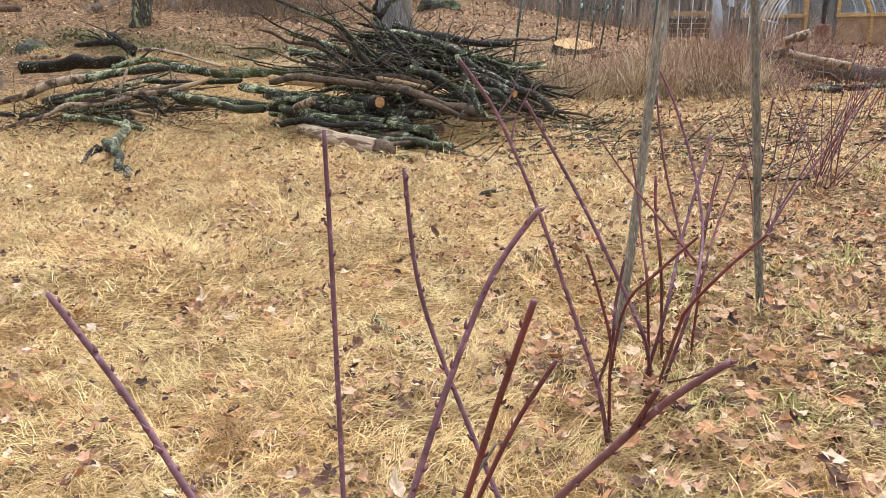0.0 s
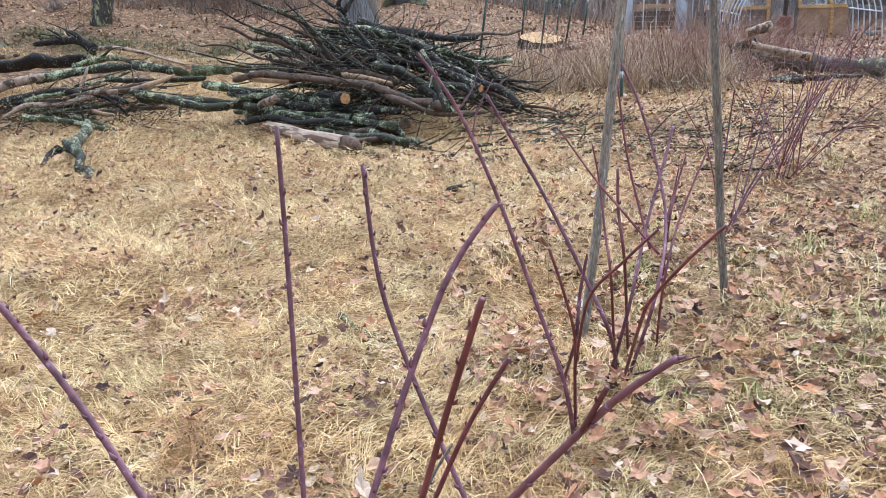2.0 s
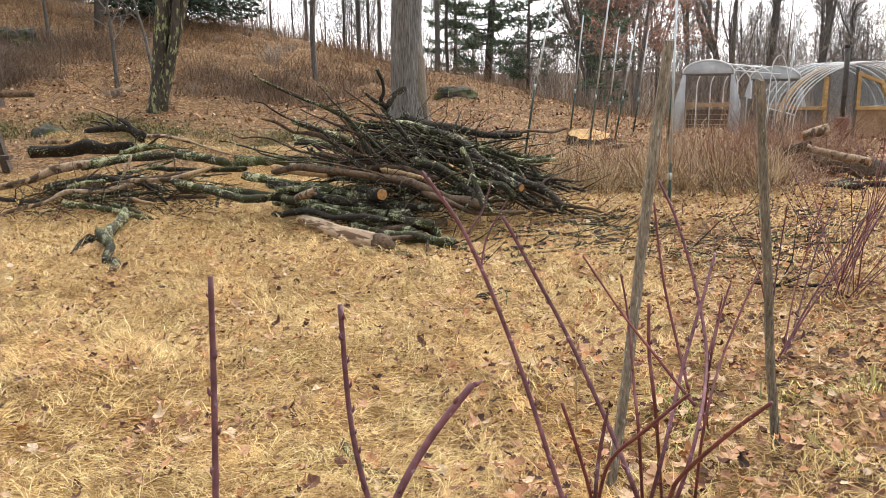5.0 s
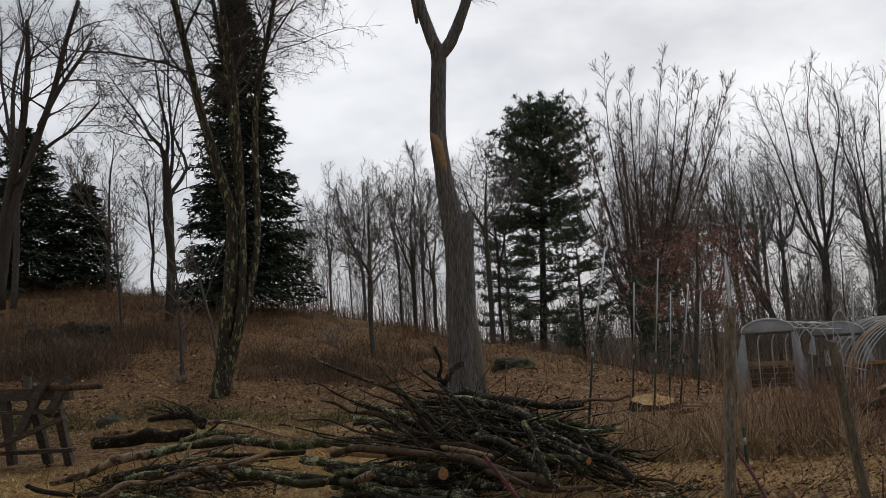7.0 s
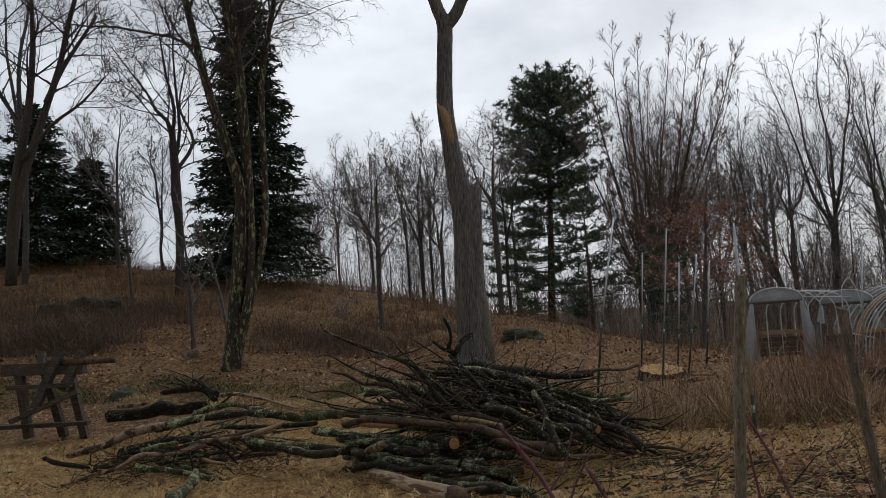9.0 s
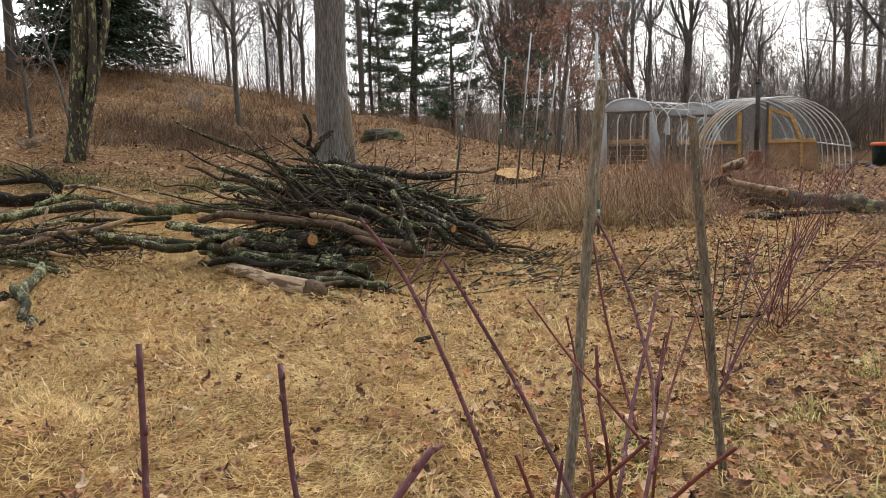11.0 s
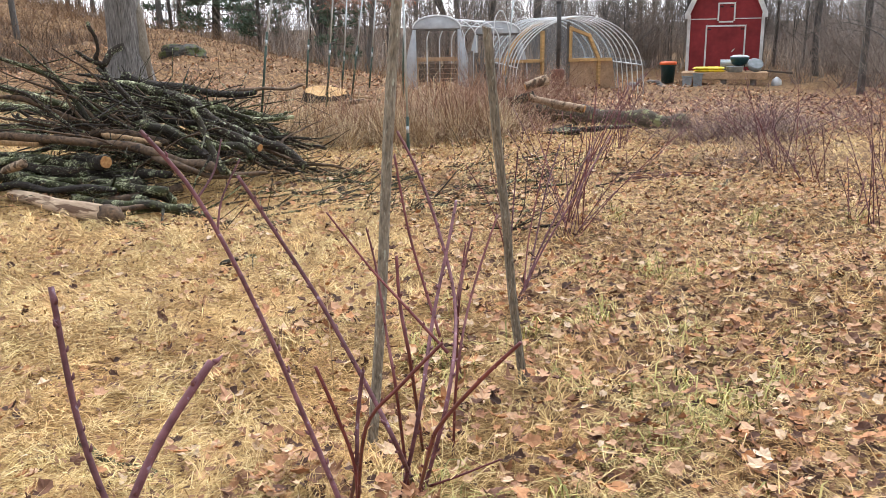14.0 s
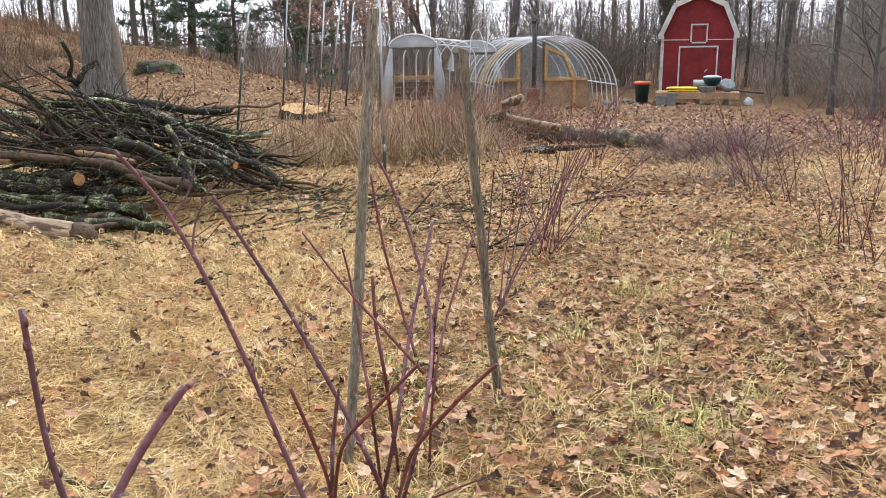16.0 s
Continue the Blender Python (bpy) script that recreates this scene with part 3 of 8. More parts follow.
    if twigs:
        for k in range(twigs):
            tw = Build()
            i = g.randrange(n // 4, n - 1)
            d = (line[i + 1] - line[i]).normalized()
            q = (d + Vector((g.uniform(-1, 1), g.uniform(-1, 1), g.uniform(-0.15, 1)))).normalized()
            ln = g.uniform(0.15, 0.55)
            p1 = line[i] + q * ln * 0.5 + Vector((g.gauss(0, 0.03), g.gauss(0, 0.03), g.gauss(0, 0.03)))
            p2 = p1 + (q + Vector((g.gauss(0, 0.35), g.gauss(0, 0.35), g.gauss(0, 0.35)))) * ln * 0.5
            tw.tube([line[i] - o, p1 - o, p2 - o], [rad[i] * 0.42, rad[i] * 0.26, 0.003], 5)
            part("twig", tw, mat, ob)
    return tagged(ob, label, category, group)



LICHEN = "dark branch crusted with pale lichen in the brush pile"
DARK = "dark wet branch lying in the brush pile"
BROWN = "long red-brown limb lying across the brush pile"

# the front of the pile, on the grass
bleached = stick("log", [(-0.84, 8.36, 0.09), (-0.58, 7.86, 0.10), (-0.42, 7.56, 0.09), (-0.21, 7.19, 0.10), (-0.05, 6.98, 0.09)], 0.05, 0.076, M_BLEACHED, "bleached crooked log, almost barkless, on the grass", "log", cut=(False, False), sides=16, wob=0.0015)
butt = Build()
butt.tube([Vector(p) - Vector((-0.84, 8.36, 0.09)) for p in ((-0.10, 7.06, 0.10), (-0.03, 6.96, 0.10), (0.03, 6.89, 0.085), (0.07, 6.85, 0.07))], [0.062, 0.078, 0.072, 0.038], 14, True, 0, None, 0.22, random.Random(4))
part("butt", butt, M_BARK_BROWN, bleached, "dark gnarled brown end of the log")
stick("log", [(-1.12, 9.25, 0.08), (-0.37, 8.44, 0.08), (0.27, 7.46, 0.06)], 0.058, 0.042, M_BARK_LICHEN, "mossy log crusted with pale lichen on the grass", "log", sides=12)
stick("branch", [(-1.03, 9.03, 0.15), (-0.25, 8.41, 0.15), (0.44, 7.66, 0.09)], 0.044, 0.033, M_BARK_LICHEN, LICHEN, sides=11)
stick("branch", [(-0.73, 8.72, 0.20), (-0.14, 8.31, 0.18), (0.24, 7.96, 0.14)], 0.045, 0.035, M_BARK_LICHEN, LICHEN)
stick("branch", [(-1.18, 9.53, 0.13), (-0.51, 8.89, 0.13), (0.09, 8.57, 0.13)], 0.04, 0.03, M_BARK_MOSS, LICHEN)
stick("branch", [(-0.60, 8.47, 0.13), (-0.03, 7.94, 0.11), (0.53, 7.47, 0.06)], 0.04, 0.03, M_BARK_LICHEN, LICHEN)
stick("log", [(-0.26, 8.90, 0.31), (-0.10, 8.40, 0.34), (0.00, 7.95, 0.37)], 0.056, 0.06, M_BARK_DARK, "thick dark log with an orange sawn end", "log", cut=(False, True), sides=13, cap=M_CUT)
stick("branch", [(-1.09, 8.80, 0.34), (-0.54, 8.60, 0.32), (-0.04, 8.30, 0.28)], 0.035, 0.045, M_BARK_LICHEN, LICHEN)
stick("log", [(-0.87, 8.45, 0.28), (-0.75, 8.25, 0.35), (-0.66, 8.10, 0.39)], 0.034, 0.04, M_PEELED, "short log torn open to pale wood", "log")
stick("branch", [(-0.01, 7.55, 0.09), (0.29, 7.81, 0.09), (0.58, 7.87, 0.09)], 0.034, 0.046, M_BARK_BROWN, "brown limb with a freshly sawn end", cut=(False, True))
stick("branch", [(-0.08, 7.17, 0.06), (0.36, 7.24, 0.06), (0.69, 6.92, 0.03)], 0.035, 0.03, M_BARK_MOSS, "mossy short branch on the grass", twigs=3)
stick("branch", [(0.02, 7.10, 0.09), (0.26, 7.18, 0.10), (0.37, 7.21, 0.10)], 0.025, 0.03, M_BARK_BROWN, "short brown branch on the grass", cut=(False, True))
stick("branch", [(0.10, 6.81, 0.04), (0.24, 6.75, 0.04)], 0.028, 0.03, M_BARK_MOSS, "small sawn stub on the grass", cut=(False, True))
stick("branch", [(-0.30, 7.81, 0.10), (0.22, 7.32, 0.09), (0.64, 7.04, 0.05)], 0.045, 0.03, M_BARK_LICHEN, LICHEN, twigs=2)
stick("branch", [(0.22, 6.31, 0.02), (0.49, 6.35, 0.02), (0.81, 6.45, 0.02)], 0.014, 0.01, M_BARK_DARK, "thin dark branch on the straw", twigs=2)

stick("log", [(-1.05, 8.85, 0.24), (-0.40, 8.25, 0.23), (0.18, 7.78, 0.19)], 0.047, 0.04, M_BARK_LICHEN, "log crusted with lichen at the front of the pile", "log", sides=12, twigs=2)
stick("log", [(-0.72, 8.42, 0.19), (-0.12, 7.92, 0.18), (0.46, 7.50, 0.12)], 0.042, 0.034, M_BARK_LICHEN, "lichened log at the front of the pile", "log", sides=12, twigs=2)
stick("branch", [(-1.10, 8.62, 0.16), (-0.55, 8.12, 0.17), (-0.02, 7.58, 0.14)], 0.034, 0.026, M_BARK_DARK, LICHEN, sides=10, twigs=2)
stick("branch", [(-0.95, 8.95, 0.30), (-0.30, 8.45, 0.30), (0.25, 8.05, 0.25)], 0.034, 0.026, M_BARK_LICHEN, LICHEN, sides=10, twigs=3)

# long limbs across the middle
stick("limb", [(-1.10, 8.74, 0.55), (-0.53, 8.44, 0.55), (0.10, 8.14, 0.45), (0.58, 7.94, 0.37), (0.96, 7.74, 0.30)], 0.037, 0.044, M_BARK_BROWN, BROWN, "branch", sides=12)
stick("limb", [(-0.57, 8.58, 0.53), (-0.13, 8.46, 0.60), (0.52, 8.26, 0.49)], 0.04, 0.035, M_BARK_BROWN, BROWN)
stick("limb", [(-0.51, 8.60, 0.49), (-1.11, 8.80, 0.55)], 0.028, 0.03, M_TORN, "limb split open to orange wood")
stick("limb", [(-0.60, 8.90, 0.74), (-0.13, 8.70, 0.59), (0.33, 8.50, 0.44), (0.53, 8.40, 0.39)], 0.03, 0.03, M_BARK_BROWN, BROWN)
stick("limb", [(-0.01, 8.40, 0.54), (0.47, 8.20, 0.48)], 0.03, 0.025, M_TORN, "limb stripped to pale wood")
stick("limb", [(0.36, 8.00, 0.41), (0.82, 7.75, 0.26), (1.35, 7.70, 0.19)], 0.035, 0.02, M_BARK_BROWN, BROWN)
stick("log", [(-1.73, 10.00, 0.51), (-1.14, 9.90, 0.52), (-0.33, 9.60, 0.55)], 0.062, 0.055, M_BARK_MOSS, "long green mossy log with a sawn end", "log", cut=(True, False), sides=11)
stick("branch", [(-2.31, 9.40, 0.34), (-1.68, 9.10, 0.27), (-0.86, 8.80, 0.26)], 0.05, 0.045, M_BARK_LICHEN, LICHEN)
stick("branch", [(-1.57, 9.20, 0.40), (-0.61, 8.80, 0.33), (-0.25, 8.70, 0.34)], 0.045, 0.04, M_BARK_LICHEN, LICHEN)
stick("branch", [(-1.10, 8.90, 0.38), (-0.31, 8.40, 0.26), (0.51, 7.80, 0.20)], 0.045, 0.035, M_BARK_DARK, DARK)

# the dark heap, branches fanned down to the right
stick("log", [(0.25, 10.00, 1.02), (0.73, 9.80, 0.87), (1.23, 9.60, 0.80), (1.58, 9.50, 0.79)], 0.055, 0.032, M_BARK_DARK, "dark log lying on top of the heap", "log", cut=(True, False), cap=M_BARK_DARK)
stick("branch", [(1.25, 9.70, 0.82), (1.81, 9.90, 0.78), (2.32, 10.20, 0.80)], 0.03, 0.014, M_BARK_BROWN, "broken thin branch with bare reddish wood")
stick("branch", [(-0.91, 9.30, 1.05), (-0.62, 9.20, 0.92), (-0.25, 9.00, 0.74)], 0.036, 0.034, M_BARK_LICHEN, "dark branch with a torn pale end", cut=(True, False))
stick("branch", [(-1.21, 8.90, 1.58), (-0.75, 8.90, 1.23), (-0.30, 8.80, 0.87), (0.06, 8.50, 0.52), (0.32, 8.20, 0.38)], 0.010, 0.032, M_BARK_LICHEN, "long thin branch standing out of the heap", twigs=16)
stick("branch", [(-1.24, 8.90, 1.07), (-0.95, 8.90, 1.00), (-0.56, 8.80, 0.84), (-0.13, 8.60, 0.60)], 0.012, 0.03, M_BARK_BROWN, "thin branch reaching out of the heap", twigs=6)
stick("branch", [(-0.50, 9.00, 1.21), (-0.30, 8.90, 0.91), (0.02, 8.50, 0.58), (0.10, 8.30, 0.43)], 0.018, 0.03, M_BARK_BROWN, "bare red-brown branch leaning on the heap")
crooked = [(-0.05, 9.00, 1.54), (0.06, 9.00, 1.31), (0.08, 8.95, 1.10), (0.35, 8.70, 0.77), (0.61, 8.30, 0.50), (0.86, 7.80, 0.25)]
stick("branch", crooked, 0.016, 0.034, M_BARK_DARK, "crooked dark branch standing up from the heap", twigs=3)
stick("branch", [(0.26, 9.00, 1.34), (0.15, 9.00, 1.29), (0.08, 8.95, 1.16)], 0.025, 0.035, M_BARK_DARK, "forked stub standing up from the heap")
stick("branch", [(-0.15, 9.00, 1.32), (-0.06, 9.00, 1.23), (0.07, 8.95, 1.18)], 0.012, 0.026, M_BARK_DARK, "forked stub standing up from the heap")
stick("branch", [(0.77, 7.90, 0.81), (0.83, 7.80, 0.58), (0.98, 7.50, 0.26)], 0.025, 0.035, M_BARK_LICHEN, "lichened branch propped on the heap", twigs=6)
stick("branch", [(0.91, 8.20, 0.61), (1.15, 8.15, 0.50), (1.33, 7.90, 0.42)], 0.036, 0.04, M_BARK_DARK, "dark limb with a round sawn end", cut=(False, True), cap=M_CUT)
stick("branch", [(0.34, 8.50, 0.66), (0.87, 8.10, 0.46), (1.30, 7.90, 0.34)], 0.042, 0.034, M_BARK_LICHEN, LICHEN)
stick("branch", [(0.67, 9.00, 0.81), (1.26, 8.50, 0.54), (1.73, 8.00, 0.24)], 0.05, 0.038, M_BARK_DARK, DARK, sides=11)
stick("branch", [(0.13, 9.40, 0.99), (0.99, 9.20, 0.75), (1.89, 9.00, 0.56)], 0.045, 0.02, M_BARK_LICHEN, LICHEN, twigs=4)
stick("branch", [(0.85, 9.00, 0.71), (1.43, 8.80, 0.62), (1.90, 8.90, 0.60)], 0.035, 0.02, M_BARK_LICHEN, LICHEN)
stick("branch", [(1.42, 8.60, 0.46), (1.82, 8.42, 0.18), (2.38, 8.22, 0.02)], 0.03, 0.008, M_BARK_BROWN, "thin branch trailing over the grass", twigs=8)
stick("branch", [(1.30, 8.81, 0.20), (1.84, 8.50, 0.08), (2.32, 8.34, 0.03)], 0.026, 0.008, M_BARK_LICHEN, "thin branch trailing over the grass", twigs=6)
stick("branch", [(0.92, 8.63, 0.12), (1.43, 8.52, 0.05), (2.08, 8.75, 0.03)], 0.03, 0.012, M_BARK_BROWN, "thin branch trailing over the grass", twigs=3)

# more of the heap: many branches stacked the same way
heap = random.Random(5)
for k in range(84):
    s = heap.random()
    x0, y0 = -0.35 + 1.7 * heap.random(), 8.85 + 1.5 * heap.random()
    h = 0.25 + 0.75 * (1 - abs(x0 - 0.35) / 1.4) * heap.uniform(0.55, 1.0)
    ln = heap.uniform(0.9, 2.0)
    ang = heap.gauss(-0.16, 0.22)
    drop = heap.uniform(0.12, 0.45)
    a = Vector((x0 - ln * 0.36, y0 + 0.2, h + drop * 0.35))
    b = Vector((x0 + ln * 0.55 * math.cos(ang), y0 + ln * 0.5 * math.sin(ang) - 0.25, max(0.05, h - drop)))
    mid = a.lerp(b, 0.5) + Vector((0, heap.gauss(0, 0.09), heap.gauss(0.02, 0.07)))
    r = heap.choice([heap.uniform(0.008, 0.018), heap.uniform(0.012, 0.026), heap.uniform(0.018, 0.042)])
    stick("branch", [tuple(a), tuple(mid), tuple(b)], r, r * heap.uniform(0.4, 0.9), heap.choice([M_BARK_DARK, M_BARK_LICHEN, M_BARK_DARK]), heap.choice([LICHEN, DARK]),
          twigs=heap.choice([2, 3, 5]), seed=k, sides=8)
for k in range(17):
    x0, y0 = heap.uniform(-1.5, 0.6), heap.uniform(9.1, 9.9)
    ln, ang = heap.uniform(0.8, 1.8), heap.gauss(-0.1, 0.25)
    z = heap.uniform(0.04, 0.3)
    r = heap.uniform(0.012, 0.036)
    a, b = (x0, y0, z + heap.uniform(-0.02, 0.06)), (x0 + ln * math.cos(ang), y0 + ln * math.sin(ang), max(0.04, z + heap.uniform(-0.1, 0.05)))
    stick("branch", [a, b], r, r * 0.7, heap.choice([M_BARK_DARK, M_BARK_LICHEN, M_BARK_LICHEN, M_BARK_BROWN]), heap.choice([LICHEN, DARK]), twigs=heap.choice([0, 2, 4]), seed=k + 60, sides=8)

# thin branches that reach up out of the heap, over its far end
for k, (x, y, z) in enumerate(((-1.35, 8.95, 1.30), (-1.05, 9.05, 1.42), (-0.80, 9.0, 1.18), (-1.55, 8.9, 0.95), (-0.62, 9.1, 1.36), (-1.42, 9.1, 0.72), (-0.35, 9.1, 1.30), (-1.75, 9.0, 0.80))):
    a, b = Vector((x, y, z)), Vector((heap.uniform(-0.1, 0.5), heap.uniform(8.3, 8.8), heap.uniform(0.35, 0.6)))
    m = a.lerp(b, 0.5) + Vector((heap.gauss(0, 0.06), heap.gauss(0, 0.05), heap.gauss(0.02, 0.05)))
    stick("branch", [tuple(a), tuple(m), tuple(b)], 0.006, heap.uniform(0.014, 0.024), heap.choice([M_BARK_DARK, M_BARK_LICHEN, M_BARK_BROWN]), "thin twiggy branch reaching up out of the heap", twigs=7, seed=k + 700, sides=7)

# thin brittle branches sticking out of the heap
for k in range(34):
    x0, y0 = heap.uniform(-0.6, 1.5), heap.uniform(8.0, 9.8)
    z = heap.uniform(0.25, 0.9) * (1 - abs(x0 - 0.3) / 2.4)
    ln, a, e = heap.uniform(0.5, 1.3), heap.choice([heap.gauss(-0.4, 0.5), heap.gauss(2.9, 0.5)]), heap.uniform(-0.25, 0.5)
    p1 = (x0 + ln * 0.5 * math.cos(a) * math.cos(e), y0 + ln * 0.5 * math.sin(a), z + ln * 0.5 * math.sin(e) + 0.03)
    p2 = (x0 + ln * math.cos(a) * math.cos(e), y0 + ln * math.sin(a), max(0.05, z + ln * math.sin(e)))
    stick("branch", [(x0, y0, z), p1, p2], heap.uniform(0.008, 0.016), 0.004, heap.choice([M_BARK_DARK, M_BARK_LICHEN, M_BARK_BROWN]), "thin brittle branch sticking out of the heap", twigs=heap.choice([2, 3, 5]), seed=k + 500, sides=6)

# the fine tangle inside both heaps
def tangle(name, count, area, height, label, seed, steep=0.35):
    g = random.Random(seed)
    b = Build()
    for k in range(count):
        x, y = g.uniform(area[0], area[1]), g.uniform(area[2], area[3])
        hz = height * max(0.12, 1 - abs(2 * (x - area[0]) / (area[1] - area[0]) - 1) ** 1.6)
        p = Vector((x, y, g.uniform(0.03, hz)))
        d = Vector((g.gauss(0, 1), g.gauss(0, 0.5), g.gauss(0, steep))).normalized()
        pts, ln = [p], g.uniform(0.15, 0.6)
        for s in range(3):
            d = (d + Vector((g.gauss(0, 0.3), g.gauss(0, 0.3), g.gauss(0, 0.7 * steep)))).normalized()
            q = pts[-1] + d * ln / 3
            pts.append(Vector((q.x, q.y, max(0.02, q.z))))
        r = g.uniform(0.0025, 0.007)
        b.tube(pts, [r, r * 0.8, r * 0.6, r * 0.3], 4, False, g.choice([0, 0, 1, 2]))
    return solid(name, b, [M_BARK_DARK, M_BARK_LICHEN, M_BARK_BROWN], label, "twigs", kind="stuff")


tangle("twig_tangle", 820, (-0.6, 1.9, 8.0, 10.0), 0.95, "tangle of fine dark twigs in the brush pile", 21)
tangle("twig_tangle", 130, (-0.6, 1.3, 7.5, 8.7), 0.22, "tangle of fine dark twigs at the foot of the pile", 22)
for k, (x, y) in enumerate(((2.05, 8.4), (2.08, 6.82), (2.56, 6.6), (2.92, 6.85), (3.1, 6.5))):
    tangle("twig_tangle", 46, (x - 0.35, x + 0.35, y - 0.22, y + 0.22), 0.055, "dark lichened twigs strewn on the straw", 124 + k, 0.06)
tangle("twig_tangle", 620, (-4.3, -2.0, 8.9, 11.2), 0.42, "tangle of fine dark twigs in the second heap", 23)

# scattered bark and twigs on the straw
for k in range(64):
    x0, y0 = heap.uniform(0.3, 5.2), heap.uniform(5.2, 8.2)
    if k > 13:
        x0, y0 = heap.uniform(1.0, 4.6), heap.uniform(6.2, 8.2)
    ln, ang = heap.uniform(0.15, 0.6), heap.uniform(-0.6, 0.6)
    r = heap.uniform(0.008, 0.02)
    a = (x0, y0, r + 0.035)
    b = (x0 + ln * math.cos(ang), y0 + ln * math.sin(ang), r + 0.03)
    stick("twig_piece", [a, b], r, r * 0.6, heap.choice([M_BARK_DARK, M_BARK_LICHEN]), "broken dark twig lying on the straw", "twig", "scattered twigs", seed=k + 90, sides=6, twigs=heap.choice([1, 2, 4]))
stick("bark_slab", [(1.02, 6.28, 0.03), (1.27, 6.35, 0.03)], 0.035, 0.03, M_BARK_DARK, "dark slab of bark on the straw", "bark", "scattered twigs")
stick("bark_slab", [(0.63, 6.51, 0.03), (0.85, 6.59, 0.03)], 0.03, 0.025, M_BARK_DARK, "dark slab of bark on the straw", "bark", "scattered twigs")
stick("branch", [(4.62, 5.72, 0.03), (4.91, 5.91, 0.03), (5.26, 6.14, 0.03)], 0.018, 0.022, M_BARK_MOSS, "short mossy stick on the leaves", "branch", "scattered twigs")
stick("branch", [(-0.18, 3.11, 0.03), (-0.08, 2.93, 0.035), (0.06, 2.75, 0.03)], 0.012, 0.015, M_BARK_MOSS, "short mossy stick on the grass", "branch", "scattered twigs")

# the second heap, beside it
H = "second heap"
stick("log", [(-4.51, 9.90, 0.27), (-4.11, 10.00, 0.34), (-3.85, 10.10, 0.44), (-3.48, 10.20, 0.51)], 0.040, 0.060, M_PEELED, "bleached barkless log reaching out of the heap", "log", H, sides=13, wob=0.004)
stick("log", [(-3.58, 10.25, 0.49), (-3.00, 10.30, 0.57), (-2.48, 10.30, 0.58), (-1.76, 10.00, 0.49)], 0.060, 0.045, M_BARK_LICHEN, "thick log crusted with lichen", "log", H, sides=12)
stick("log", [(-2.71, 10.10, 0.49), (-2.23, 10.00, 0.49), (-1.60, 9.80, 0.43)], 0.036, 0.03, M_BARK_LICHEN, "dark wet log in the second heap", "log", H, sides=11)
stick("branch", [(-4.10, 8.90, 0.12), (-3.69, 9.00, 0.20), (-3.35, 9.20, 0.29), (-2.91, 9.30, 0.31), (-2.74, 9.40, 0.33)], 0.018, 0.032, M_PEELED, "long bare pale branch", "branch", H, wob=0.006)
stick("branch", [(-3.80, 9.60, 0.25), (-3.24, 9.60, 0.37), (-2.78, 9.50, 0.39), (-2.44, 9.40, 0.30)], 0.035, 0.03, M_BARK_DARK, "dark curved branch in the second heap", "branch", H, twigs=3)
stick("branch", [(-2.69, 9.45, 0.35), (-2.53, 9.35, 0.26), (-2.35, 9.20, 0.14)], 0.026, 0.01, M_BARK_DARK, "dark broken branch hanging out of the heap", "branch", H)
stick("branch", [(-2.80, 9.35, 0.41), (-2.34, 9.30, 0.42), (-2.11, 9.30, 0.45)], 0.03, 0.034, M_PEELED, "bare pale branch in the second heap", "branch", H, wob=0.005)
stick("branch", [(-2.14, 9.28, 0.45), (-1.95, 9.25, 0.50), (-1.80, 9.20, 0.56)], 0.034, 0.012, M_TORN, "split limb showing fresh wood", "branch", H, wob=0.003)
stick("branch", [(-2.26, 9.20, 0.37), (-1.84, 9.00, 0.29), (-1.25, 8.80, 0.27)], 0.042, 0.045, M_BARK_LICHEN, "branch crusted with pale lichen", "branch", H, twigs=3)
stick("branch", [(-2.95, 9.70, 0.40), (-2.89, 9.75, 0.51), (-2.85, 9.80, 0.63)], 0.024, 0.014, M_PEELED, "short bare branch standing up", "branch", H, wob=0.004)
stick("branch", [(-3.04, 9.75, 0.44), (-2.70, 9.75, 0.50), (-2.35, 9.80, 0.60)], 0.016, 0.012, M_BARK_LICHEN, "thin grey branch on the second heap", "branch", H, twigs=2)
stick("branch", [(-3.39, 9.00, 0.23), (-2.91, 8.90, 0.17), (-2.31, 8.60, 0.04)], 0.038, 0.028, M_BARK_LICHEN, "branch crusted with pale lichen", "branch", H, twigs=2)
stick("branch", [(-2.90, 9.10, 0.18), (-2.56, 8.95, 0.10), (-2.34, 8.80, 0.06)], 0.026, 0.022, M_BARK_MOSS, "mossy branch in the second heap", "branch", H)
stick("branch", [(-4.64, 9.70, 0.26), (-4.20, 9.60, 0.19), (-3.74, 9.50, 0.19)], 0.028, 0.022, M_BARK_DARK, "dark branch end on the grass", "branch", H, twigs=2)
stick("branch", [(-3.74, 9.75, 0.28), (-3.31, 9.60, 0.25), (-2.71, 9.40, 0.19)], 0.032, 0.026, M_BARK_DARK, "dark wet branch in the second heap", "branch", H, twigs=3)
stick("branch", [(-2.70, 9.15, 0.23), (-2.59, 9.10, 0.20), (-2.45, 9.05, 0.18)], 0.022, 0.016, M_TORN, "splintered orange end of a branch", "branch", H)
stick("branch", [(-2.70, 8.86, 0.12), (-2.54, 7.87, 0.12), (-2.53, 7.46, 0.12)], 0.05, 0.045, M_BARK_LICHEN, "forked lichened branch on the grass", "branch", H)
stick("branch", [(-2.58, 7.66, 0.12), (-2.30, 6.95, 0.07), (-2.09, 6.45, 0.04)], 0.045, 0.03, M_BARK_LICHEN, "forked lichened branch on the grass", "branch", H, cut=(False, True))
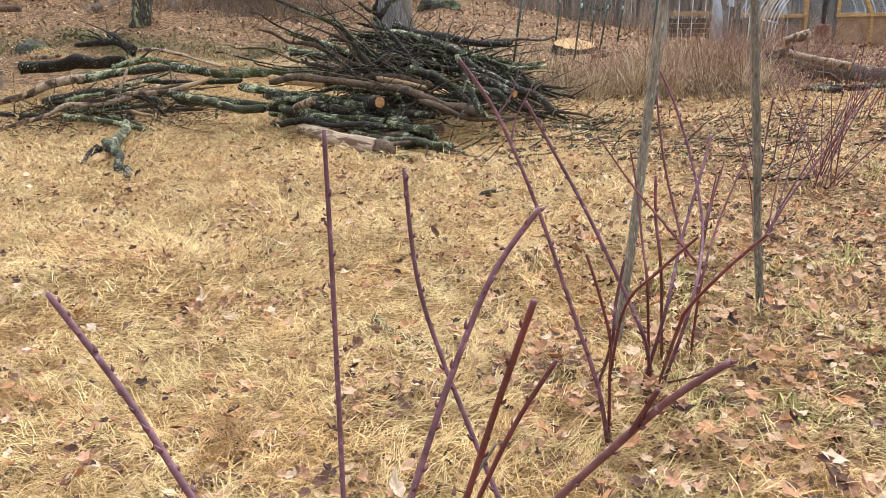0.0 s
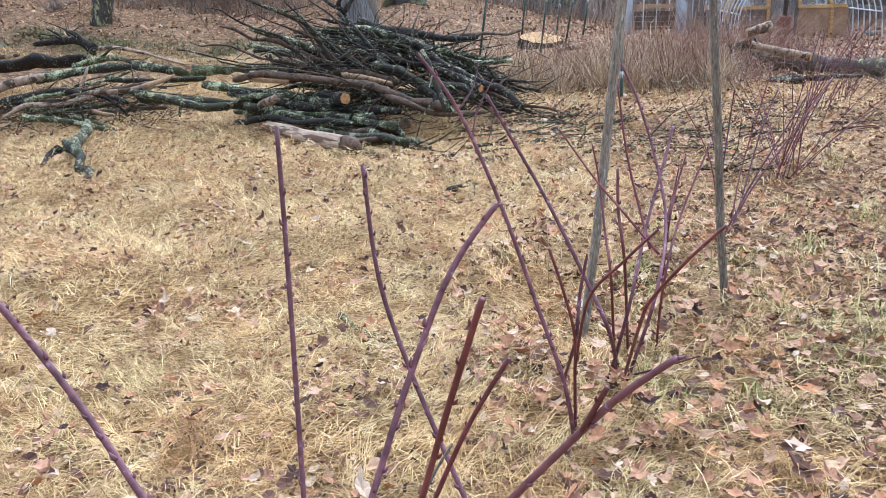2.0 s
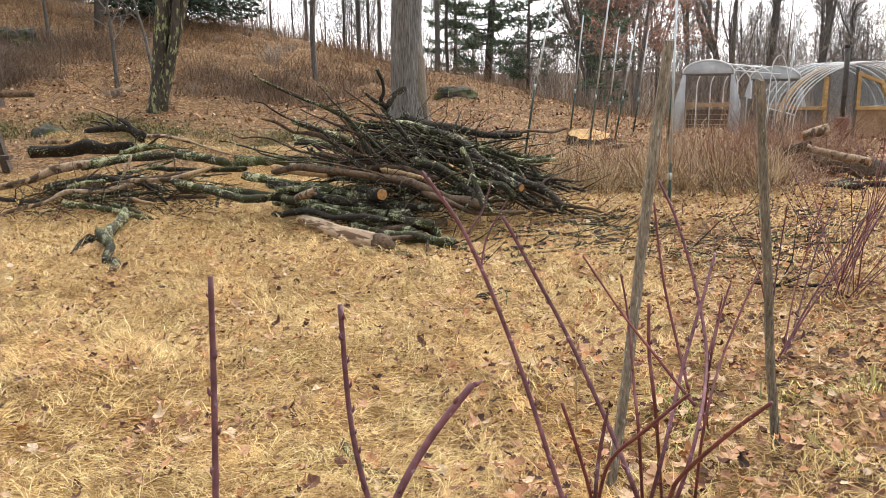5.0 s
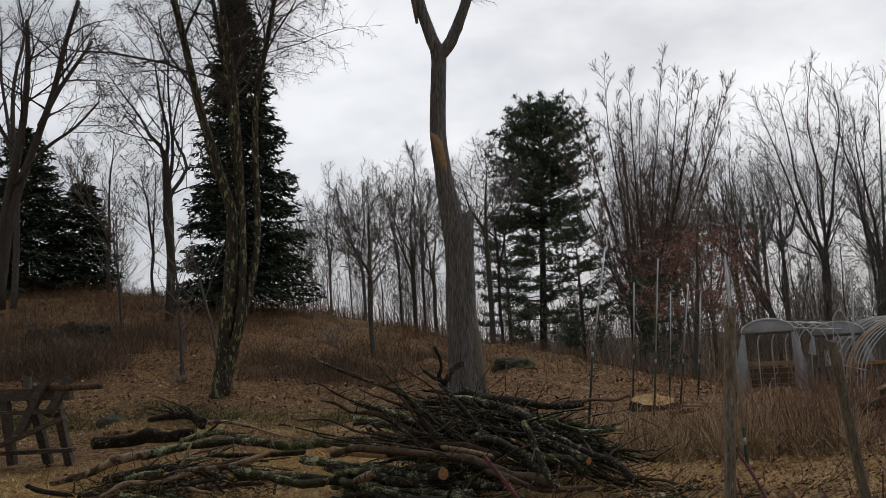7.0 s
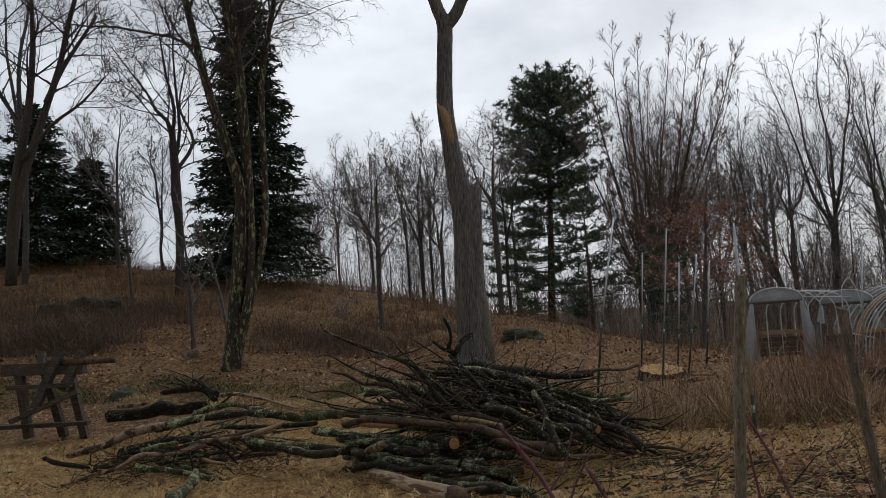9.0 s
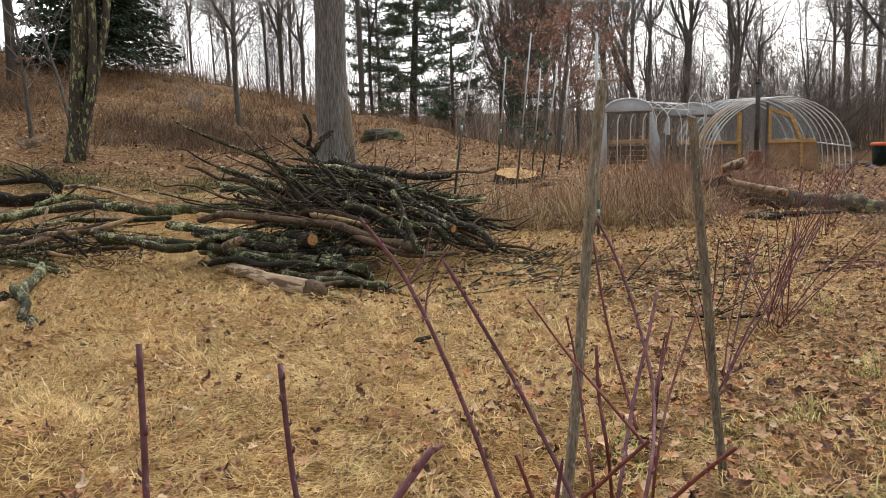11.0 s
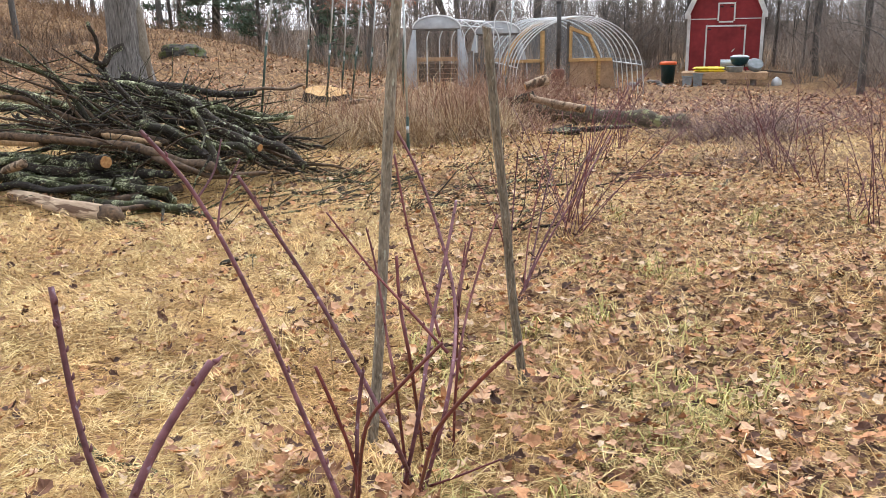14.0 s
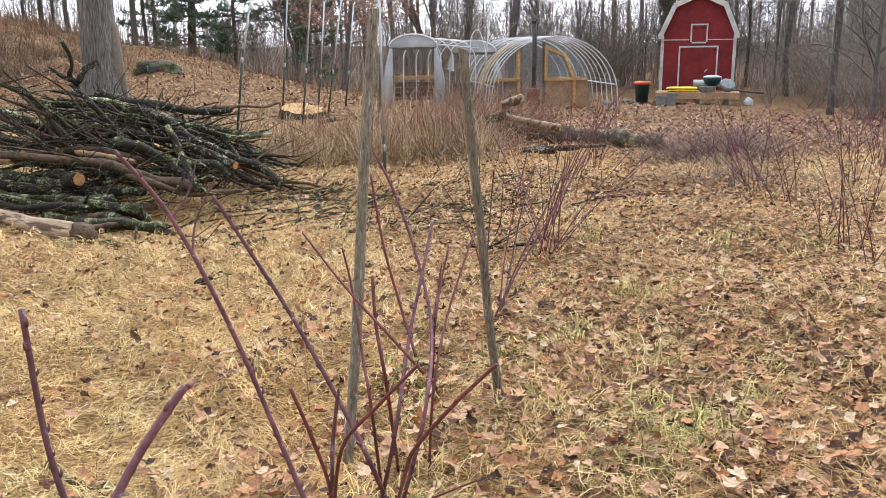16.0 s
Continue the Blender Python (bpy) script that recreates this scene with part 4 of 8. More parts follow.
stick("branch", [(-2.58, 7.58, 0.12), (-2.66, 7.48, 0.06), (-2.69, 7.15, 0.03)], 0.036, 0.02, M_BARK_DARK, "forked lichened branch on the grass", "branch", H)
stick("log", [(-4.84, 12.00, 0.51), (-4.06, 11.90, 0.56), (-3.35, 11.70, 0.60)], 0.088, 0.082, M_BARK_DARK, "thick dark log lying on the ground", "log", H, sides=14, cut=(True, False), cap=M_PEELED)
stick("branch", [(-4.65, 11.85, 0.66), (-4.41, 11.80, 0.66), (-4.20, 11.75, 0.67)], 0.03, 0.022, M_PEELED, "torn pale end of a branch on the log", "branch", H)
stick("branch", [(-3.18, 11.50, 0.71), (-3.41, 11.60, 0.84), (-3.67, 11.70, 0.82), (-4.00, 11.80, 0.80)], 0.07, 0.03, M_BARK_DARK, "gnarled dark branch on the second heap", "branch", H, twigs=3)
stick("branch", [(-3.21, 11.50, 0.73), (-3.39, 11.60, 0.91), (-3.55, 11.70, 0.99)], 0.045, 0.012, M_BARK_DARK, "gnarled dark branch on the second heap", "branch", H, twigs=2)
stick("branch", [(-3.56, 11.60, 0.82), (-3.65, 11.65, 0.94), (-3.81, 11.70, 1.01)], 0.022, 0.008, M_BARK_DARK, "gnarled dark branch on the second heap", "branch", H)
stick("branch", [(-3.18, 11.50, 0.72), (-2.87, 11.40, 0.72), (-2.47, 11.20, 0.62), (-1.99, 10.90, 0.50)], 0.032, 0.012, M_PEELED, "long bare twisting branch", "branch", H, twigs=1)
stick("branch", [(-3.33, 11.30, 0.56), (-2.93, 11.20, 0.62), (-2.33, 10.80, 0.49)], 0.05, 0.03, M_BARK_LICHEN, "lichened branch in the second heap", "branch", H, twigs=5)
for k in range(24):
    x0, y0 = heap.uniform(-3.9, -2.6), heap.uniform(9.3, 11.2)
    ln, ang = heap.uniform(0.4, 1.1), heap.gauss(0.0, 0.35)
    z = heap.uniform(0.04, 0.38) * (1 - 0.35 * abs(x0 + 3.2))
    r = heap.uniform(0.008, 0.034)
    a = (x0, y0, max(0.03, z))
    b = (x0 + ln * math.cos(ang), y0 + ln * math.sin(ang), max(0.03, z + heap.uniform(-0.15, 0.12)))
    stick("branch", [a, b], r, r * 0.6, heap.choice([M_BARK_DARK, M_BARK_LICHEN, M_BARK_LICHEN, M_BARK_BROWN]), "lichened branch in the second heap", "branch", H, twigs=heap.choice([2, 3, 5]), seed=k + 140, sides=8)

# sawdust and the felled trunk's stump
def sawdust(name, cx, cy, rx, ry, label):
    b = Build()
    g = random.Random(int(cx * 10))
    rings, seg = 9, 44
    vs = [(cx, cy, ground_z(cx, cy) + 0.05)]
    for i in range(1, rings + 1):
        for j in range(seg):
            a = 6.283 * j / seg
            q = i / rings * (1 + 0.25 * math.sin(3 * a + cx) + 0.18 * math.sin(7 * a) + g.uniform(-0.16, 0.16))
            x, y = cx + rx * q * math.cos(a), cy + ry * q * math.sin(a)
            vs.append((x, y, ground_z(x, y) + (0.022 * (1 - (i / rings) ** 2) + g.uniform(-0.012, 0.012) if i < rings else -0.03) + 0.012))
    fs = [(0, 1 + j, 1 + (j + 1) % seg) for j in range(seg)]
    for i in range(rings - 1):
        for j in range(seg):
            o = 1 + i * seg
            fs.append((o + j, o + seg + j, o + seg + (j + 1) % seg, o + (j + 1) % seg))
    b.add(vs, fs)
    return solid(name, b, M_SAWDUST, label, "sawdust", kind="stuff")


sawdust("sawdust", (-1.69, 14.00, 0.33)[0], (-1.69, 14.00, 0.33)[1], 1.0, 0.5, "pale sawdust spread on the ground behind the heap")
sawdust("sawdust", (6.15, 10.76, -0.01)[0], (6.15, 10.76, -0.01)[1], 0.5, 0.35, "pale sawdust beside the felled trunk")

st = (3.76, 15.01, 0.22)
stump = Build()
g = random.Random(8)
seg = 20
ring = [0.34 * (1 + 0.22 * math.sin(2 * 6.283 * j / seg + 1) + g.uniform(-0.13, 0.13)) for j in range(seg)]
for i, (hh, q) in enumerate(((-0.08, 1.45), (0.04, 1.2), (0.11, 1.08), (0.19, 1.0))):
    stump.v.extend([(math.cos(6.283 * j / seg) * ring[j] * q, math.sin(6.283 * j / seg) * ring[j] * q, hh + (0.09 * math.sin(6.283 * j / seg - 0.3) + g.uniform(-0.03, 0.03) if i == 3 else 0)) for j in range(seg)])
for i in range(3):
    for j in range(seg):
        stump.f.append((i * seg + j, i * seg + (j + 1) % seg, (i + 1) * seg + (j + 1) % seg, (i + 1) * seg + j))
        stump.k.append(0)
stump_ob = thing("tree_stump", (st[0], st[1], ground_z(st[0], st[1])), "freshly sawn tree stump with a pale orange top", "stump")
part("bark", stump, M_BARK_DARK, stump_ob)
top = Build()
top.v = [(math.cos(6.283 * j / seg) * ring[j] * 0.97, math.sin(6.283 * j / seg) * ring[j] * 0.97, 0.2 + 0.09 * math.sin(6.283 * j / seg - 0.3)) for j in range(seg)] + [(0, 0, 0.205)]
top.f = [(j, (j + 1) % seg, seg) for j in range(seg)]
top.k = [0] * seg
part("sawn_top", top, M_STUMP, stump_ob, "pale sawn top", smooth=False)
stick("log", [(3.46, 12.74, 0.35), (3.80, 12.65, 0.39)], 0.04, 0.035, M_PEELED, "short sawn branch piece beside the stump", "log", "sawn logs", cut=(True, True))

stick("branch", [(4.34, 15.66, 0.23), (4.78, 15.42, 0.19)], 0.03, 0.02, M_TORN, "splintered orange slab beside the stump", "branch", "sawn logs")
# felled trunk and sawn logs by the greenhouses
stick("felled_trunk", [(5.75, 11.85, 0.26), (6.65, 10.75, 0.17), (7.50, 9.62, 0.09)], 0.135, 0.105, M_FELLED, "felled trunk with pale lichen lying on the ground", "log", "sawn logs", sides=14, twigs=4)
stick("log", [(5.68, 10.80, 0.48), (6.18, 10.17, 0.33)], 0.052, 0.056, M_PEELED, "sawn red-brown log on the felled trunk", "log", "sawn logs", cut=(True, True), sides=12)
stick("log", [(5.79, 11.20, 0.59), (6.12, 11.13, 0.68)], 0.065, 0.075, M_PEELED, "short bleached log on top of the stack", "log", "sawn logs", cut=(True, True), sides=12)
stick("log", [(5.55, 11.21, 0.38), (5.90, 11.14, 0.48)], 0.06, 0.065, M_BARK_DARK, "short dark log in the stack", "log", "sawn logs", cut=(True, True), sides=12, cap=M_PEELED)
for k in range(4):
    x0, y0 = heap.uniform(5.4, 6.6), heap.uniform(9.6, 10.3)
    stick("log", [(x0, y0, 0.08), (x0 + heap.uniform(0.3, 0.8), y0 + heap.uniform(-0.3, 0.3), 0.1)], heap.uniform(0.025, 0.05), heap.uniform(0.02, 0.04), M_BARK_DARK, "short dark log among leaves", "log", "sawn logs", seed=k + 300)

# ---- trees ----
def shoot(tw, g, p, d, ln, r, depth, ang, lift, twig_r, kids=(0, 6, 7, 8)):
    """A branch that wanders, tapers and throws off smaller branches all round it, the longest near its foot."""
    if depth == 0:
        # a fine twig: a slim three-sided spike
        d = d.normalized()
        a = d.orthogonal().normalized() * r
        b = d.cross(a)
        tw.add([p + a, p - a * 0.5 + b * 0.87, p - a * 0.5 - b * 0.87, p + d * ln], [(0, 1, 3), (1, 2, 3), (2, 0, 3)])
        return
    n = 6 if depth > 2 else (5 if depth == 2 else 3)
    line, rad = [p.copy()], [r]
    cur, dr = p.copy(), d.normalized()
    for i in range(n):
        dr = (dr + Vector((g.gauss(0, 0.15), g.gauss(0, 0.15), g.gauss(lift, 0.13)))).normalized()
        cur = cur + dr * ln / n
        line.append(cur.copy())
        rad.append(max(twig_r * 0.7, r * (1 - 0.75 * (i + 1) / n)))
    tw.tube(line, rad, 5 if depth > 2 else (4 if depth > 1 else 3), False)
    turn, m = g.uniform(0, 6.283), kids[depth]
    for k in range(m):
        q = 0.14 + 0.86 * (k + g.random()) / m
        i = min(int(q * n), n - 1)
        base = line[i].lerp(line[i + 1], q * n - i)
        ax = (line[i + 1] - line[i]).normalized()
        side = ax.orthogonal().normalized()
        turn += 2.4 + g.gauss(0, 0.3)
        side.rotate(Matrix.Rotation(turn, 3, ax))
        a = ang * g.uniform(0.65, 1.25)
        dd = ax * math.cos(a) + side * math.sin(a) + Vector((0, 0, lift))
        shoot(tw, g, base, dd, ln * (0.62 - 0.36 * q) * g.uniform(0.7, 1.3), max(twig_r, r * (1 - 0.72 * q) * 0.6), depth - 1, ang, lift, twig_r, kids)


def straight_stem(g, height, r, lean=(0, 0), sway=0.008):
    pts, rad, wx, wy = [], [], 0.0, 0.0
    for i in range(10):
        q = i / 9
        pts.append(((wx + lean[0]) * q, (wy + lean[1]) * q, height * q - 0.15))
        rad.append(r * (1.25 if i == 0 else 1 - 0.86 * q) + 0.006)
        wx, wy = wx + g.gauss(0, sway) * height, wy + g.gauss(0, sway) * height
    return pts, rad


def leaders(g, height, r, count, fork, width, lean=(0, 0), sway=0.008):
    """A trunk that divides into leaders which rise apart to a domed crown."""
    fz = height * fork
    low = [(0, 0, -0.15), (g.gauss(0, sway) * height, g.gauss(0, sway) * height, fz * 0.5), (lean[0] * fork, lean[1] * fork, fz)]
    stems = []
    for k in range(count):
        a = 6.283 * k / count + g.uniform(-0.5, 0.5)
        w = width * (g.uniform(0.55, 1.0) if k else 0.15)
        hh = height * (1.0 - 0.22 * (w / width) ** 2) * g.uniform(0.95, 1.0)
        start = fz * g.uniform(0.85, 1.25)
        pts = low[:2] + [(low[2][0], low[2][1], start)]
        for q in (0.25, 0.5, 0.75, 1.0):
            out = w * (1.25 * q - 0.25 * q * q)
            pts.append((low[2][0] + out * math.cos(a) + lean[0] * (1 - fork) * q + g.gauss(0, sway) * height,
                        low[2][1] + out * math.sin(a) + lean[1] * (1 - fork) * q + g.gauss(0, sway) * height, start + (hh - start) * q))
        line = [tuple(p) for p in smooth_line(pts, 3)]
        m = len(line) - 1
        thick = r * (0.62 if count < 4 else 0.45 if count < 12 else 0.27)
        stems.append((line, [(0.8 * r * (1.15 - 0.3 * i / 6.0) if i <= 6 else thick * (1 - 0.97 * (i - 6) / (m - 6))) + 0.005 for i in range(m + 1)]))
    return stems


def bare_tree(name, at, height, r, label, seed, stems=None, first=0.35, ang=0.8, lift=0.06, limbs=30, depth=2, twig_r=0.008, limb_ln=0.33,
              bark=None, twig=None, group="bare woodland trees", category="tree", lean=(0, 0), forks=0, fork=0.4, width=1.5, sway=0.008, kids=(0, 6, 7, 8)):
    """A leafless tree: tapered trunk, leaders or given stems, and limbs down to fine twigs."""
    g = random.Random(seed)
    ob = thing(name, at, label, category, group)
    trunk, tw = Build(), Build()
    if stems is None:
        stems = leaders(g, height, r, forks, fork, width, lean, sway) if forks else [straight_stem(g, height, r, lean, sway)]
    each = max(3, limbs // len(stems))
    for pts, rad in stems:
        trunk.tube(pts, rad, 9, True, 0, None, 0.05, g)
        n = len(pts) - 1
        turn = g.uniform(0, 6.283)
        for k in range(each):
            q = min(first + (1 - first) * (k + g.random()) / each, 0.985)
            i = min(int(q * n), n - 1)
            base = Vector(pts[i]).lerp(Vector(pts[i + 1]), q * n - i)
            rr = rad[i] + (rad[i + 1] - rad[i]) * (q * n - i)
            turn += 2.4 + g.gauss(0, 0.4)
            ax = (Vector(pts[i + 1]) - Vector(pts[i])).normalized()
            side = ax.orthogonal().normalized()
            side.rotate(Matrix.Rotation(turn, 3, ax))
            a = ang * g.uniform(0.7, 1.2) * (1.25 - 0.5 * q)
            top = (q - first) / (1 - first)
            shoot(tw, g, base, ax * math.cos(a) + side * math.sin(a), height * limb_ln * (1.0 - 0.68 * top ** 1.5) * g.uniform(0.65, 1.2), max(twig_r * 1.6, rr * 0.42), depth, ang, lift, twig_r, kids)
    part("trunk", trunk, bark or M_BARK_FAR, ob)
    part("crown", tw, twig or M_TWIG, ob, "leafless twiggy crown")
    return ob


def base_at(p):
    return (p[0], p[1], ground_z(p[0], p[1]) - 0.05)


# the broken trunk behind the heap
def broken_tree():
    o = Vector((0.58, 17.00, 0.56))
    ob = thing("broken_tree", tuple(o), "tall broken tree with furrowed grey bark and a forked top", "tree")

    def rel(*pts):
        return [Vector(p) - o for p in pts]
    t = Build()
    g = random.Random(4)
    line = smooth_line(rel((0.57, 17.00, 0.50), (0.55, 17.00, 1.24), (0.55, 17.00, 2.37), (0.58, 17.00, 3.40), (0.49, 17.00, 4.16), (0.40, 17.00, 4.76), (0.35, 17.00, 5.29), (0.31, 17.00, 5.89), (0.35, 17.00, 6.61), (0.42, 17.00, 7.46), (0.42, 17.00, 7.68)), 6)
    key = [0.42, 0.32, 0.295, 0.28, 0.23, 0.185, 0.165, 0.165, 0.16, 0.155, 0.165]
    rad = [float(np.interp(i / 6, range(11), key)) for i in range(len(line))]
    seg = 40
    # deep vertical furrows in the bark
    for i, p in enumerate(line):
        for j in range(seg):
            a = 6.283 * j / seg
            q = rad[i] * (1 + (0.035 if j % 2 else -0.045) * g.uniform(0.4, 1.4) + 0.05 * math.sin(3 * a + 1) + (0.10 * max(0, math.sin(5 * a)) if i < 5 else 0))
            t.v.append((p.x + q * math.cos(a), p.y + q * math.sin(a), p.z))
    for i in range(len(line) - 1):
        for j in range(seg):
            t.f.append((i * seg + j, i * seg + (j + 1) % seg, (i + 1) * seg + (j + 1) % seg, (i + 1) * seg + j))
            t.k.append(0)
    part("trunk", t, M_TRUNK, ob)
    stub = Build()
    stub.tube(rel((0.66, 17.00, 2.82), (0.75, 16.98, 3.51), (0.80, 16.98, 4.14), (0.82, 16.98, 4.22)), [0.17, 0.155, 0.135, 0.1], 14, True, 0, None, 0.12, g)
    stub.tube(rel((0.83, 16.95, 4.08), (0.87, 16.95, 4.28), (0.89, 16.95, 4.40)), [0.07, 0.04, 0.012], 6, True, 0, None, 0.2, g)
    stub.tube(rel((0.74, 17.05, 4.07), (0.75, 17.05, 4.26)), [0.06, 0.02], 6, True, 0, None, 0.2, g)
    part("broken_stub", stub, M_TRUNK, ob, "jagged dark broken stub")
    left = Build()
    left.tube(rel((0.48, 17.00, 7.54), (0.31, 17.00, 7.94), (0.14, 17.00, 8.57), (0.04, 17.00, 9.14)), [0.15, 0.13, 0.12, 0.105], 14, True, 0, None, 0.06, g)
    left.tube(rel((-0.06, 16.98, 8.91), (-0.13, 16.98, 9.28), (-0.19, 16.98, 9.50)), [0.05, 0.035, 0.01], 6, True, 0, None, 0.2, g)
    left.tube(rel((-0.01, 17.05, 9.06), (-0.02, 17.05, 9.31)), [0.04, 0.008], 5)
    part("broken_fork", left, M_TRUNK, ob, "fork snapped off at its top")
    bare = Build()
    bare.tube(rel((0.02, 16.90, 8.28), (-0.02, 16.90, 8.80), (-0.04, 16.90, 9.03)), [0.03, 0.06, 0.05], 8)
    part("bare_wood", bare, M_STAKE, ob, "strip of bare wood")
    right = Build()
    line = smooth_line(rel((0.43, 17.00, 7.57), (0.71, 17.00, 7.90), (1.01, 17.00, 8.55), (1.35, 17.00, 9.45), (1.89, 17.00, 10.22), (2.76, 17.00, 11.25), (3.62, 17.20, 12.30), (4.20, 17.40, 13.58)), 4)
    right.tube(line, [0.14 - 0.10 * i / (len(line) - 1) for i in range(len(line))], 12, True, 0, None, 0.06, g)
    part("limb", right, M_TRUNK, ob)
    for i in (9, 12, 14, 16, 18, 20, 22, 24, 26):
        for k in range(2):
            a = Vector((g.uniform(-1, 1), g.uniform(-0.6, 0.6), g.uniform(-0.7, 0.5))).normalized()
            tw = Build()
            shoot(tw, g, line[i], a, g.uniform(0.4, 0.9), 0.010, 1, 0.7, -0.03, 0.005)
            part("twig", tw, M_TWIG_DARK, ob)
    tear = Build()
    tear.tube(rel((0.40, 16.87, 5.02), (0.38, 16.865, 5.22), (0.345, 16.865, 5.45), (0.30, 16.865, 5.66), (0.26, 16.88, 5.82), (0.15, 16.94, 5.98)), [0.02, 0.075, 0.085, 0.09, 0.075, 0.010], 10, True, 0, None, 0.16, g)
    part("torn_wood", tear, M_TORN, ob, "orange wood where a limb tore away")
    pale = Build()
    pale.tube(rel((0.82, 16.85, 0.56), (0.82, 16.86, 1.11), (0.81, 16.90, 1.78), (0.79, 16.93, 2.12)), [0.14, 0.12, 0.09, 0.02], 12, True, 0, None, 0.06, g)
    part("bare_patch", pale, M_STAKE, ob, "pale weathered patch without bark")
    return ob


broken_tree()


# the lichened tree of several stems
def many_stemmed_tree():
    o = Vector(base_at((-4.42, 17.05, 0.9)))
    eye, far = Vector((0.0, 0.0, 1.53)), 1.04

    def rel(*pts):
        out = [eye + (Vector(p) - eye) * far - o for p in pts]
        out[0] = Vector((out[0].x * 0.4 - 0.02, out[0].y * 0.4, -0.15))
        return [tuple(p) for p in out]

    def stem(rb, re, *pts):
        line = [tuple(p) for p in smooth_line(rel(*pts), 3)]
        n = len(line)
        return line, [(rb + (re - rb) * (i / (n - 1)) ** 0.8) * (1.45 if i == 0 else 1.15 if i == 1 else 1.0) for i in range(n)]
    stems = [
        stem(0.16, 0.035, (-4.19, 16.40, 0.68), (-4.06, 16.40, 1.97), (-3.91, 16.40, 3.28), (-3.85, 16.40, 4.39), (-4.07, 16.40, 5.26), (-4.44, 16.40, 6.70), (-4.74, 16.40, 8.26), (-5.06, 16.30, 9.58), (-5.61, 16.20, 11.03), (-6.10, 16.00, 11.49), (-6.65, 16.00, 12.35)),
        stem(0.085, 0.032, (-4.11, 16.50, 0.67), (-3.83, 16.50, 2.40), (-3.74, 16.60, 3.96), (-3.82, 16.60, 6.10), (-4.06, 16.60, 8.47), (-4.44, 16.70, 10.11), (-4.83, 16.80, 11.84), (-5.03, 16.90, 13.36)),
        stem(0.09, 0.032, (-4.07, 16.35, 0.68), (-3.74, 16.30, 2.38), (-3.62, 16.30, 3.92), (-3.65, 16.30, 6.13), (-3.75, 16.20, 7.79), (-3.97, 16.20, 9.44), (-4.15, 16.10, 11.37), (-3.93, 16.10, 12.99)),
        stem(0.095, 0.032, (-4.07, 16.45, 0.67), (-3.70, 16.40, 2.38), (-3.39, 16.50, 3.82), (-3.34, 16.50, 6.39), (-3.01, 16.40, 7.92), (-2.72, 16.50, 9.46), (-2.53, 16.60, 10.69), (-2.20, 16.70, 12.67)),
    ]
    return bare_tree("many_stemmed_tree", tuple(o), 12, 0.3, "tall leafless tree with four lichen-spotted stems", 21, stems, first=0.45, limbs=64, depth=3, ang=0.95,
                     lift=-0.01, twig_r=0.0045, limb_ln=0.25, bark=M_TREE_LICHEN, twig=M_TWIG_DARK, group="", kids=(0, 7, 7, 8))


many_stemmed_tree()


# evergreens
def kite(b, g, p, d, ln, w):
    """One small flat tuft of needles."""
    s = d.cross(Vector((g.gauss(0, 0.6), g.gauss(0, 0.6), 1))).normalized() * w
    m = p + d * ln * 0.4
    b.add([p, m + s, p + d * ln, m - s], [(0, 1, 2, 3)])


def spruce(name, at, height, width, label, seed, bare=0.02, mat=None, power=0.65):
    """Boughs all up the stem, each a flat frond of side twigs hung with needle tufts, the longest near the foot."""
    g = random.Random(seed)
    ob = thing(name, at, label, "evergreen tree", "evergreens")
    t, c = Build(), Build()
    t.tube([(0, 0, -0.2), (0.03, 0, height * 0.4), (0, 0.02, height)], [height * 0.018, height * 0.011, 0.01], 8)
    n = int(height * 54)
    for i in range(n):
        q = bare + (1 - bare) * (i + g.random()) / n
        rr = (width * (1 - q) ** power + 0.08) * g.choice([g.uniform(0.4, 0.8), g.uniform(0.7, 1.08), g.uniform(0.8, 1.0)])
        a = g.uniform(0, 6.283)
        d = Vector((math.cos(a), math.sin(a), 0))
        side = Vector((-math.sin(a), math.cos(a), 0))
        droop = g.uniform(0.05, 0.3) if q < 0.75 else g.uniform(-0.5, 0.1)
        p0 = Vector((0, 0, height * q))
        p1 = p0 + d * rr * 0.55 - Vector((0, 0, droop * rr * 0.6))
        p2 = p0 + d * rr - Vector((0, 0, droop * rr * 0.7))
        t.tube([p0, p1, p2], [0.02, 0.012, 0.005], 3, False)
        m = max(3, int(rr * 5.0))
        for j in range(m):
            s = 0.1 + 0.9 * (j + g.random()) / m
            p = p0.lerp(p1, s / 0.55) if s < 0.55 else p1.lerp(p2, (s - 0.55) / 0.45)
            for sg in (-1, 1):
                e = (d * 0.75 + side * sg * g.uniform(0.5, 1.1) + Vector((0, 0, g.uniform(-0.4, 0.12)))).normalized()
                w = min(0.55, 0.18 + 0.35 * rr * (1 - s)) * g.uniform(0.7, 1.2)
                for k in range(5):
                    f = (e + Vector((g.gauss(0, 0.4), g.gauss(0, 0.4), g.gauss(-0.1, 0.3)))).normalized()
                    kite(c, g, p + e * w * (k + g.random()) / 4, f, g.uniform(0.16, 0.30), g.uniform(0.030, 0.054))
    for k in range(5):
        kite(c, g, Vector((0, 0, height * 0.985)), Vector((g.gauss(0, 0.35), g.gauss(0, 0.35), 1)).normalized(), 0.35, 0.03)
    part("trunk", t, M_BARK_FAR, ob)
    part("crown", c, mat or M_NEEDLE, ob, "dark needled boughs", smooth=False)
    return ob


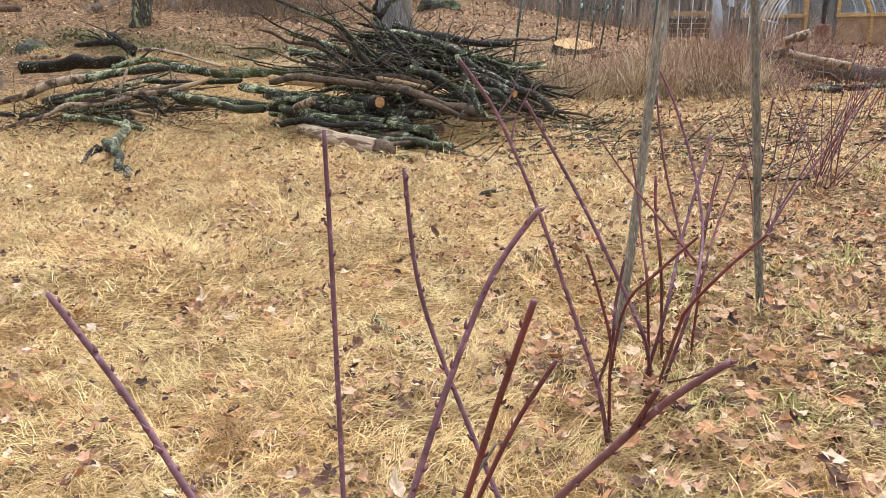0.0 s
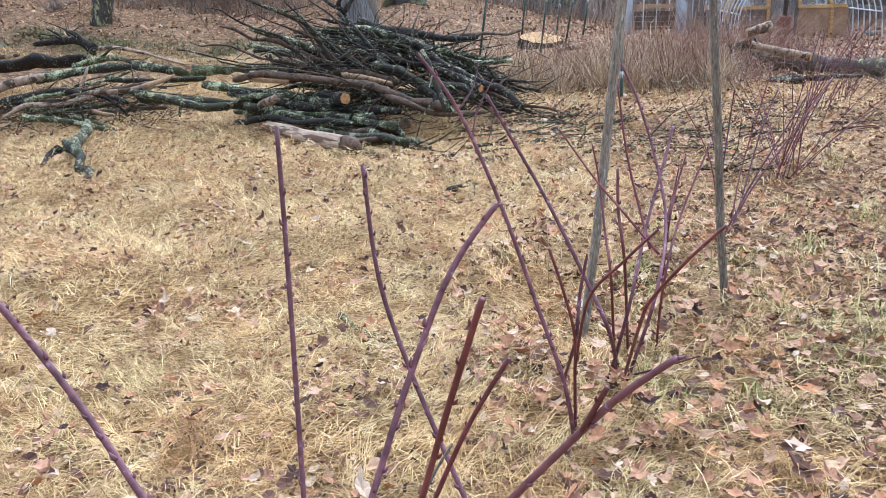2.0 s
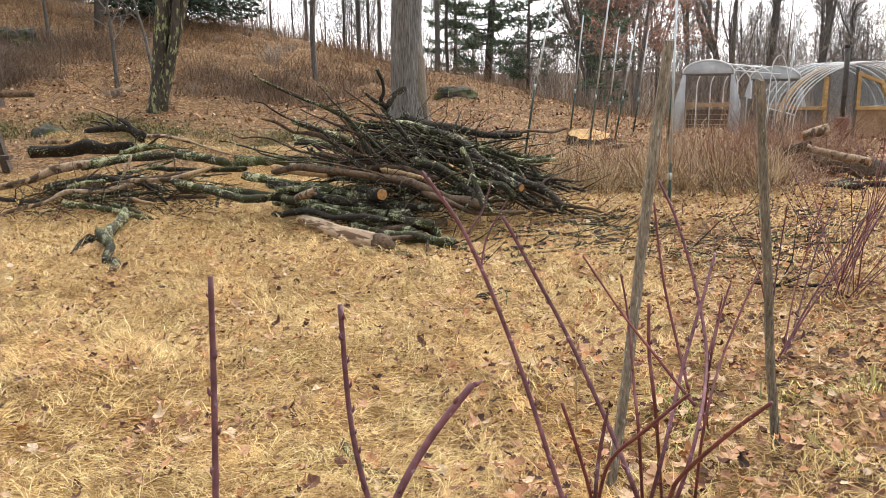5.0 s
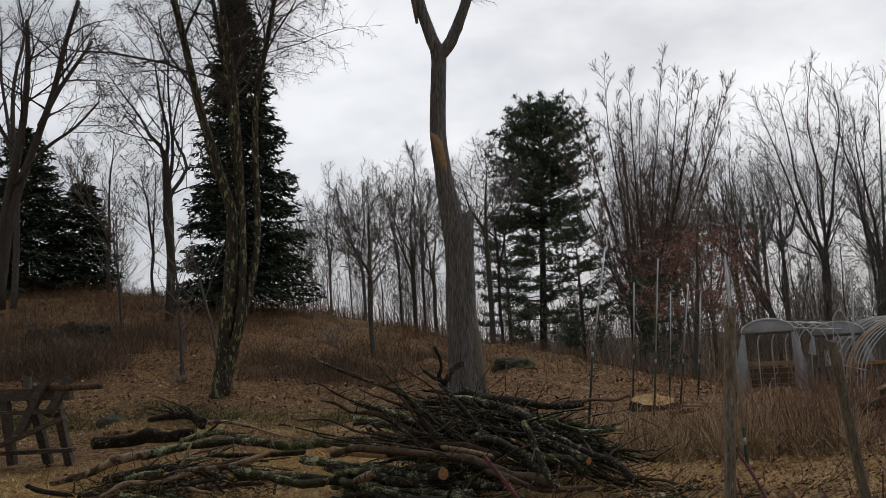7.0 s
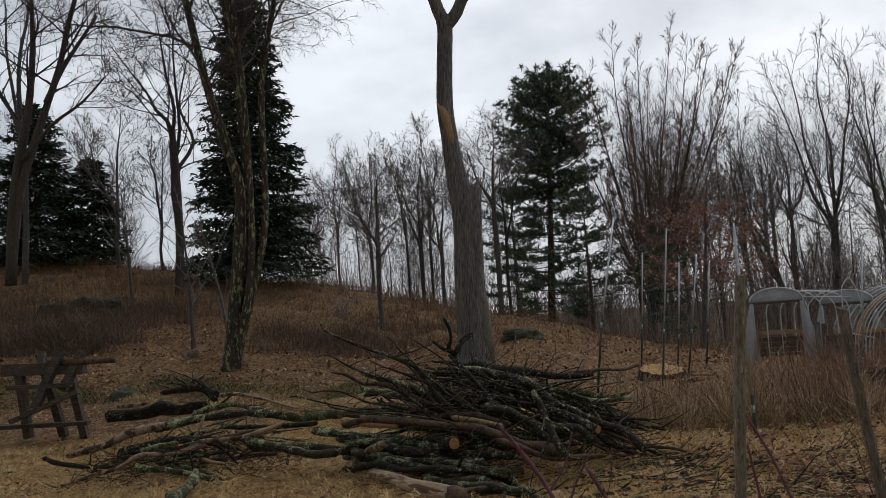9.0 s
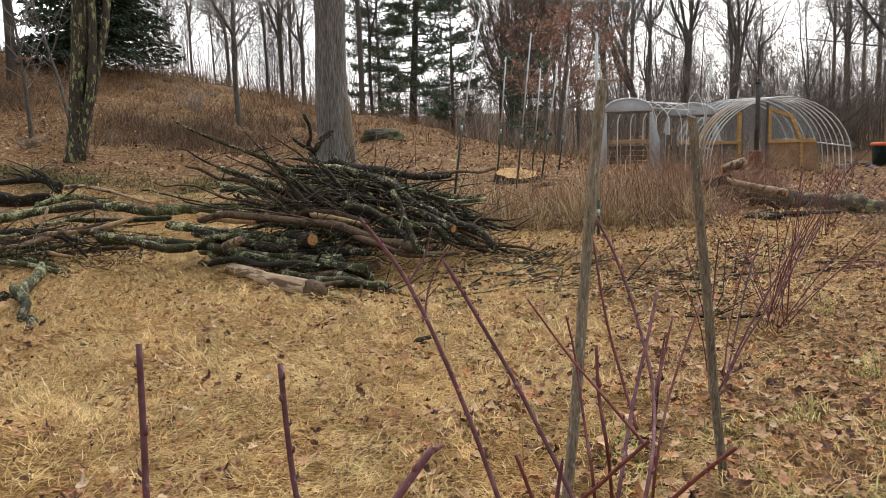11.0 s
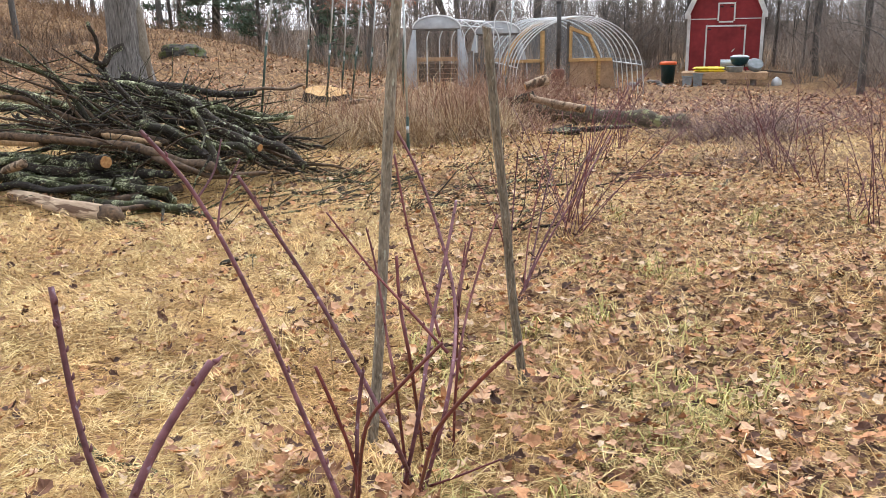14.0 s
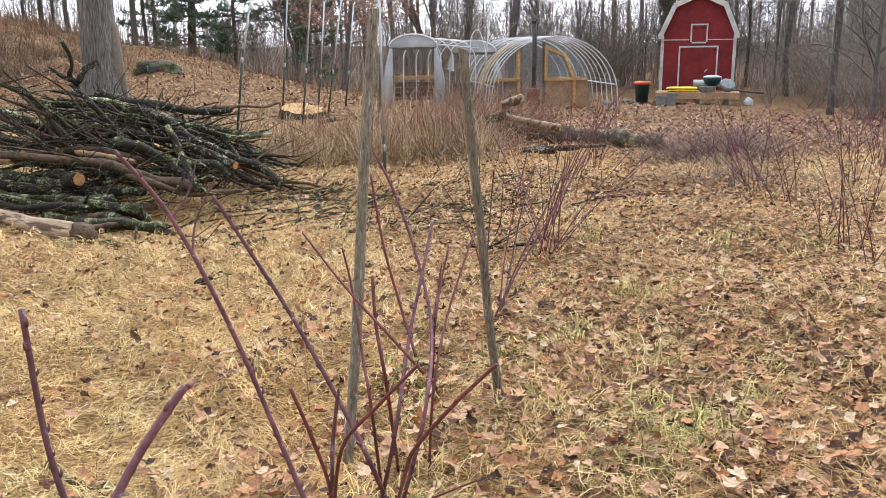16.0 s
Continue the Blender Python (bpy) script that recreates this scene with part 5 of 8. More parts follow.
def pine(name, at, height, width, label, seed, bare=0.16, top=0.6, dense=1.0, lean=0.0):
    """A broad pine: ragged layers of tufted boughs, dense and rounded at the top."""
    g = random.Random(seed)
    ob = thing(name, at, label, "evergreen tree", "evergreens")
    t, c = Build(), Build()

    def mast(z):
        return Vector((lean * z / height, 0, z))
    t.tube([mast(-0.2), mast(height * 0.5), mast(height * 0.97)], [height * 0.016, height * 0.011, 0.02], 9)
    levels = int(height * 1.9)
    for lv in range(levels):
        ql = bare + (1 - bare) * (lv + 0.5) / levels
        count = max(3, int((4 if ql < 0.5 else 9) * dense))
        off = g.uniform(0, 6.283)
        for i in range(count):
            q = min(0.98, max(bare, ql + g.gauss(0, 0.03)))
            wide = width * (0.85 if q < 0.4 else 1.0) * (1.0 if q < top else max(0.03, 1 - ((q - top) / (1 - top)) ** 2) ** 0.42)
            rr = wide * g.uniform(0.45, 1.1)
            a = off + 6.283 * i / count + g.uniform(-0.3, 0.3)
            d = Vector((math.cos(a), math.sin(a), g.uniform(-0.12, 0.12) + (0.45 * (q - 0.6) / 0.4 if q > 0.6 else 0)))
            p0 = mast(height * q - rr * 0.1)
            p1 = p0 + d * rr * 0.6
            p2 = p1 + (d + Vector((0, 0, 0.2))) * rr * 0.4
            t.tube([p0, p1, p2], [0.04, 0.025, 0.008], 4, False)
            side = Vector((-math.sin(a), math.cos(a), 0))
            m = max(4, int(rr * 4.2))
            for j in range(m):
                s = (0.2 if q > 0.5 else 0.35) + (0.8 if q > 0.5 else 0.65) * (j + g.random()) / m
                p = p0.lerp(p1, s / 0.6) if s < 0.6 else p1.lerp(p2, (s - 0.6) / 0.4)
                for sg in (-1, 0, 1):
                    o = p + side * sg * g.uniform(0.12, 0.5) * (0.4 + rr * 0.25) * (1.15 - s) + Vector((0, 0, g.gauss(0.04, 0.07)))
                    for k in range(7):
                        f = Vector((g.gauss(0, 0.7) + d.x * 0.5, g.gauss(0, 0.7) + d.y * 0.5, g.gauss(0.35, 0.5))).normalized()
                        kite(c, g, o, f, g.uniform(0.2, 0.38), g.uniform(0.02, 0.038))
    # the rounded head, full of upturned tufts
    for k in range(int(330 * dense * (height / 14) ** 2)):
        u = g.random() ** 0.8
        q = 0.5 + 0.5 * u
        a = g.uniform(0, 6.283)
        wide = width * (1.0 if q < top else max(0.02, 1 - ((q - top) / (1 - top)) ** 2) ** 0.5)
        rr = wide * g.uniform(0.45, 1.0)
        p0 = mast(height * q - rr * 0.45)
        p = mast(height * q) + Vector((math.cos(a) * rr, math.sin(a) * rr, g.gauss(0, 0.15)))
        t.tube([p0, p0.lerp(p, 0.6) - Vector((0, 0, rr * 0.05)), p], [0.025, 0.018, 0.008], 3, False)
        for i in range(3):
            o = p + Vector((g.gauss(0, 0.18), g.gauss(0, 0.18), g.gauss(0, 0.12)))
            for m in range(9):
                f = Vector((g.gauss(0, 0.6) + math.cos(a) * 0.3, g.gauss(0, 0.6) + math.sin(a) * 0.3, g.gauss(0.6, 0.4))).normalized()
                kite(c, g, o, f, g.uniform(0.2, 0.36), g.uniform(0.02, 0.036))
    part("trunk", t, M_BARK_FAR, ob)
    part("crown", c, M_PINE, ob, "dark green needled boughs in layers", smooth=False)
    return ob


spruce("spruce", base_at((-6.68, 30.23, 2.80)), 12.6, 2.75, "tall dark green spruce on the hillside", 3, bare=0.05, power=0.82)
spruce("spruce", base_at((-14.75, 30.75, 4.84)), 5.9, 2.4, "dark green spruce on the hilltop", 7, bare=0.0)
spruce("spruce", base_at((-13.30, 32.28, 4.94)), 4.2, 1.6, "small dark green spruce on the hilltop", 9, bare=0.0)
pine("white_pine", base_at((5.75, 45.52, 1.64)), 14.0, 3.3, "broad dark green pine at the wood's edge", 5, lean=0.9, top=0.76, bare=0.1)
pine("pine", base_at((6.56, 37.41, 1.05)), 6.3, 2.5, "low dark pine under bare trees", 15, bare=0.1, dense=0.4)
pine("pine", base_at((4.90, 54.76, 1.84)), 9.0, 3.0, "dark pine at the wood's edge", 17, bare=0.1, dense=0.5)
pine("pine", base_at((8.30, 31.60, 0.40)), 3.6, 1.7, "low dark pine under the dense brown tree", 18, bare=0.08, dense=0.35)

# single bare trees that stand out
bare_tree("bare_tree", base_at((-8.34, 26.71, 2.71)), 10.2, 0.15, "crooked dark leafless tree on the slope", 31, forks=4, fork=0.42, width=2.52, first=0.36, limbs=40, depth=2, kids=(0, 6, 7), ang=0.95, lift=0.0, limb_ln=0.33, sway=0.02, twig_r=0.0080, twig=M_TWIG_DARK, bark=M_BARK)


# the tall tree whose limbs end in broken stubs
def antlered_tree():
    o = Vector(base_at((-11.0, 21.5, 0)))
    stems = []
    for r0, r1, pts in ((0.15, 0.05, [(-11.0, 3.2), (-10.9, 5.6), (-10.55, 7.6), (-10.40, 9.4), (-10.45, 11.0)]), (0.13, 0.05, [(-11.0, 3.3), (-10.75, 5.6), (-10.2, 7.4), (-9.72, 8.9), (-9.45, 10.2), (-9.11, 11.5)]),
                        (0.08, 0.035, [(-9.95, 7.9), (-9.55, 8.8), (-9.2, 9.4), (-8.67, 10.25)]), (0.06, 0.02, [(-10.6, 6.4), (-9.9, 7.3), (-9.1, 7.9), (-8.5, 8.6)])):
        line = [tuple(p) for p in smooth_line([Vector((x, 21.5 + 0.1 * i, z)) - o for i, (x, z) in enumerate(pts)], 3)]
        stems.append((line, [r0 + (r1 - r0) * i / (len(line) - 1) for i in range(len(line))]))
    bare_tree("bare_tree", tuple(o), 8.0, 0.15, "tall leafless tree with broken antler-like limbs", 32, stems, first=0.45, limbs=34, depth=2, kids=(0, 6, 7), ang=0.9, lift=0.02, limb_ln=0.28, twig_r=0.0069, twig=M_TWIG_DARK, bark=M_BARK)


antlered_tree()
bare_tree("bare_tree", base_at((-9.84, 18.54, 3.34)), 12.5, 0.13, "tall leafless tree on the hilltop", 81, forks=3, fork=0.45, width=1.80, lean=(-0.9, 0), first=0.5, limbs=26, depth=2, kids=(0, 6, 7), ang=0.7, lift=0.08, twig_r=0.0057, twig=M_TWIG_DARK, bark=M_BARK)
bare_tree("bare_tree", base_at((-13.39, 27.05, 4.64)), 12.5, 0.11, "tall leafless tree on the hilltop", 82, forks=3, fork=0.4, width=2.16, first=0.45, limbs=22, depth=2, kids=(0, 6, 7), ang=0.7, twig_r=0.0069)
bare_tree("bare_tree", base_at((-8.98, 24.38, 3.26)), 3.6, 0.05, "slender leafless sapling on the slope", 33, first=0.4, limbs=12, depth=1, limb_ln=0.49)
bare_tree("bare_tree", base_at((-11.74, 30.82, 4.57)), 6.6, 0.08, "slender leafless tree on the hilltop", 34, forks=2, fork=0.3, width=1.20, first=0.35, limbs=24, depth=2, kids=(0, 8, 8), limb_ln=0.40)
bare_tree("bare_tree", base_at((-10.30, 31.30, 4.30)), 5.4, 0.06, "slender leafless tree on the hilltop", 83, forks=3, fork=0.3, width=1.20, first=0.3, limbs=24, depth=2, kids=(0, 8, 8), limb_ln=0.40)
bare_tree("bare_tree", base_at((-5.71, 19.15, 1.85)), 3.4, 0.045, "slender leafless sapling on the slope", 35, first=0.3, limbs=12, depth=1, limb_ln=0.49)
bare_tree("bare_tree", base_at((-4.95, 19.60, 1.85)), 3.0, 0.04, "slender leafless sapling on the slope", 84, first=0.3, limbs=12, depth=1, limb_ln=0.49, lean=(-0.5, 0))
bare_tree("bare_tree", base_at((-1.60, 21.92, 1.52)), 4.4, 0.075, "leafless sapling with tangled twigs on the slope", 36, forks=2, fork=0.5, width=0.60, first=0.25, limbs=34, depth=2, kids=(0, 8, 8), ang=1.0, limb_ln=0.40, twig_r=0.0057)
bare_tree("bare_tree", base_at((-0.92, 41.96, 2.50)), 9.4, 0.11, "leafless tree with a rounded crown", 37, forks=6, fork=0.35, width=2.28, first=0.4, limbs=48, depth=2, kids=(0, 7, 8), ang=0.8, limb_ln=0.26, twig_r=0.0088)
bare_tree("bare_tree", base_at((0.10, 39.98, 2.39)), 6.4, 0.11, "leafless tree at the wood's edge", 38, forks=3, fork=0.4, width=1.68, first=0.4, limbs=24, depth=2, kids=(0, 6, 7), limb_ln=0.40)
bare_tree("bare_tree", base_at((-3.30, 40.5, 2.39)), 7.4, 0.09, "leafless tree at the wood's edge", 85, forks=3, fork=0.35, width=1.92, first=0.35, limbs=26, depth=2, kids=(0, 6, 7), limb_ln=0.36)
bare_tree("bare_tree", base_at((2.45, 35.92, 2.04)), 8.8, 0.13, "leafless tree behind the broken trunk", 39, forks=2, fork=0.45, width=1.44, first=0.4, limbs=36, depth=2, kids=(0, 8, 8), ang=0.95, lift=0.0, limb_ln=0.33)
bare_tree("bare_tree", base_at((8.9, 36.0, 0)), 14.3, 0.20, "leafless tree with dense brown upswept twigs", 40, forks=17, fork=0.12, width=4.3, lean=(1.2, 0), first=0.36, limbs=374, depth=2, kids=(0, 8, 8), ang=0.66, lift=0.07, limb_ln=0.145, sway=0.004, twig=M_TWIG_BROWN, twig_r=0.0072)
bare_tree("bare_tree", base_at((8.1, 33.0, 0)), 7.6, 0.09, "small leafless tree with brown upswept twigs", 41, forks=7, fork=0.12, width=2.04, first=0.5, limbs=44, depth=2, kids=(0, 8, 8), ang=0.6, lift=0.10, limb_ln=0.26, twig=M_TWIG_BROWN, twig_r=0.0092)
bare_tree("bare_tree", base_at((12.4, 37.5, 0)), 9.6, 0.10, "leafless tree with brown upswept twigs", 42, forks=6, fork=0.2, width=2.16, first=0.5, limbs=42, depth=2, kids=(0, 6, 7), ang=0.6, lift=0.08, limb_ln=0.25, twig=M_TWIG_BROWN, twig_r=0.0078)
bare_tree("bare_tree", base_at((16.0, 44.0, 0)), 13.0, 0.13, "pale leafless tree in the woods", 43, forks=5, fork=0.3, width=2.40, first=0.35, limbs=70, depth=2, kids=(0, 8, 8), ang=0.65, limb_ln=0.21, twig_r=0.0088)
bare_tree("bare_tree", base_at((16.3, 34.53, 1.16)), 13.2, 0.17, "tall leafless tree with many limbs", 44, forks=5, fork=0.3, width=2.28, first=0.36, limbs=64, depth=2, kids=(0, 6, 8), ang=0.7, lift=0.06, limb_ln=0.25, twig_r=0.0078)
bare_tree("bare_tree", base_at((17.6, 33.08, 1.09)), 12.2, 0.15, "tall leafless tree with many limbs", 45, forks=5, fork=0.28, width=2.40, lean=(0.6, 0), first=0.36, limbs=60, depth=2, kids=(0, 6, 8), ang=0.75, lift=0.06, limb_ln=0.25, twig_r=0.0078)
bare_tree("bare_tree", base_at((16.49, 40.78, 1.23)), 8.2, 0.11, "leaning leafless tree in the woods", 46, forks=3, fork=0.5, width=1.56, first=0.4, limbs=36, depth=2, kids=(0, 8, 8), lean=(-1.9, 0), ang=1.0, lift=0.0, limb_ln=0.40)
bare_tree("bare_tree", base_at((17.80, 16.13, -0.13)), 9.5, 0.10, "leafless tree at the edge of the brush", 91, forks=3, fork=0.3, width=1.80, first=0.3, limbs=50, depth=2, kids=(0, 8, 8), ang=0.9, twig_r=0.0069)
bare_tree("bare_tree", base_at((22.74, 22.54, -0.30)), 10.0, 0.12, "leafless tree beside the shed", 92, forks=4, fork=0.3, width=2.40, first=0.3, limbs=64, depth=2, kids=(0, 8, 8), ang=0.95, lift=0.0, twig_r=0.0080)
bare_tree("bare_tree", base_at((20.96, 26.80, -0.34)), 10.5, 0.20, "crooked leafless tree behind the greenhouses", 93, forks=5, fork=0.3, width=3.84, first=0.35, limbs=80, depth=2, kids=(0, 8, 8), ang=1.0, lift=-0.02, limb_ln=0.33, sway=0.015, twig_r=0.0080)
bare_tree("bare_tree", base_at((16.14, 13.47, 0.03)), 6.0, 0.06, "slender leafless tree in the brush", 94, first=0.15, limbs=30, depth=2, kids=(0, 8, 8), limb_ln=0.43, twig_r=0.0057)


# the small tree that keeps its rusty leaves
def leafy_tree():
    g = random.Random(77)
    at = base_at((7.77, 25.84, 0.65))
    ob = bare_tree("beech_tree", at, 5.6, 0.09, "small tree still holding rusty dead leaves", 78, first=0.25, limbs=34, depth=2, kids=(0, 8, 8), ang=1.15, lift=0.0, limb_ln=0.42, lean=(0.6, 0), group="", twig=M_TWIG_RED)
    lv = Build()
    crown = [o for o in ob.children if o.name.startswith("crown")][0]
    vs = [v.co for v in crown.data.vertices if 2.2 < v.co.z < 4.7]
    for k in range(3600):
        p = vs[g.randrange(len(vs))] + Vector((g.gauss(0, 0.05), g.gauss(0, 0.05), g.gauss(-0.03, 0.04)))
        a, b = Vector((g.gauss(0, 1), g.gauss(0, 1), g.gauss(-0.6, 0.6))).normalized() * 0.09, Vector((g.gauss(0, 1), g.gauss(0, 1), g.gauss(0, 1))).normalized() * 0.028
        lv.add([p, p + a * 0.5 + b, p + a, p + a * 0.5 - b], [(0, 1, 2, 3)])
    part("foliage", lv, M_OAKLEAF, ob, "rusty clinging dead leaves", smooth=False)


leafy_tree()

# the woods behind: copies of a few grown trees
kinds = [
    bare_tree("bare_tree", base_at((-2.0, 52, 0)), 11, 0.085, "slim leafless tree at the wood's edge", 51, forks=3, fork=0.4, width=1.56, first=0.25, limbs=36, depth=2, limb_ln=0.30, twig_r=0.0088),
    bare_tree("bare_tree", base_at((1.5, 58, 0)), 13, 0.11, "slim leafless tree at the wood's edge", 52, forks=4, fork=0.45, width=2.04, first=0.26, limbs=40, depth=2, limb_ln=0.28, twig_r=0.0088),
    bare_tree("bare_tree", base_at((-4.5, 47, 0)), 8, 0.045, "slender leafless tree at the wood's edge", 53, first=0.19, limbs=26, depth=2, limb_ln=0.40, twig_r=0.0092),
    bare_tree("bare_tree", base_at((14.0, 52, 0)), 15, 0.15, "tall straight leafless tree at the wood's edge", 54, forks=3, fork=0.5, width=2.16, first=0.30, limbs=44, depth=2, limb_ln=0.28, twig_r=0.0088),
    bare_tree("bare_tree", base_at((-0.5, 44, 0)), 6, 0.03, "slender leafless tree at the wood's edge", 55, first=0.12, limbs=24, depth=2, limb_ln=0.43, twig_r=0.0080),
    bare_tree("bare_tree", base_at((12.0, 49, 0)), 14, 0.11, "tall straight leafless tree at the wood's edge", 56, first=0.19, limbs=40, depth=2, limb_ln=0.26, ang=1.0, lift=0.03, twig_r=0.0088),
    bare_tree("bare_tree", base_at((26.5, 27.0, 0)), 8.5, 0.05, "young leafless tree with fine low branches", 57, first=0.1, limbs=40, depth=2, limb_ln=0.24, ang=0.95, lift=0.03, twig_r=0.006),
    bare_tree("bare_tree", base_at((24.0, 31.0, 0)), 9.5, 0.06, "young leafless tree with fine low branches", 58, forks=3, fork=0.2, width=1.3, first=0.25, limbs=42, depth=2, limb_ln=0.2, ang=0.95, lift=0.02, twig_r=0.006),
]


def thicket(at, height, seed, label):
    """A leafless shrub of many stems from one foot."""
    g = random.Random(seed)
    ob = thing("bare_shrub", at, label, "shrub", "leafless shrubs")
    tw = Build()
    for k in range(16):
        a = g.uniform(0, 6.283)
        d = Vector((math.cos(a) * 0.45, math.sin(a) * 0.45, 1.0))
        shoot(tw, g, Vector((g.gauss(0, 0.15), g.gauss(0, 0.15), -0.1)), d, height * g.uniform(0.6, 1.05), 0.014, 2, 0.6, 0.03, 0.005, (0, 5, 5))
    part("crown", tw, M_TWIG_RED, ob, "tangle of bare stems")
    return ob


shrubs = [thicket(base_at((22.0, 30.0, 0)), 2.6, 61, "grey-brown leafless shrub in the undergrowth"), thicket(base_at((10.0, 36.0, 0)), 3.0, 62, "grey-brown leafless shrub in the undergrowth"),
          thicket(base_at((-3.0, 24.0, 0)), 0.7, 63, "low leafless shrub on the hillside"), thicket(base_at((-9.0, 21.0, 0)), 0.6, 64, "low leafless shrub on the hillside")]
wood = random.Random(12)
spots = []
for k in range(22):
    spots.append((wood.uniform(-10, 7), wood.uniform(42, 68), wood.choice([0, 2, 4, 2, 4])))
for k in range(46):
    a, d = radians(wood.uniform(13, 53)), wood.uniform(38, 74)
    spots.append((d * math.sin(a), d * math.cos(a), wood.choice([0, 1, 3, 3, 5, 2, 4])))
for k in range(16):
    a, d = radians(wood.uniform(9, 40)), wood.uniform(40, 60)
    spots.append((d * math.sin(a), d * math.cos(a), wood.choice([2, 4])))
for k in range(10):
    spots.append((wood.uniform(-24, -9), wood.uniform(36, 55), wood.choice([2, 4, 4])))
for k in range(22):
    a, d = radians(wood.uniform(33, 56)), wood.uniform(29, 44)
    x, y = d * math.sin(a), d * math.cos(a)
    if abs(x - 20) < 3.8 and y < 29:
        continue
    spots.append((x, y, wood.choice([6, 7])))
low = len(spots)
thick = []
for k in range(30):
    a, d = radians(wood.uniform(19, 50)), wood.uniform(36, 54)
    spots.append((d * math.sin(a), d * math.cos(a), wood.choice([6, 7])))
for k in range(9):
    a, d = radians(wood.uniform(25, 44)), wood.uniform(33, 47)
    x, y = d * math.sin(a), d * math.cos(a)
    if abs(x - 20) < 3.8 and y < 29:
        continue
    thick.append((x, y, wood.choice([6, 7, 7, 0, 1])))
for k, (x, y, kind) in enumerate(spots + thick):
    s = wood.uniform(0.75, 1.15) if x < 7 else wood.uniform(0.58, 0.92)
    if k >= len(spots):
        s = wood.uniform(0.7, 1.0)
    elif k >= low:
        s = wood.uniform(0.5, 0.75)
    c = copy_thing(kinds[kind], pose(x, y, ground_z(x, y) - 0.05, 0, 0, wood.uniform(0, 360)))
    c.scale = (s, s, s * wood.uniform(0.9, 1.1))
# a screen of thin saplings and brush along the wood's edge at the right
for k in range(40):
    a, d = radians(wood.uniform(30, 52)), wood.uniform(17, 34)
    x, y = d * math.sin(a), d * math.cos(a)
    if abs(x - 18.5) < 3.2 and y < 26:
        continue
    if x < 15.5 and y < 27:
        continue
    c = copy_thing(kinds[wood.choice([2, 4, 4])], pose(x, y, ground_z(x, y) - 0.05, 0, 0, wood.uniform(0, 360)))
    s = wood.uniform(0.35, 0.8)
    c.scale = (s, s, s)

for k in range(42):
    a, d = radians(wood.uniform(7, 53)), wood.uniform(31, 50)
    x, y = d * math.sin(a), d * math.cos(a)
    if (abs(x - 19.5) < 3.6 and y < 29) or (a < 0.6 and y < 28):
        continue
    c = copy_thing(shrubs[k % 2], pose(x, y, ground_z(x, y) - 0.05, 0, 0, wood.uniform(0, 360)))
    s = wood.uniform(0.7, 1.5)
    c.scale = (s * 1.15, s * 1.15, s)
for k in range(26):
    x, y = wood.uniform(19.5, 27), wood.uniform(13, 24)
    if y > 20.5 and x < 22.5:
        continue
    c = copy_thing(shrubs[k % 2], pose(x, y, ground_z(x, y) - 0.05, 0, 0, wood.uniform(0, 360)))
    s = wood.uniform(0.6, 1.1)
    c.scale = (s * 1.1, s * 1.1, s)
for k in range(30):
    x, y = wood.uniform(11.5, 18.5), wood.uniform(9.3, 15.5)
    if x < 1.04 * y + 1.5 or x > 1.04 * y + 5:
        continue
    c = copy_thing(shrubs[k % 2], pose(x, y, ground_z(x, y) - 0.05, 0, 0, wood.uniform(0, 360)))
    s = wood.uniform(0.65, 1.05)
    c.scale = (s * 1.1, s * 1.1, s)
for k in range(34):
    x, y = wood.uniform(-16, 1.5), wood.uniform(18, 33)
    if x > -3 and y < 21:
        continue
    c = copy_thing(shrubs[2 + k % 2], pose(x, y, ground_z(x, y) - 0.05, 0, 0, wood.uniform(0, 360)))
    s = wood.uniform(0.25, 0.6)
    c.scale = (s * 1.3, s * 1.3, s)

# ---- the red shed ----
def face(b, pts, depth, m=None, mat=0):
    """A flat polygon in x-z, given some thickness along y."""
    n = len(pts)
    v = [Vector((x, 0, z)) for x, z in pts] + [Vector((x, depth, z)) for x, z in pts]
    if m is not None:
        v = [m @ p for p in v]
    b.add(v, [tuple(range(n)), tuple(range(2 * n - 1, n - 1, -1))] + [(i, i + n, (i + 1) % n + n, (i + 1) % n) for i in range(n)], mat)


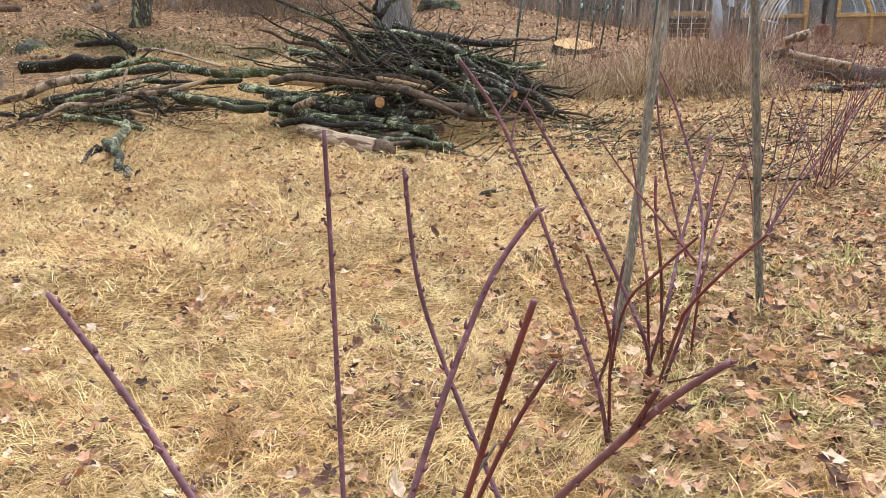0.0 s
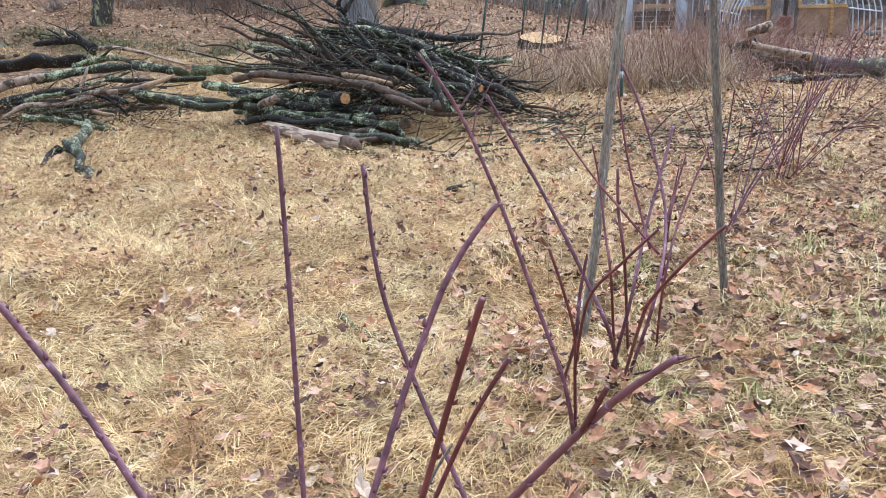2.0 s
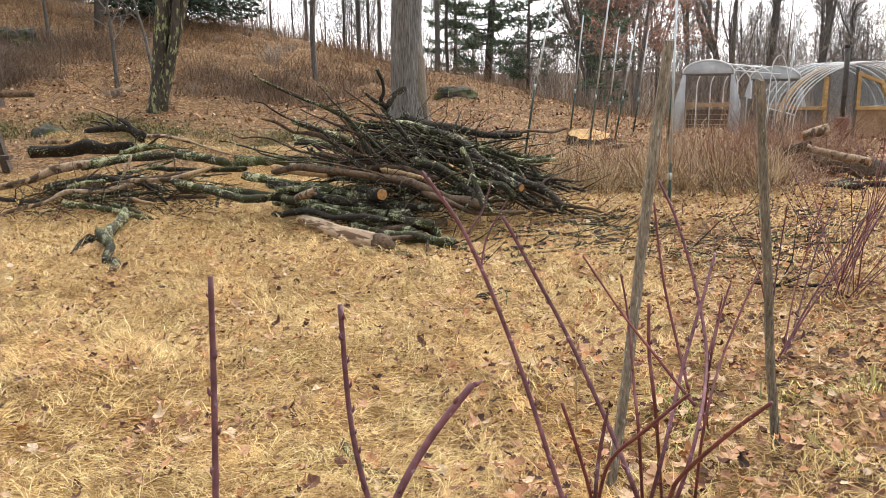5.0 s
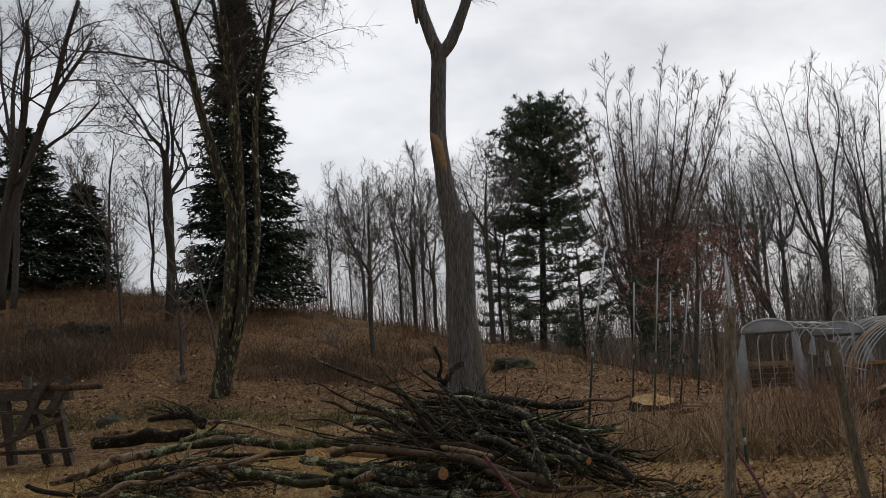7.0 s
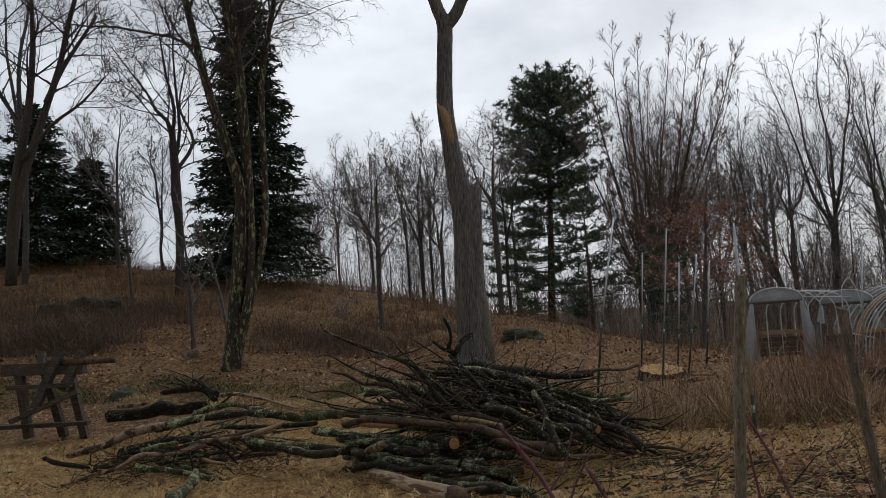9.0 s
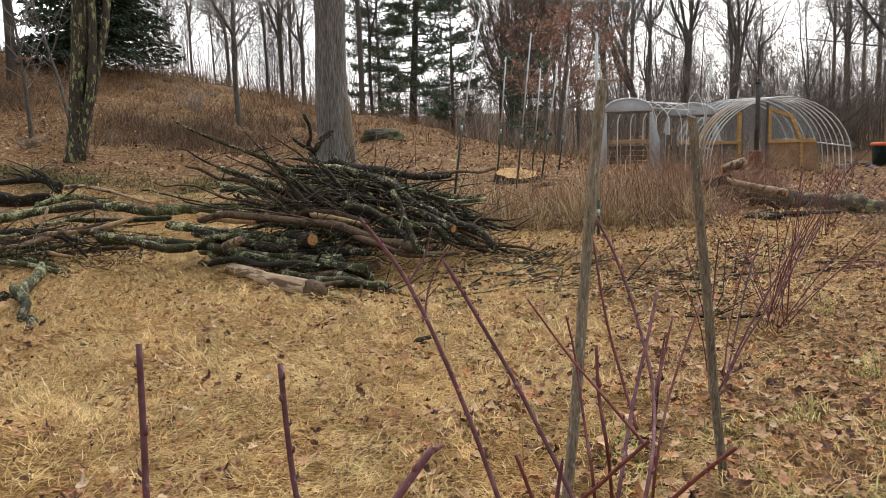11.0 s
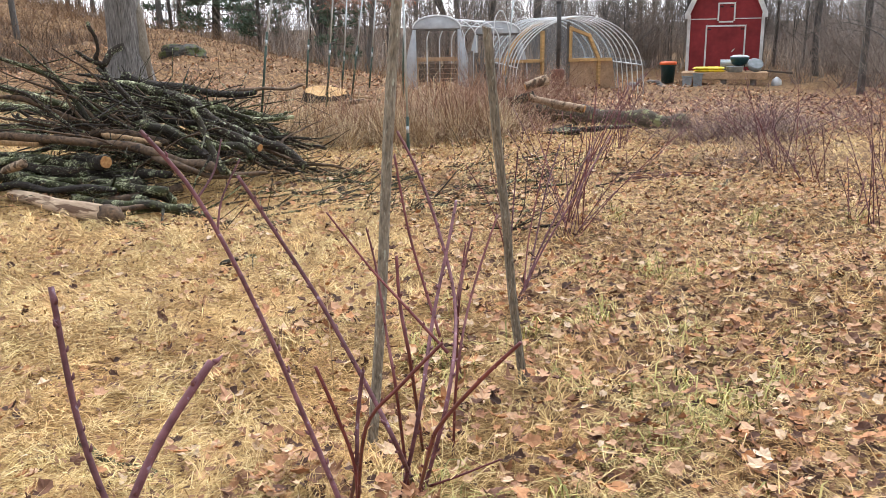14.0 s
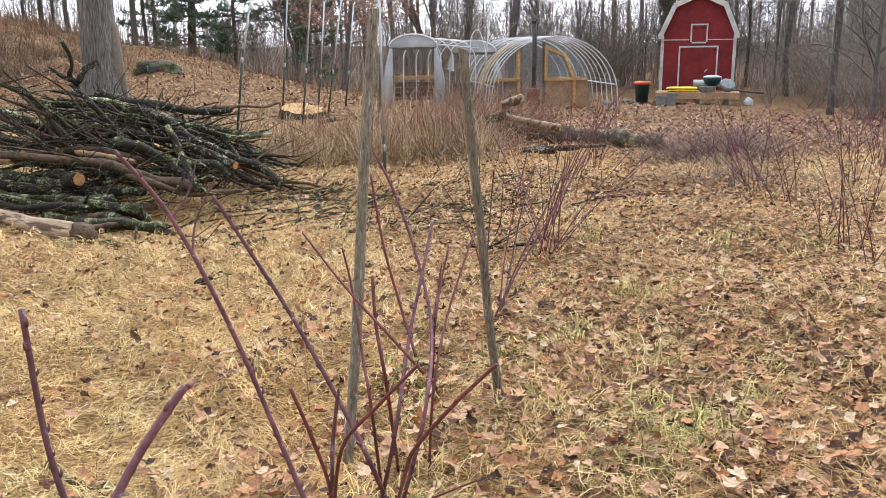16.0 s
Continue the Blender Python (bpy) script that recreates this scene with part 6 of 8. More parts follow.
def red_shed():
    ob = thing("shed", (19.2, 23.03, -0.22, 0, 0, -40.6), "red wooden gambrel-roofed shed with white trim", "shed")
    hw, eave, knee, kz, apex, deep = 1.15, 1.95, 0.80, 2.82, 3.18, 3.2
    wall = Build()
    face(wall, [(-hw, 0), (hw, 0), (hw, eave), (knee, kz), (0, apex), (-knee, kz), (-hw, eave)], 0.08)
    wall.box((-hw, 0.08, 0), (-hw + 0.08, deep, eave))
    wall.box((hw - 0.08, 0.08, 0), (hw, deep, eave))
    face(wall, [(-hw, 0), (hw, 0), (hw, eave), (knee, kz), (0, apex), (-knee, kz), (-hw, eave)], 0.08, Matrix.Translation((0, deep, 0)))
    part("wall", wall, M_RED, ob, "red painted board wall", smooth=False)
    for x in (-0.9, 0.0, 0.9):
        sk = Build()
        sk.box((x - 0.1, 0.1, -0.35), (x + 0.1, deep - 0.1, 0.0))
        part("skid", sk, M_OLDWOOD, ob, smooth=False)
    roof = Build()
    for s in (-1, 1):
        roof.beam((s * (hw + 0.14), deep / 2, eave - 0.10), (s * knee, deep / 2, kz + 0.05), deep + 0.3, 0.05, (0, 0, 1))
        roof.beam((s * (knee - 0.01), deep / 2, kz + 0.05), (0, deep / 2, apex + 0.06), deep + 0.3, 0.05, (0, 0, 1))
    part("roof", roof, M_ROOF, ob, "grey shingled gambrel roof", smooth=False)
    for s in (-1, 1):
        fas = Build()
        fas.beam((s * (hw + 0.07), -0.17, eave - 0.08), (s * (knee + 0.0), -0.17, kz + 0.02), 0.15, 0.06, (0, -1, 0))
        part("fascia", fas, M_WHITE, ob, "white painted rake board", smooth=False)
        fas = Build()
        fas.beam((s * (knee + 0.02), -0.172, kz + 0.02), (0, -0.172, apex + 0.03), 0.16, 0.06, (0, -1, 0))
        part("fascia", fas, M_WHITE, ob, "white painted rake board", smooth=False)
        cb = Build()
        cb.box((s * hw - 0.05, -0.03, 0), (s * hw + 0.05, 0.06, eave - 0.06))
        part("corner_board", cb, M_WHITE, ob, "white corner board", smooth=False)
        ret = Build()
        ret.box((s * (hw + 0.04) - 0.09, -0.2, eave - 0.17), (s * (hw + 0.04) + 0.09, 0.05, eave - 0.05))
        part("eave_return", ret, M_WHITE, ob, smooth=False)
    for x0, x1 in ((-hw + 0.05, -0.29), (0.29, hw - 0.05)):
        strip = Build()
        strip.box((x0, -0.022, 1.735), (x1, 0.0, 1.765))
        part("batten", strip, M_WHITE, ob, "thin worn white strip", smooth=False)
    for nm, x0, x1, z0, z1 in (("door", -0.56, 0.60, 0.05, 1.50), ("loft_door", -0.21, 0.24, 1.68, 2.21)):
        d = Build()
        d.box((x0, -0.03, z0), (x1, -0.002, z1))
        dob = part(nm, d, M_RED, ob, "red plank door framed in white", smooth=False)
        fr = Build()
        fr.box((x0 - 0.05, -0.05, z0), (x0, 0.0, z1 + 0.05))
        fr.box((x1, -0.05, z0), (x1 + 0.05, 0.0, z1 + 0.05))
        fr.box((x0, -0.05, z1), (x1, 0.0, z1 + 0.05))
        if nm == "loft_door":
            fr.box((x0, -0.05, z0 - 0.05), (x1, 0.0, z0))
        part("door_frame", fr, M_WHITE, dob, "white painted frame", smooth=False)
        hg = Build()
        hg.box((x0 + 0.02, -0.045, z1 - 0.10), (x0 + 0.12, -0.03, z1 - 0.06))
        part("hinge", hg, M_BLACK, dob, smooth=False)
        hg = Build()
        hg.box((x1 - 0.12, -0.045, z1 - 0.10), (x1 - 0.02, -0.03, z1 - 0.06))
        part("hinge", hg, M_BLACK, dob, smooth=False)
    latch = Build()
    latch.beam((0.24, -0.045, 0.70), (0.33, -0.045, 0.80), 0.03, 0.03)
    part("latch", latch, M_WHITE, ob, "pale wooden latch", smooth=False)
    return ob


red_shed()


def lathe(b, profile, seg=18, m=None, mat=0):
    v = [Vector((r * math.cos(6.283185 * j / seg), r * math.sin(6.283185 * j / seg), z)) for r, z in profile for j in range(seg)]
    if m is not None:
        v = [m @ p for p in v]
    n = len(profile)
    f = [(i * seg + j, i * seg + (j + 1) % seg, (i + 1) * seg + (j + 1) % seg, (i + 1) * seg + j) for i in range(n - 1) for j in range(seg)]
    f += [tuple(reversed(range(seg))), tuple((n - 1) * seg + j for j in range(seg))]
    b.add(v, f, mat)


def deck_and_clutter():
    c = (17.59, 21.02, -0.36)
    zg = ground_z(c[0], c[1]) + 0.13
    base = pose(c[0], c[1], zg, 0, 0, -40.6)
    deck = thing("deck_platform", (c[0], c[1], zg, 0, 0, -40.6), "low timber deck platform before the shed", "deck")
    for k in range(8):
        b = Build()
        b.box((-1.22, -0.55 + k * 0.14, 0.30), (1.22, -0.55 + k * 0.14 + 0.13, 0.335))
        part("deck_board", b, M_DECK, deck, smooth=False)
    rim = Build()
    rim.box((-1.22, -0.60, 0.14), (1.22, -0.555, 0.33))
    part("rim_joist", rim, M_DECK, deck, "pale orange timber edge", smooth=False)
    for x in (-1.1, 0.0, 0.85):
        b = Build()
        b.box((x - 0.08, -0.5, -0.2), (x + 0.08, -0.3, 0.14))
        part("block", b, M_GREYWOOD, deck, smooth=False)
        b = Build()
        b.box((x - 0.08, 0.25, -0.2), (x + 0.08, 0.45, 0.30))
        part("block", b, M_GREYWOOD, deck, smooth=False)
    top = 0.337

    def on(x, y, z=top, rx=0, ry=0, rz=0):
        q = base @ pose(x, y, z, rx, ry, rz)
        return q

    # sacks lying flat, one on the other
    for z, dx, lab in ((top, 0.0, "yellow plastic sack lying on the deck"), (top + 0.075, -0.03, "yellow plastic sack on another sack")):
        b = Build()
        g = random.Random(3)
        nx, ny = 14, 6
        vs = []
        for s in (1, -1):
            for i in range(nx + 1):
                for j in range(ny + 1):
                    u, w = i / nx * 2 - 1, j / ny * 2 - 1
                    hgt = 0.038 * (max(0, 1 - u ** 6) * max(0, 1 - w ** 4)) ** 0.5 + 0.003
                    vs.append((u * 0.46, w * 0.2, 0.04 + s * hgt * (1 + g.uniform(-0.15, 0.15))))
        fs = []
        for s in (0, 1):
            o = s * (nx + 1) * (ny + 1)
            for i in range(nx):
                for j in range(ny):
                    q = (o + i * (ny + 1) + j, o + (i + 1) * (ny + 1) + j, o + (i + 1) * (ny + 1) + j + 1, o + i * (ny + 1) + j + 1)
                    fs.append(q if s == 0 else q[::-1])
        b.add(vs, fs)
        ob = solid("soil_sack", b, M_YELLOW, lab, "sack", "sacks on the deck")
        ob.matrix_basis = on(-0.42 + dx, -0.28, z)
    tub = Build()
    lathe(tub, [(0.20, 0.0), (0.25, 0.16), (0.26, 0.17)])
    ob = solid("wash_tub", tub, M_GREYPL, "grey tub standing on the deck", "tub", "tubs")
    ob.matrix_basis = on(0.30, -0.30)
    tub = Build()
    lathe(tub, [(0.20, 0.0), (0.22, 0.16), (0.20, 0.165)])
    ob = solid("wash_tub", tub, M_GREYPL, "grey tub tipped on its side on the deck", "tub", "tubs")
    ob.matrix_basis = on(0.85, -0.2, top + 0.13, 40, 0, 20)
    kettle = thing("kettle_barbecue", (0, 0, 0), "dark green round barbecue with a pale lid", "barbecue")
    kettle.matrix_basis = on(0.42, -0.02)
    b = Build()
    lathe(b, [(0.10, 0.16), (0.21, 0.22), (0.27, 0.36), (0.275, 0.43)])
    part("bowl", b, M_BINGREEN, kettle)
    b = Build()
    lathe(b, [(0.275, 0.43), (0.27, 0.445), (0.2, 0.475), (0.06, 0.49), (0.01, 0.495)])
    part("lid", b, M_PVC, kettle, "pale grey lid")
    for k in range(3):
        b = Build()
        a = 2.094 * k + 0.4
        b.tube([(0.12 * math.cos(a), 0.12 * math.sin(a), 0.30), (0.22 * math.cos(a), 0.22 * math.sin(a), 0.0)], [0.012, 0.012], 6)
        part("leg", b, M_BLACK, kettle)
    b = Build()
    b.tube([(-0.55, 0, 0.0), (0.55, 0, 0.0)], [0.11, 0.11], 18)
    ob = solid("metal_duct", b, M_PIPE, "galvanised round duct lying across the deck", "duct")
    ob.matrix_basis = on(0.42, 0.36, top + 0.23)
    for x in (-0.4, 0.4):
        b = Build()
        b.box((-0.05, -0.12, 0), (0.05, 0.12, 0.122))
        ob = solid("wood_block", b, M_GREYWOOD, "wooden block under the duct", "block", "blocks", smooth=False)
        ob.matrix_basis = on(0.42 + x, 0.36)
    b = Build()
    b.beam((-0.5, 0, 0), (0.7, 0, 0.02), 0.12, 0.05)
    ob = solid("plank", b, M_OLDWOOD, "dark plank lying beside the duct", "plank", smooth=False)
    ob.matrix_basis = on(1.25, 0.42, top - 0.02, 0, 6, 0)
    b = Build()
    g = random.Random(2)
    lathe(b, [(0.11, 0.0), (0.15, 0.08), (0.13, 0.2), (0.06, 0.27), (0.03, 0.30)], 12)
    b.v = [(x * (1 + g.uniform(-0.12, 0.12)), y * (1 + g.uniform(-0.12, 0.12)), z) for x, y, z in b.v]
    ob = solid("white_sack", b, M_PVC, "crumpled white sack beside the deck", "sack")
    ob.matrix_basis = pose(*(base @ Vector((1.5, -0.05, -0.12))))
    # bins
    p = (16.53, 22.36, -0.37)
    binob = thing("dustbin", (p[0], p[1], ground_z(p[0], p[1])), "dark green dustbin with an orange lid", "bin")
    b = Build()
    lathe(b, [(0.19, 0.0), (0.23, 0.50), (0.24, 0.52), (0.245, 0.55)])
    part("bin_body", b, M_BINGREEN, binob)
    b = Build()
    lathe(b, [(0.265, 0.55), (0.265, 0.60), (0.24, 0.635), (0.05, 0.65)])
    part("lid", b, M_ORANGE, binob, "bright orange lid")
    for px_, lab in (((16.39, 21.21, -0.42), "grey plastic crate bucket with a rim"), ((16.69, 21.10, -0.43), "grey plastic bucket with a rim")):
        o2 = thing("grey_bucket", (px_[0], px_[1], ground_z(px_[0], px_[1]), 0, 0, -38), lab, "bucket", "grey buckets")
        b = Build()
        q = [(-0.14, -0.12), (0.14, -0.12), (0.14, 0.12), (-0.14, 0.12)]
        vs = [(x * s, y * s, z) for z, s in ((0, 0.85), (0.40, 1.0), (0.40, 0.93), (0.03, 0.80)) for x, y in q]
        b.add(vs, [(3, 2, 1, 0)] + [(i * 4 + j, i * 4 + (j + 1) % 4, (i + 1) * 4 + (j + 1) % 4, (i + 1) * 4 + j) for i in range(3) for j in range(4)] + [(12, 13, 14, 15)])
        part("bucket_body", b, M_GREYPL, o2, smooth=False)
        b = Build()
        for i in range(4):
            (x0, y0), (x1, y1) = q[i], q[(i + 1) % 4]
            b.beam((x0 * 1.05, y0 * 1.05, 0.395), (x1 * 1.05, y1 * 1.05, 0.395), 0.025, 0.03)
        part("rim", b, M_GREYPL, o2, smooth=False)
    g = random.Random(6)
    for k in range(10):
        p = (15.54, 21.59, -0.34)
        x, y = p[0] + g.uniform(-0.9, 0.7), p[1] + g.uniform(-0.5, 0.5)
        b = Build()
        r = g.uniform(0.07, 0.16)
        lathe(b, [(r * 0.6, -0.05), (r, r * 0.25), (r * 0.8, r * 0.6), (r * 0.3, r * 0.8)], 9)
        b.v = [(vx * g.uniform(0.8, 1.3), vy * g.uniform(0.8, 1.2), vz) for vx, vy, vz in b.v]
        ob = solid("field_stone", b, M_ROCK, "rough grey stone on the leaves", "stone", "stones", smooth=False)
        ob.location = (x, y, ground_z(x, y))


deck_and_clutter()


# ---- hoop greenhouses ----
def arc(w, wall, rise, n=14):
    """Half-profile of a hoop: straight legs and a round top, as x-z points."""
    pts = [(-w / 2, 0), (-w / 2 * 0.99, wall * 0.6)]
    for i in range(n + 1):
        a = math.pi * (1 - i / n)
        pts.append((w / 2 * 0.98 * math.cos(a), wall + rise * math.sin(a)))
    return pts + [(w / 2 * 0.99, wall * 0.6), (w / 2, 0)]


def small_greenhouse():
    a, c = Vector((7.84, 19.92, -0.14)), Vector((10.06, 21.13, -0.03))
    a.z, c.z = ground_z(a.x, a.y) - 0.23, ground_z(c.x, c.y) - 0.23
    ob = thing("small_greenhouse", (a.x, a.y, a.z), "small hoop greenhouse of white film on a grey timber frame", "greenhouse")
    turn = -22
    ends = [(Vector((0, 0, 0)), 1.12, 1.54, 0.30), (c - a, 1.16, 1.50, 0.30)]
    for k, (o, w, wall, rise) in enumerate(ends):
        m = Matrix.Translation(o) @ pose(0, 0, 0, 0, 0, turn)
        for s in (-1, 1):
            b = Build()
            b.beam(m @ Vector((s * w / 2, 0, 0)), m @ Vector((s * w / 2, 0, wall)), 0.09, 0.09, (0, 1, 0))
            part("post", b, M_GREYWOOD, ob, smooth=False)
            b = Build()
            q = [(s * (w / 2 - 0.05), 0.0), (s * (w / 2 + 0.26), 0.0), (s * (w / 2 + 0.22), wall * 0.5), (s * (w / 2 + 0.03), wall), (s * (w / 2 - 0.05), wall)]
            face(b, q if s > 0 else q[::-1], 0.012, m @ Matrix.Translation((0, -0.06, 0)))
            part("side_film", b, M_FILM, ob, "cloudy white film flap")
        b = Build()
        b.beam(m @ Vector((-w / 2, -0.01, wall)), m @ Vector((w / 2, -0.01, wall)), 0.06, 0.07)
        part("lintel", b, M_GREYWOOD, ob, smooth=False)
        b = Build()
        n = 12
        pts = [(-w / 2 - 0.02, wall + 0.02)] + [((w / 2 + 0.03) * math.cos(math.pi * (1 - i / n)), wall + 0.04 + rise * math.sin(math.pi * (1 - i / n))) for i in range(n + 1)] + [(w / 2 + 0.02, wall + 0.02)]
        face(b, pts, 0.01, m @ Matrix.Translation((0, -0.05, 0)))
        part("arch_film", b, M_FILM, ob, "white film arch over the doorway")
        b = Build()
        b.tube([m @ Vector((x, -0.07, z)) for x, z in pts[1:-1]], [0.016] * (n + 1), 6)
        part("arch_hoop", b, M_PVC, ob)
        b = Build()
        b.beam(m @ Vector((-w / 2, 1.3, 0.78)), m @ Vector((w / 2, 1.3, 0.78)), 0.05, 0.10)
        b.beam(m @ Vector((-w / 2, 1.3, 0.0)), m @ Vector((-w / 2, 1.3, 0.85)), 0.05, 0.08)
        b.beam(m @ Vector((w / 2, 1.3, 0.0)), m @ Vector((w / 2, 1.3, 0.85)), 0.05, 0.08)
        part("rail", b, M_DECK, ob, "pale timber rail inside", smooth=False)
        for r in range(5):
            b = Build()
            b.beam(m @ Vector((-w / 2 - 0.1, 1.35, 0.08 + r * 0.13)), m @ Vector((w / 2 + 0.1, 1.35, 0.08 + r * 0.13)), 0.03, 0.115)
            part("board", b, M_OLDWOOD, ob, smooth=False)
    for k, (x, h) in enumerate(((0.80, 1.02), (0.94, 0.98), (1.08, 1.05), (1.24, 0.72))):
        b = Build()
        m = pose(0, 0, 0, 0, 0, turn)
        b.beam(m @ Vector((x, -0.35 + 0.05 * k, -0.05)), m @ Vector((x + 0.02, -0.35 + 0.05 * k, h)), 0.11, 0.025, (0, 1, 0))
        part("picket", b, M_GREYWOOD, ob, "weathered grey board standing on end", smooth=False)
    # hoops in a row from one end to the other and on behind
    prof = arc(1.30, 1.28, 0.54)
    for k in range(6):
        o = (c - a) * (k / 5.0)
        m = Matrix.Translation(o) @ pose(0, 0, 0, 0, 0, turn) @ Matrix.Translation((0.05, 0.35 + 0.1 * k, 0))
        b = Build()
        b.tube([m @ Vector((x, 0, z)) for x, z in prof], [0.014] * len(prof), 6)
        part("hoop", b, M_PVC, ob, "white pipe hoop")
    for x, z in ((0.0, 1.82), (0.45, 1.64)):
        b = Build()
        m0 = pose(0, 0, 0, 0, 0, turn)
        b.tube([m0 @ Vector((x, 0.1, z)), (c - a) + m0 @ Vector((x, 0.4, z - 0.03))], [0.014, 0.014], 6)
        part("purlin", b, M_PVC, ob)
    roof = Build()
    m0 = pose(0, 0, 0, 0, 0, turn)
    vs, n = [], 8
    for o, q in ((Vector((0, 0, 0)), 0.1), (c - a, 1.4)):
        for i in range(n + 1):
            an = math.pi * (0.15 + 0.55 * i / n)
            vs.append(o * 0.55 * (1 if q < 1 else 1.6) + m0 @ Vector((-0.64 * math.cos(an) * -1, q + 0.9, 1.29 + 0.55 * math.sin(an))))
    roof.add(vs, [(i, i + 1, n + 2 + i, n + 1 + i) for i in range(n)])
    part("roof_film", roof, M_CLEAR, ob, "film over the back hoops")
    return ob


small_greenhouse()


def big_greenhouse():
    a = Vector((10.78, 18.38, 0))
    a.z = ground_z(a.x, a.y) - 0.05
    ob = thing("hoop_greenhouse", (a.x, a.y, a.z), "round hoop greenhouse with bare ribs and yellow end wall", "greenhouse")
    turn = -16
    W, wall, rise = 3.25, 0.45, 1.45
    prof = arc(W, wall, rise, 20)
    m0 = pose(0, 0, 0, 0, 0, turn) @ Matrix.Translation((0.19, 0, 0))
    for k in range(6):
        m = m0 @ Matrix.Translation((0, k * 0.42, 0))
        b = Build()
        b.tube([m @ Vector((x, 0, z)) for x, z in prof], [0.014] * len(prof), 7)
        part("rib", b, M_PVC, ob, "white pipe rib")
    for x, z in ((0.0, wall + rise - 0.03), (W / 2 * 0.97, 0.72), (-W / 2 * 0.97, 0.72)):
        b = Build()
        b.tube([m0 @ Vector((x * 0.98, -0.02, z)), m0 @ Vector((x * 0.98, 5.4, z))], [0.018, 0.018], 6)
        part("purlin", b, M_PVC, ob)
    # end wall, set back behind the bare ribs
    e = m0 @ Matrix.Translation((0.06, 2.35, 0))
    b = Build()
    face(b, [(x * 0.985, z * 0.985) for x, z in prof], 0.01, e)
    part("end_film", b, M_CLEAR, ob, "cloudy film end wall")
    tim = [((-0.50, 0.05), (-0.50, 1.56)), ((0.26, 0.78), (0.26, 1.66)), ((0.26, 1.62), (0.76, 1.42)), ((0.76, 1.46), (1.06, 0.78)), ((0.22, 0.78), (1.42, 0.78)), ((1.06, 0.0), (1.06, 0.78)), ((-1.45, 0.78), (-0.50, 0.78))]
    edge = [p for p in prof if p[0] < -0.35 and p[1] > 0.4]
    tim += [((a0 * 0.97, b0 * 0.98), (a1 * 0.97, b1 * 0.98)) for (a0, b0), (a1, b1) in zip(edge, edge[1:])]
    for (x0, z0), (x1, z1) in tim:
        b = Build()
        b.beam(e @ Vector((x0, -0.05, z0)), e @ Vector((x1, -0.05, z1)), 0.08, 0.10, (0, 1, 0))
        part("timber", b, M_LUMBER, ob, "yellow new lumber", smooth=False)
    b = Build()
    face(b, [(0.28, 0.02), (1.55, 0.02), (1.46, 0.74), (0.28, 0.74)], 0.02, e @ Matrix.Translation((0, -0.03, 0)))
    part("panel", b, M_DECK, ob, "tan board panel below the window", smooth=False)
    for k in range(4):
        b = Build()
        b.box((-1.5, -0.045, 0.03 + 0.18 * k), (-0.56, -0.02, 0.2 + 0.18 * k))
        b.v = [tuple(e @ Vector(p)) for p in b.v]
        part("board", b, M_GREYWOOD, ob, smooth=False)
    for x in (-0.43, 0.21):
        b = Build()
        b.beam(e @ Vector((x, -0.04, 0.0)), e @ Vector((x, -0.04, 1.78)), 0.05, 0.07, (0, 1, 0))
        part("door_post", b, M_GREYWOOD, ob, smooth=False)
    b = Build()
    face(b, [(0.30, 0.82), (1.0, 0.82), (0.74, 1.40), (0.30, 1.56)], 0.012, e @ Matrix.Translation((0, -0.07, 0)))
    part("window_pane", b, M_CLEAR, ob, "cloudy window pane", smooth=False)
    cov = Build()
    vs, n = [], len(prof)
    for y in (2.36, 3.4, 4.4, 5.4):
        vs += [m0 @ Vector((x * 1.01, y, z * 1.01)) for x, z in prof]
    cov.add(vs, [(k * n + i, k * n + i + 1, (k + 1) * n + i + 1, (k + 1) * n + i) for k in range(3) for i in range(n - 1)])
    part("cover_film", cov, M_HAZY, ob, "taut clear film cover")
    for k in range(4):
        m = m0 @ Matrix.Translation((0, 2.6 + k * 0.9, 0))
        b = Build()
        b.tube([m @ Vector((x, 0, z)) for x, z in prof], [0.018] * len(prof), 6)
        part("rib", b, M_PVC, ob, "white pipe rib")
    bb = Build()
    bb.beam(m0 @ Vector((W / 2, -0.05, 0.75)), m0 @ Vector((W / 2, 2.4, 0.75)), 0.03, 0.12)
    part("hip_board", bb, M_GREYWOOD, ob, smooth=False)
    return ob


big_greenhouse()

# stove with its pipe before the greenhouse
p = (10.13, 17.94, 0.02)
stove = thing("barrel_stove", (p[0], p[1], ground_z(p[0], p[1])), "rusty barrel stove with a tall black pipe", "stove")
b = Build()
lathe(b, [(0.15, 0.0), (0.16, 0.02), (0.16, 0.28), (0.165, 0.3), (0.16, 0.32), (0.16, 0.62), (0.1, 0.66)])
part("barrel", b, surface("rusty_red_steel", (0.09, 0.035, 0.025), (0.19, 0.08, 0.05), fine=14, vary=0), stove, "rust-red barrel")
b = Build()
b.tube([(0.0, 0, 0.6), (0.02, 0, 1.6), (0.0, 0, 2.15)], [0.055, 0.055, 0.055], 12)
part("stove_pipe", b, M_FLUE, stove, "black stove pipe")
b = Build()
lathe(b, [(0.056, 2.14), (0.062, 2.15), (0.062, 2.20), (0.05, 2.205)], 12)
part("pipe_cap", b, M_FLUE, stove)


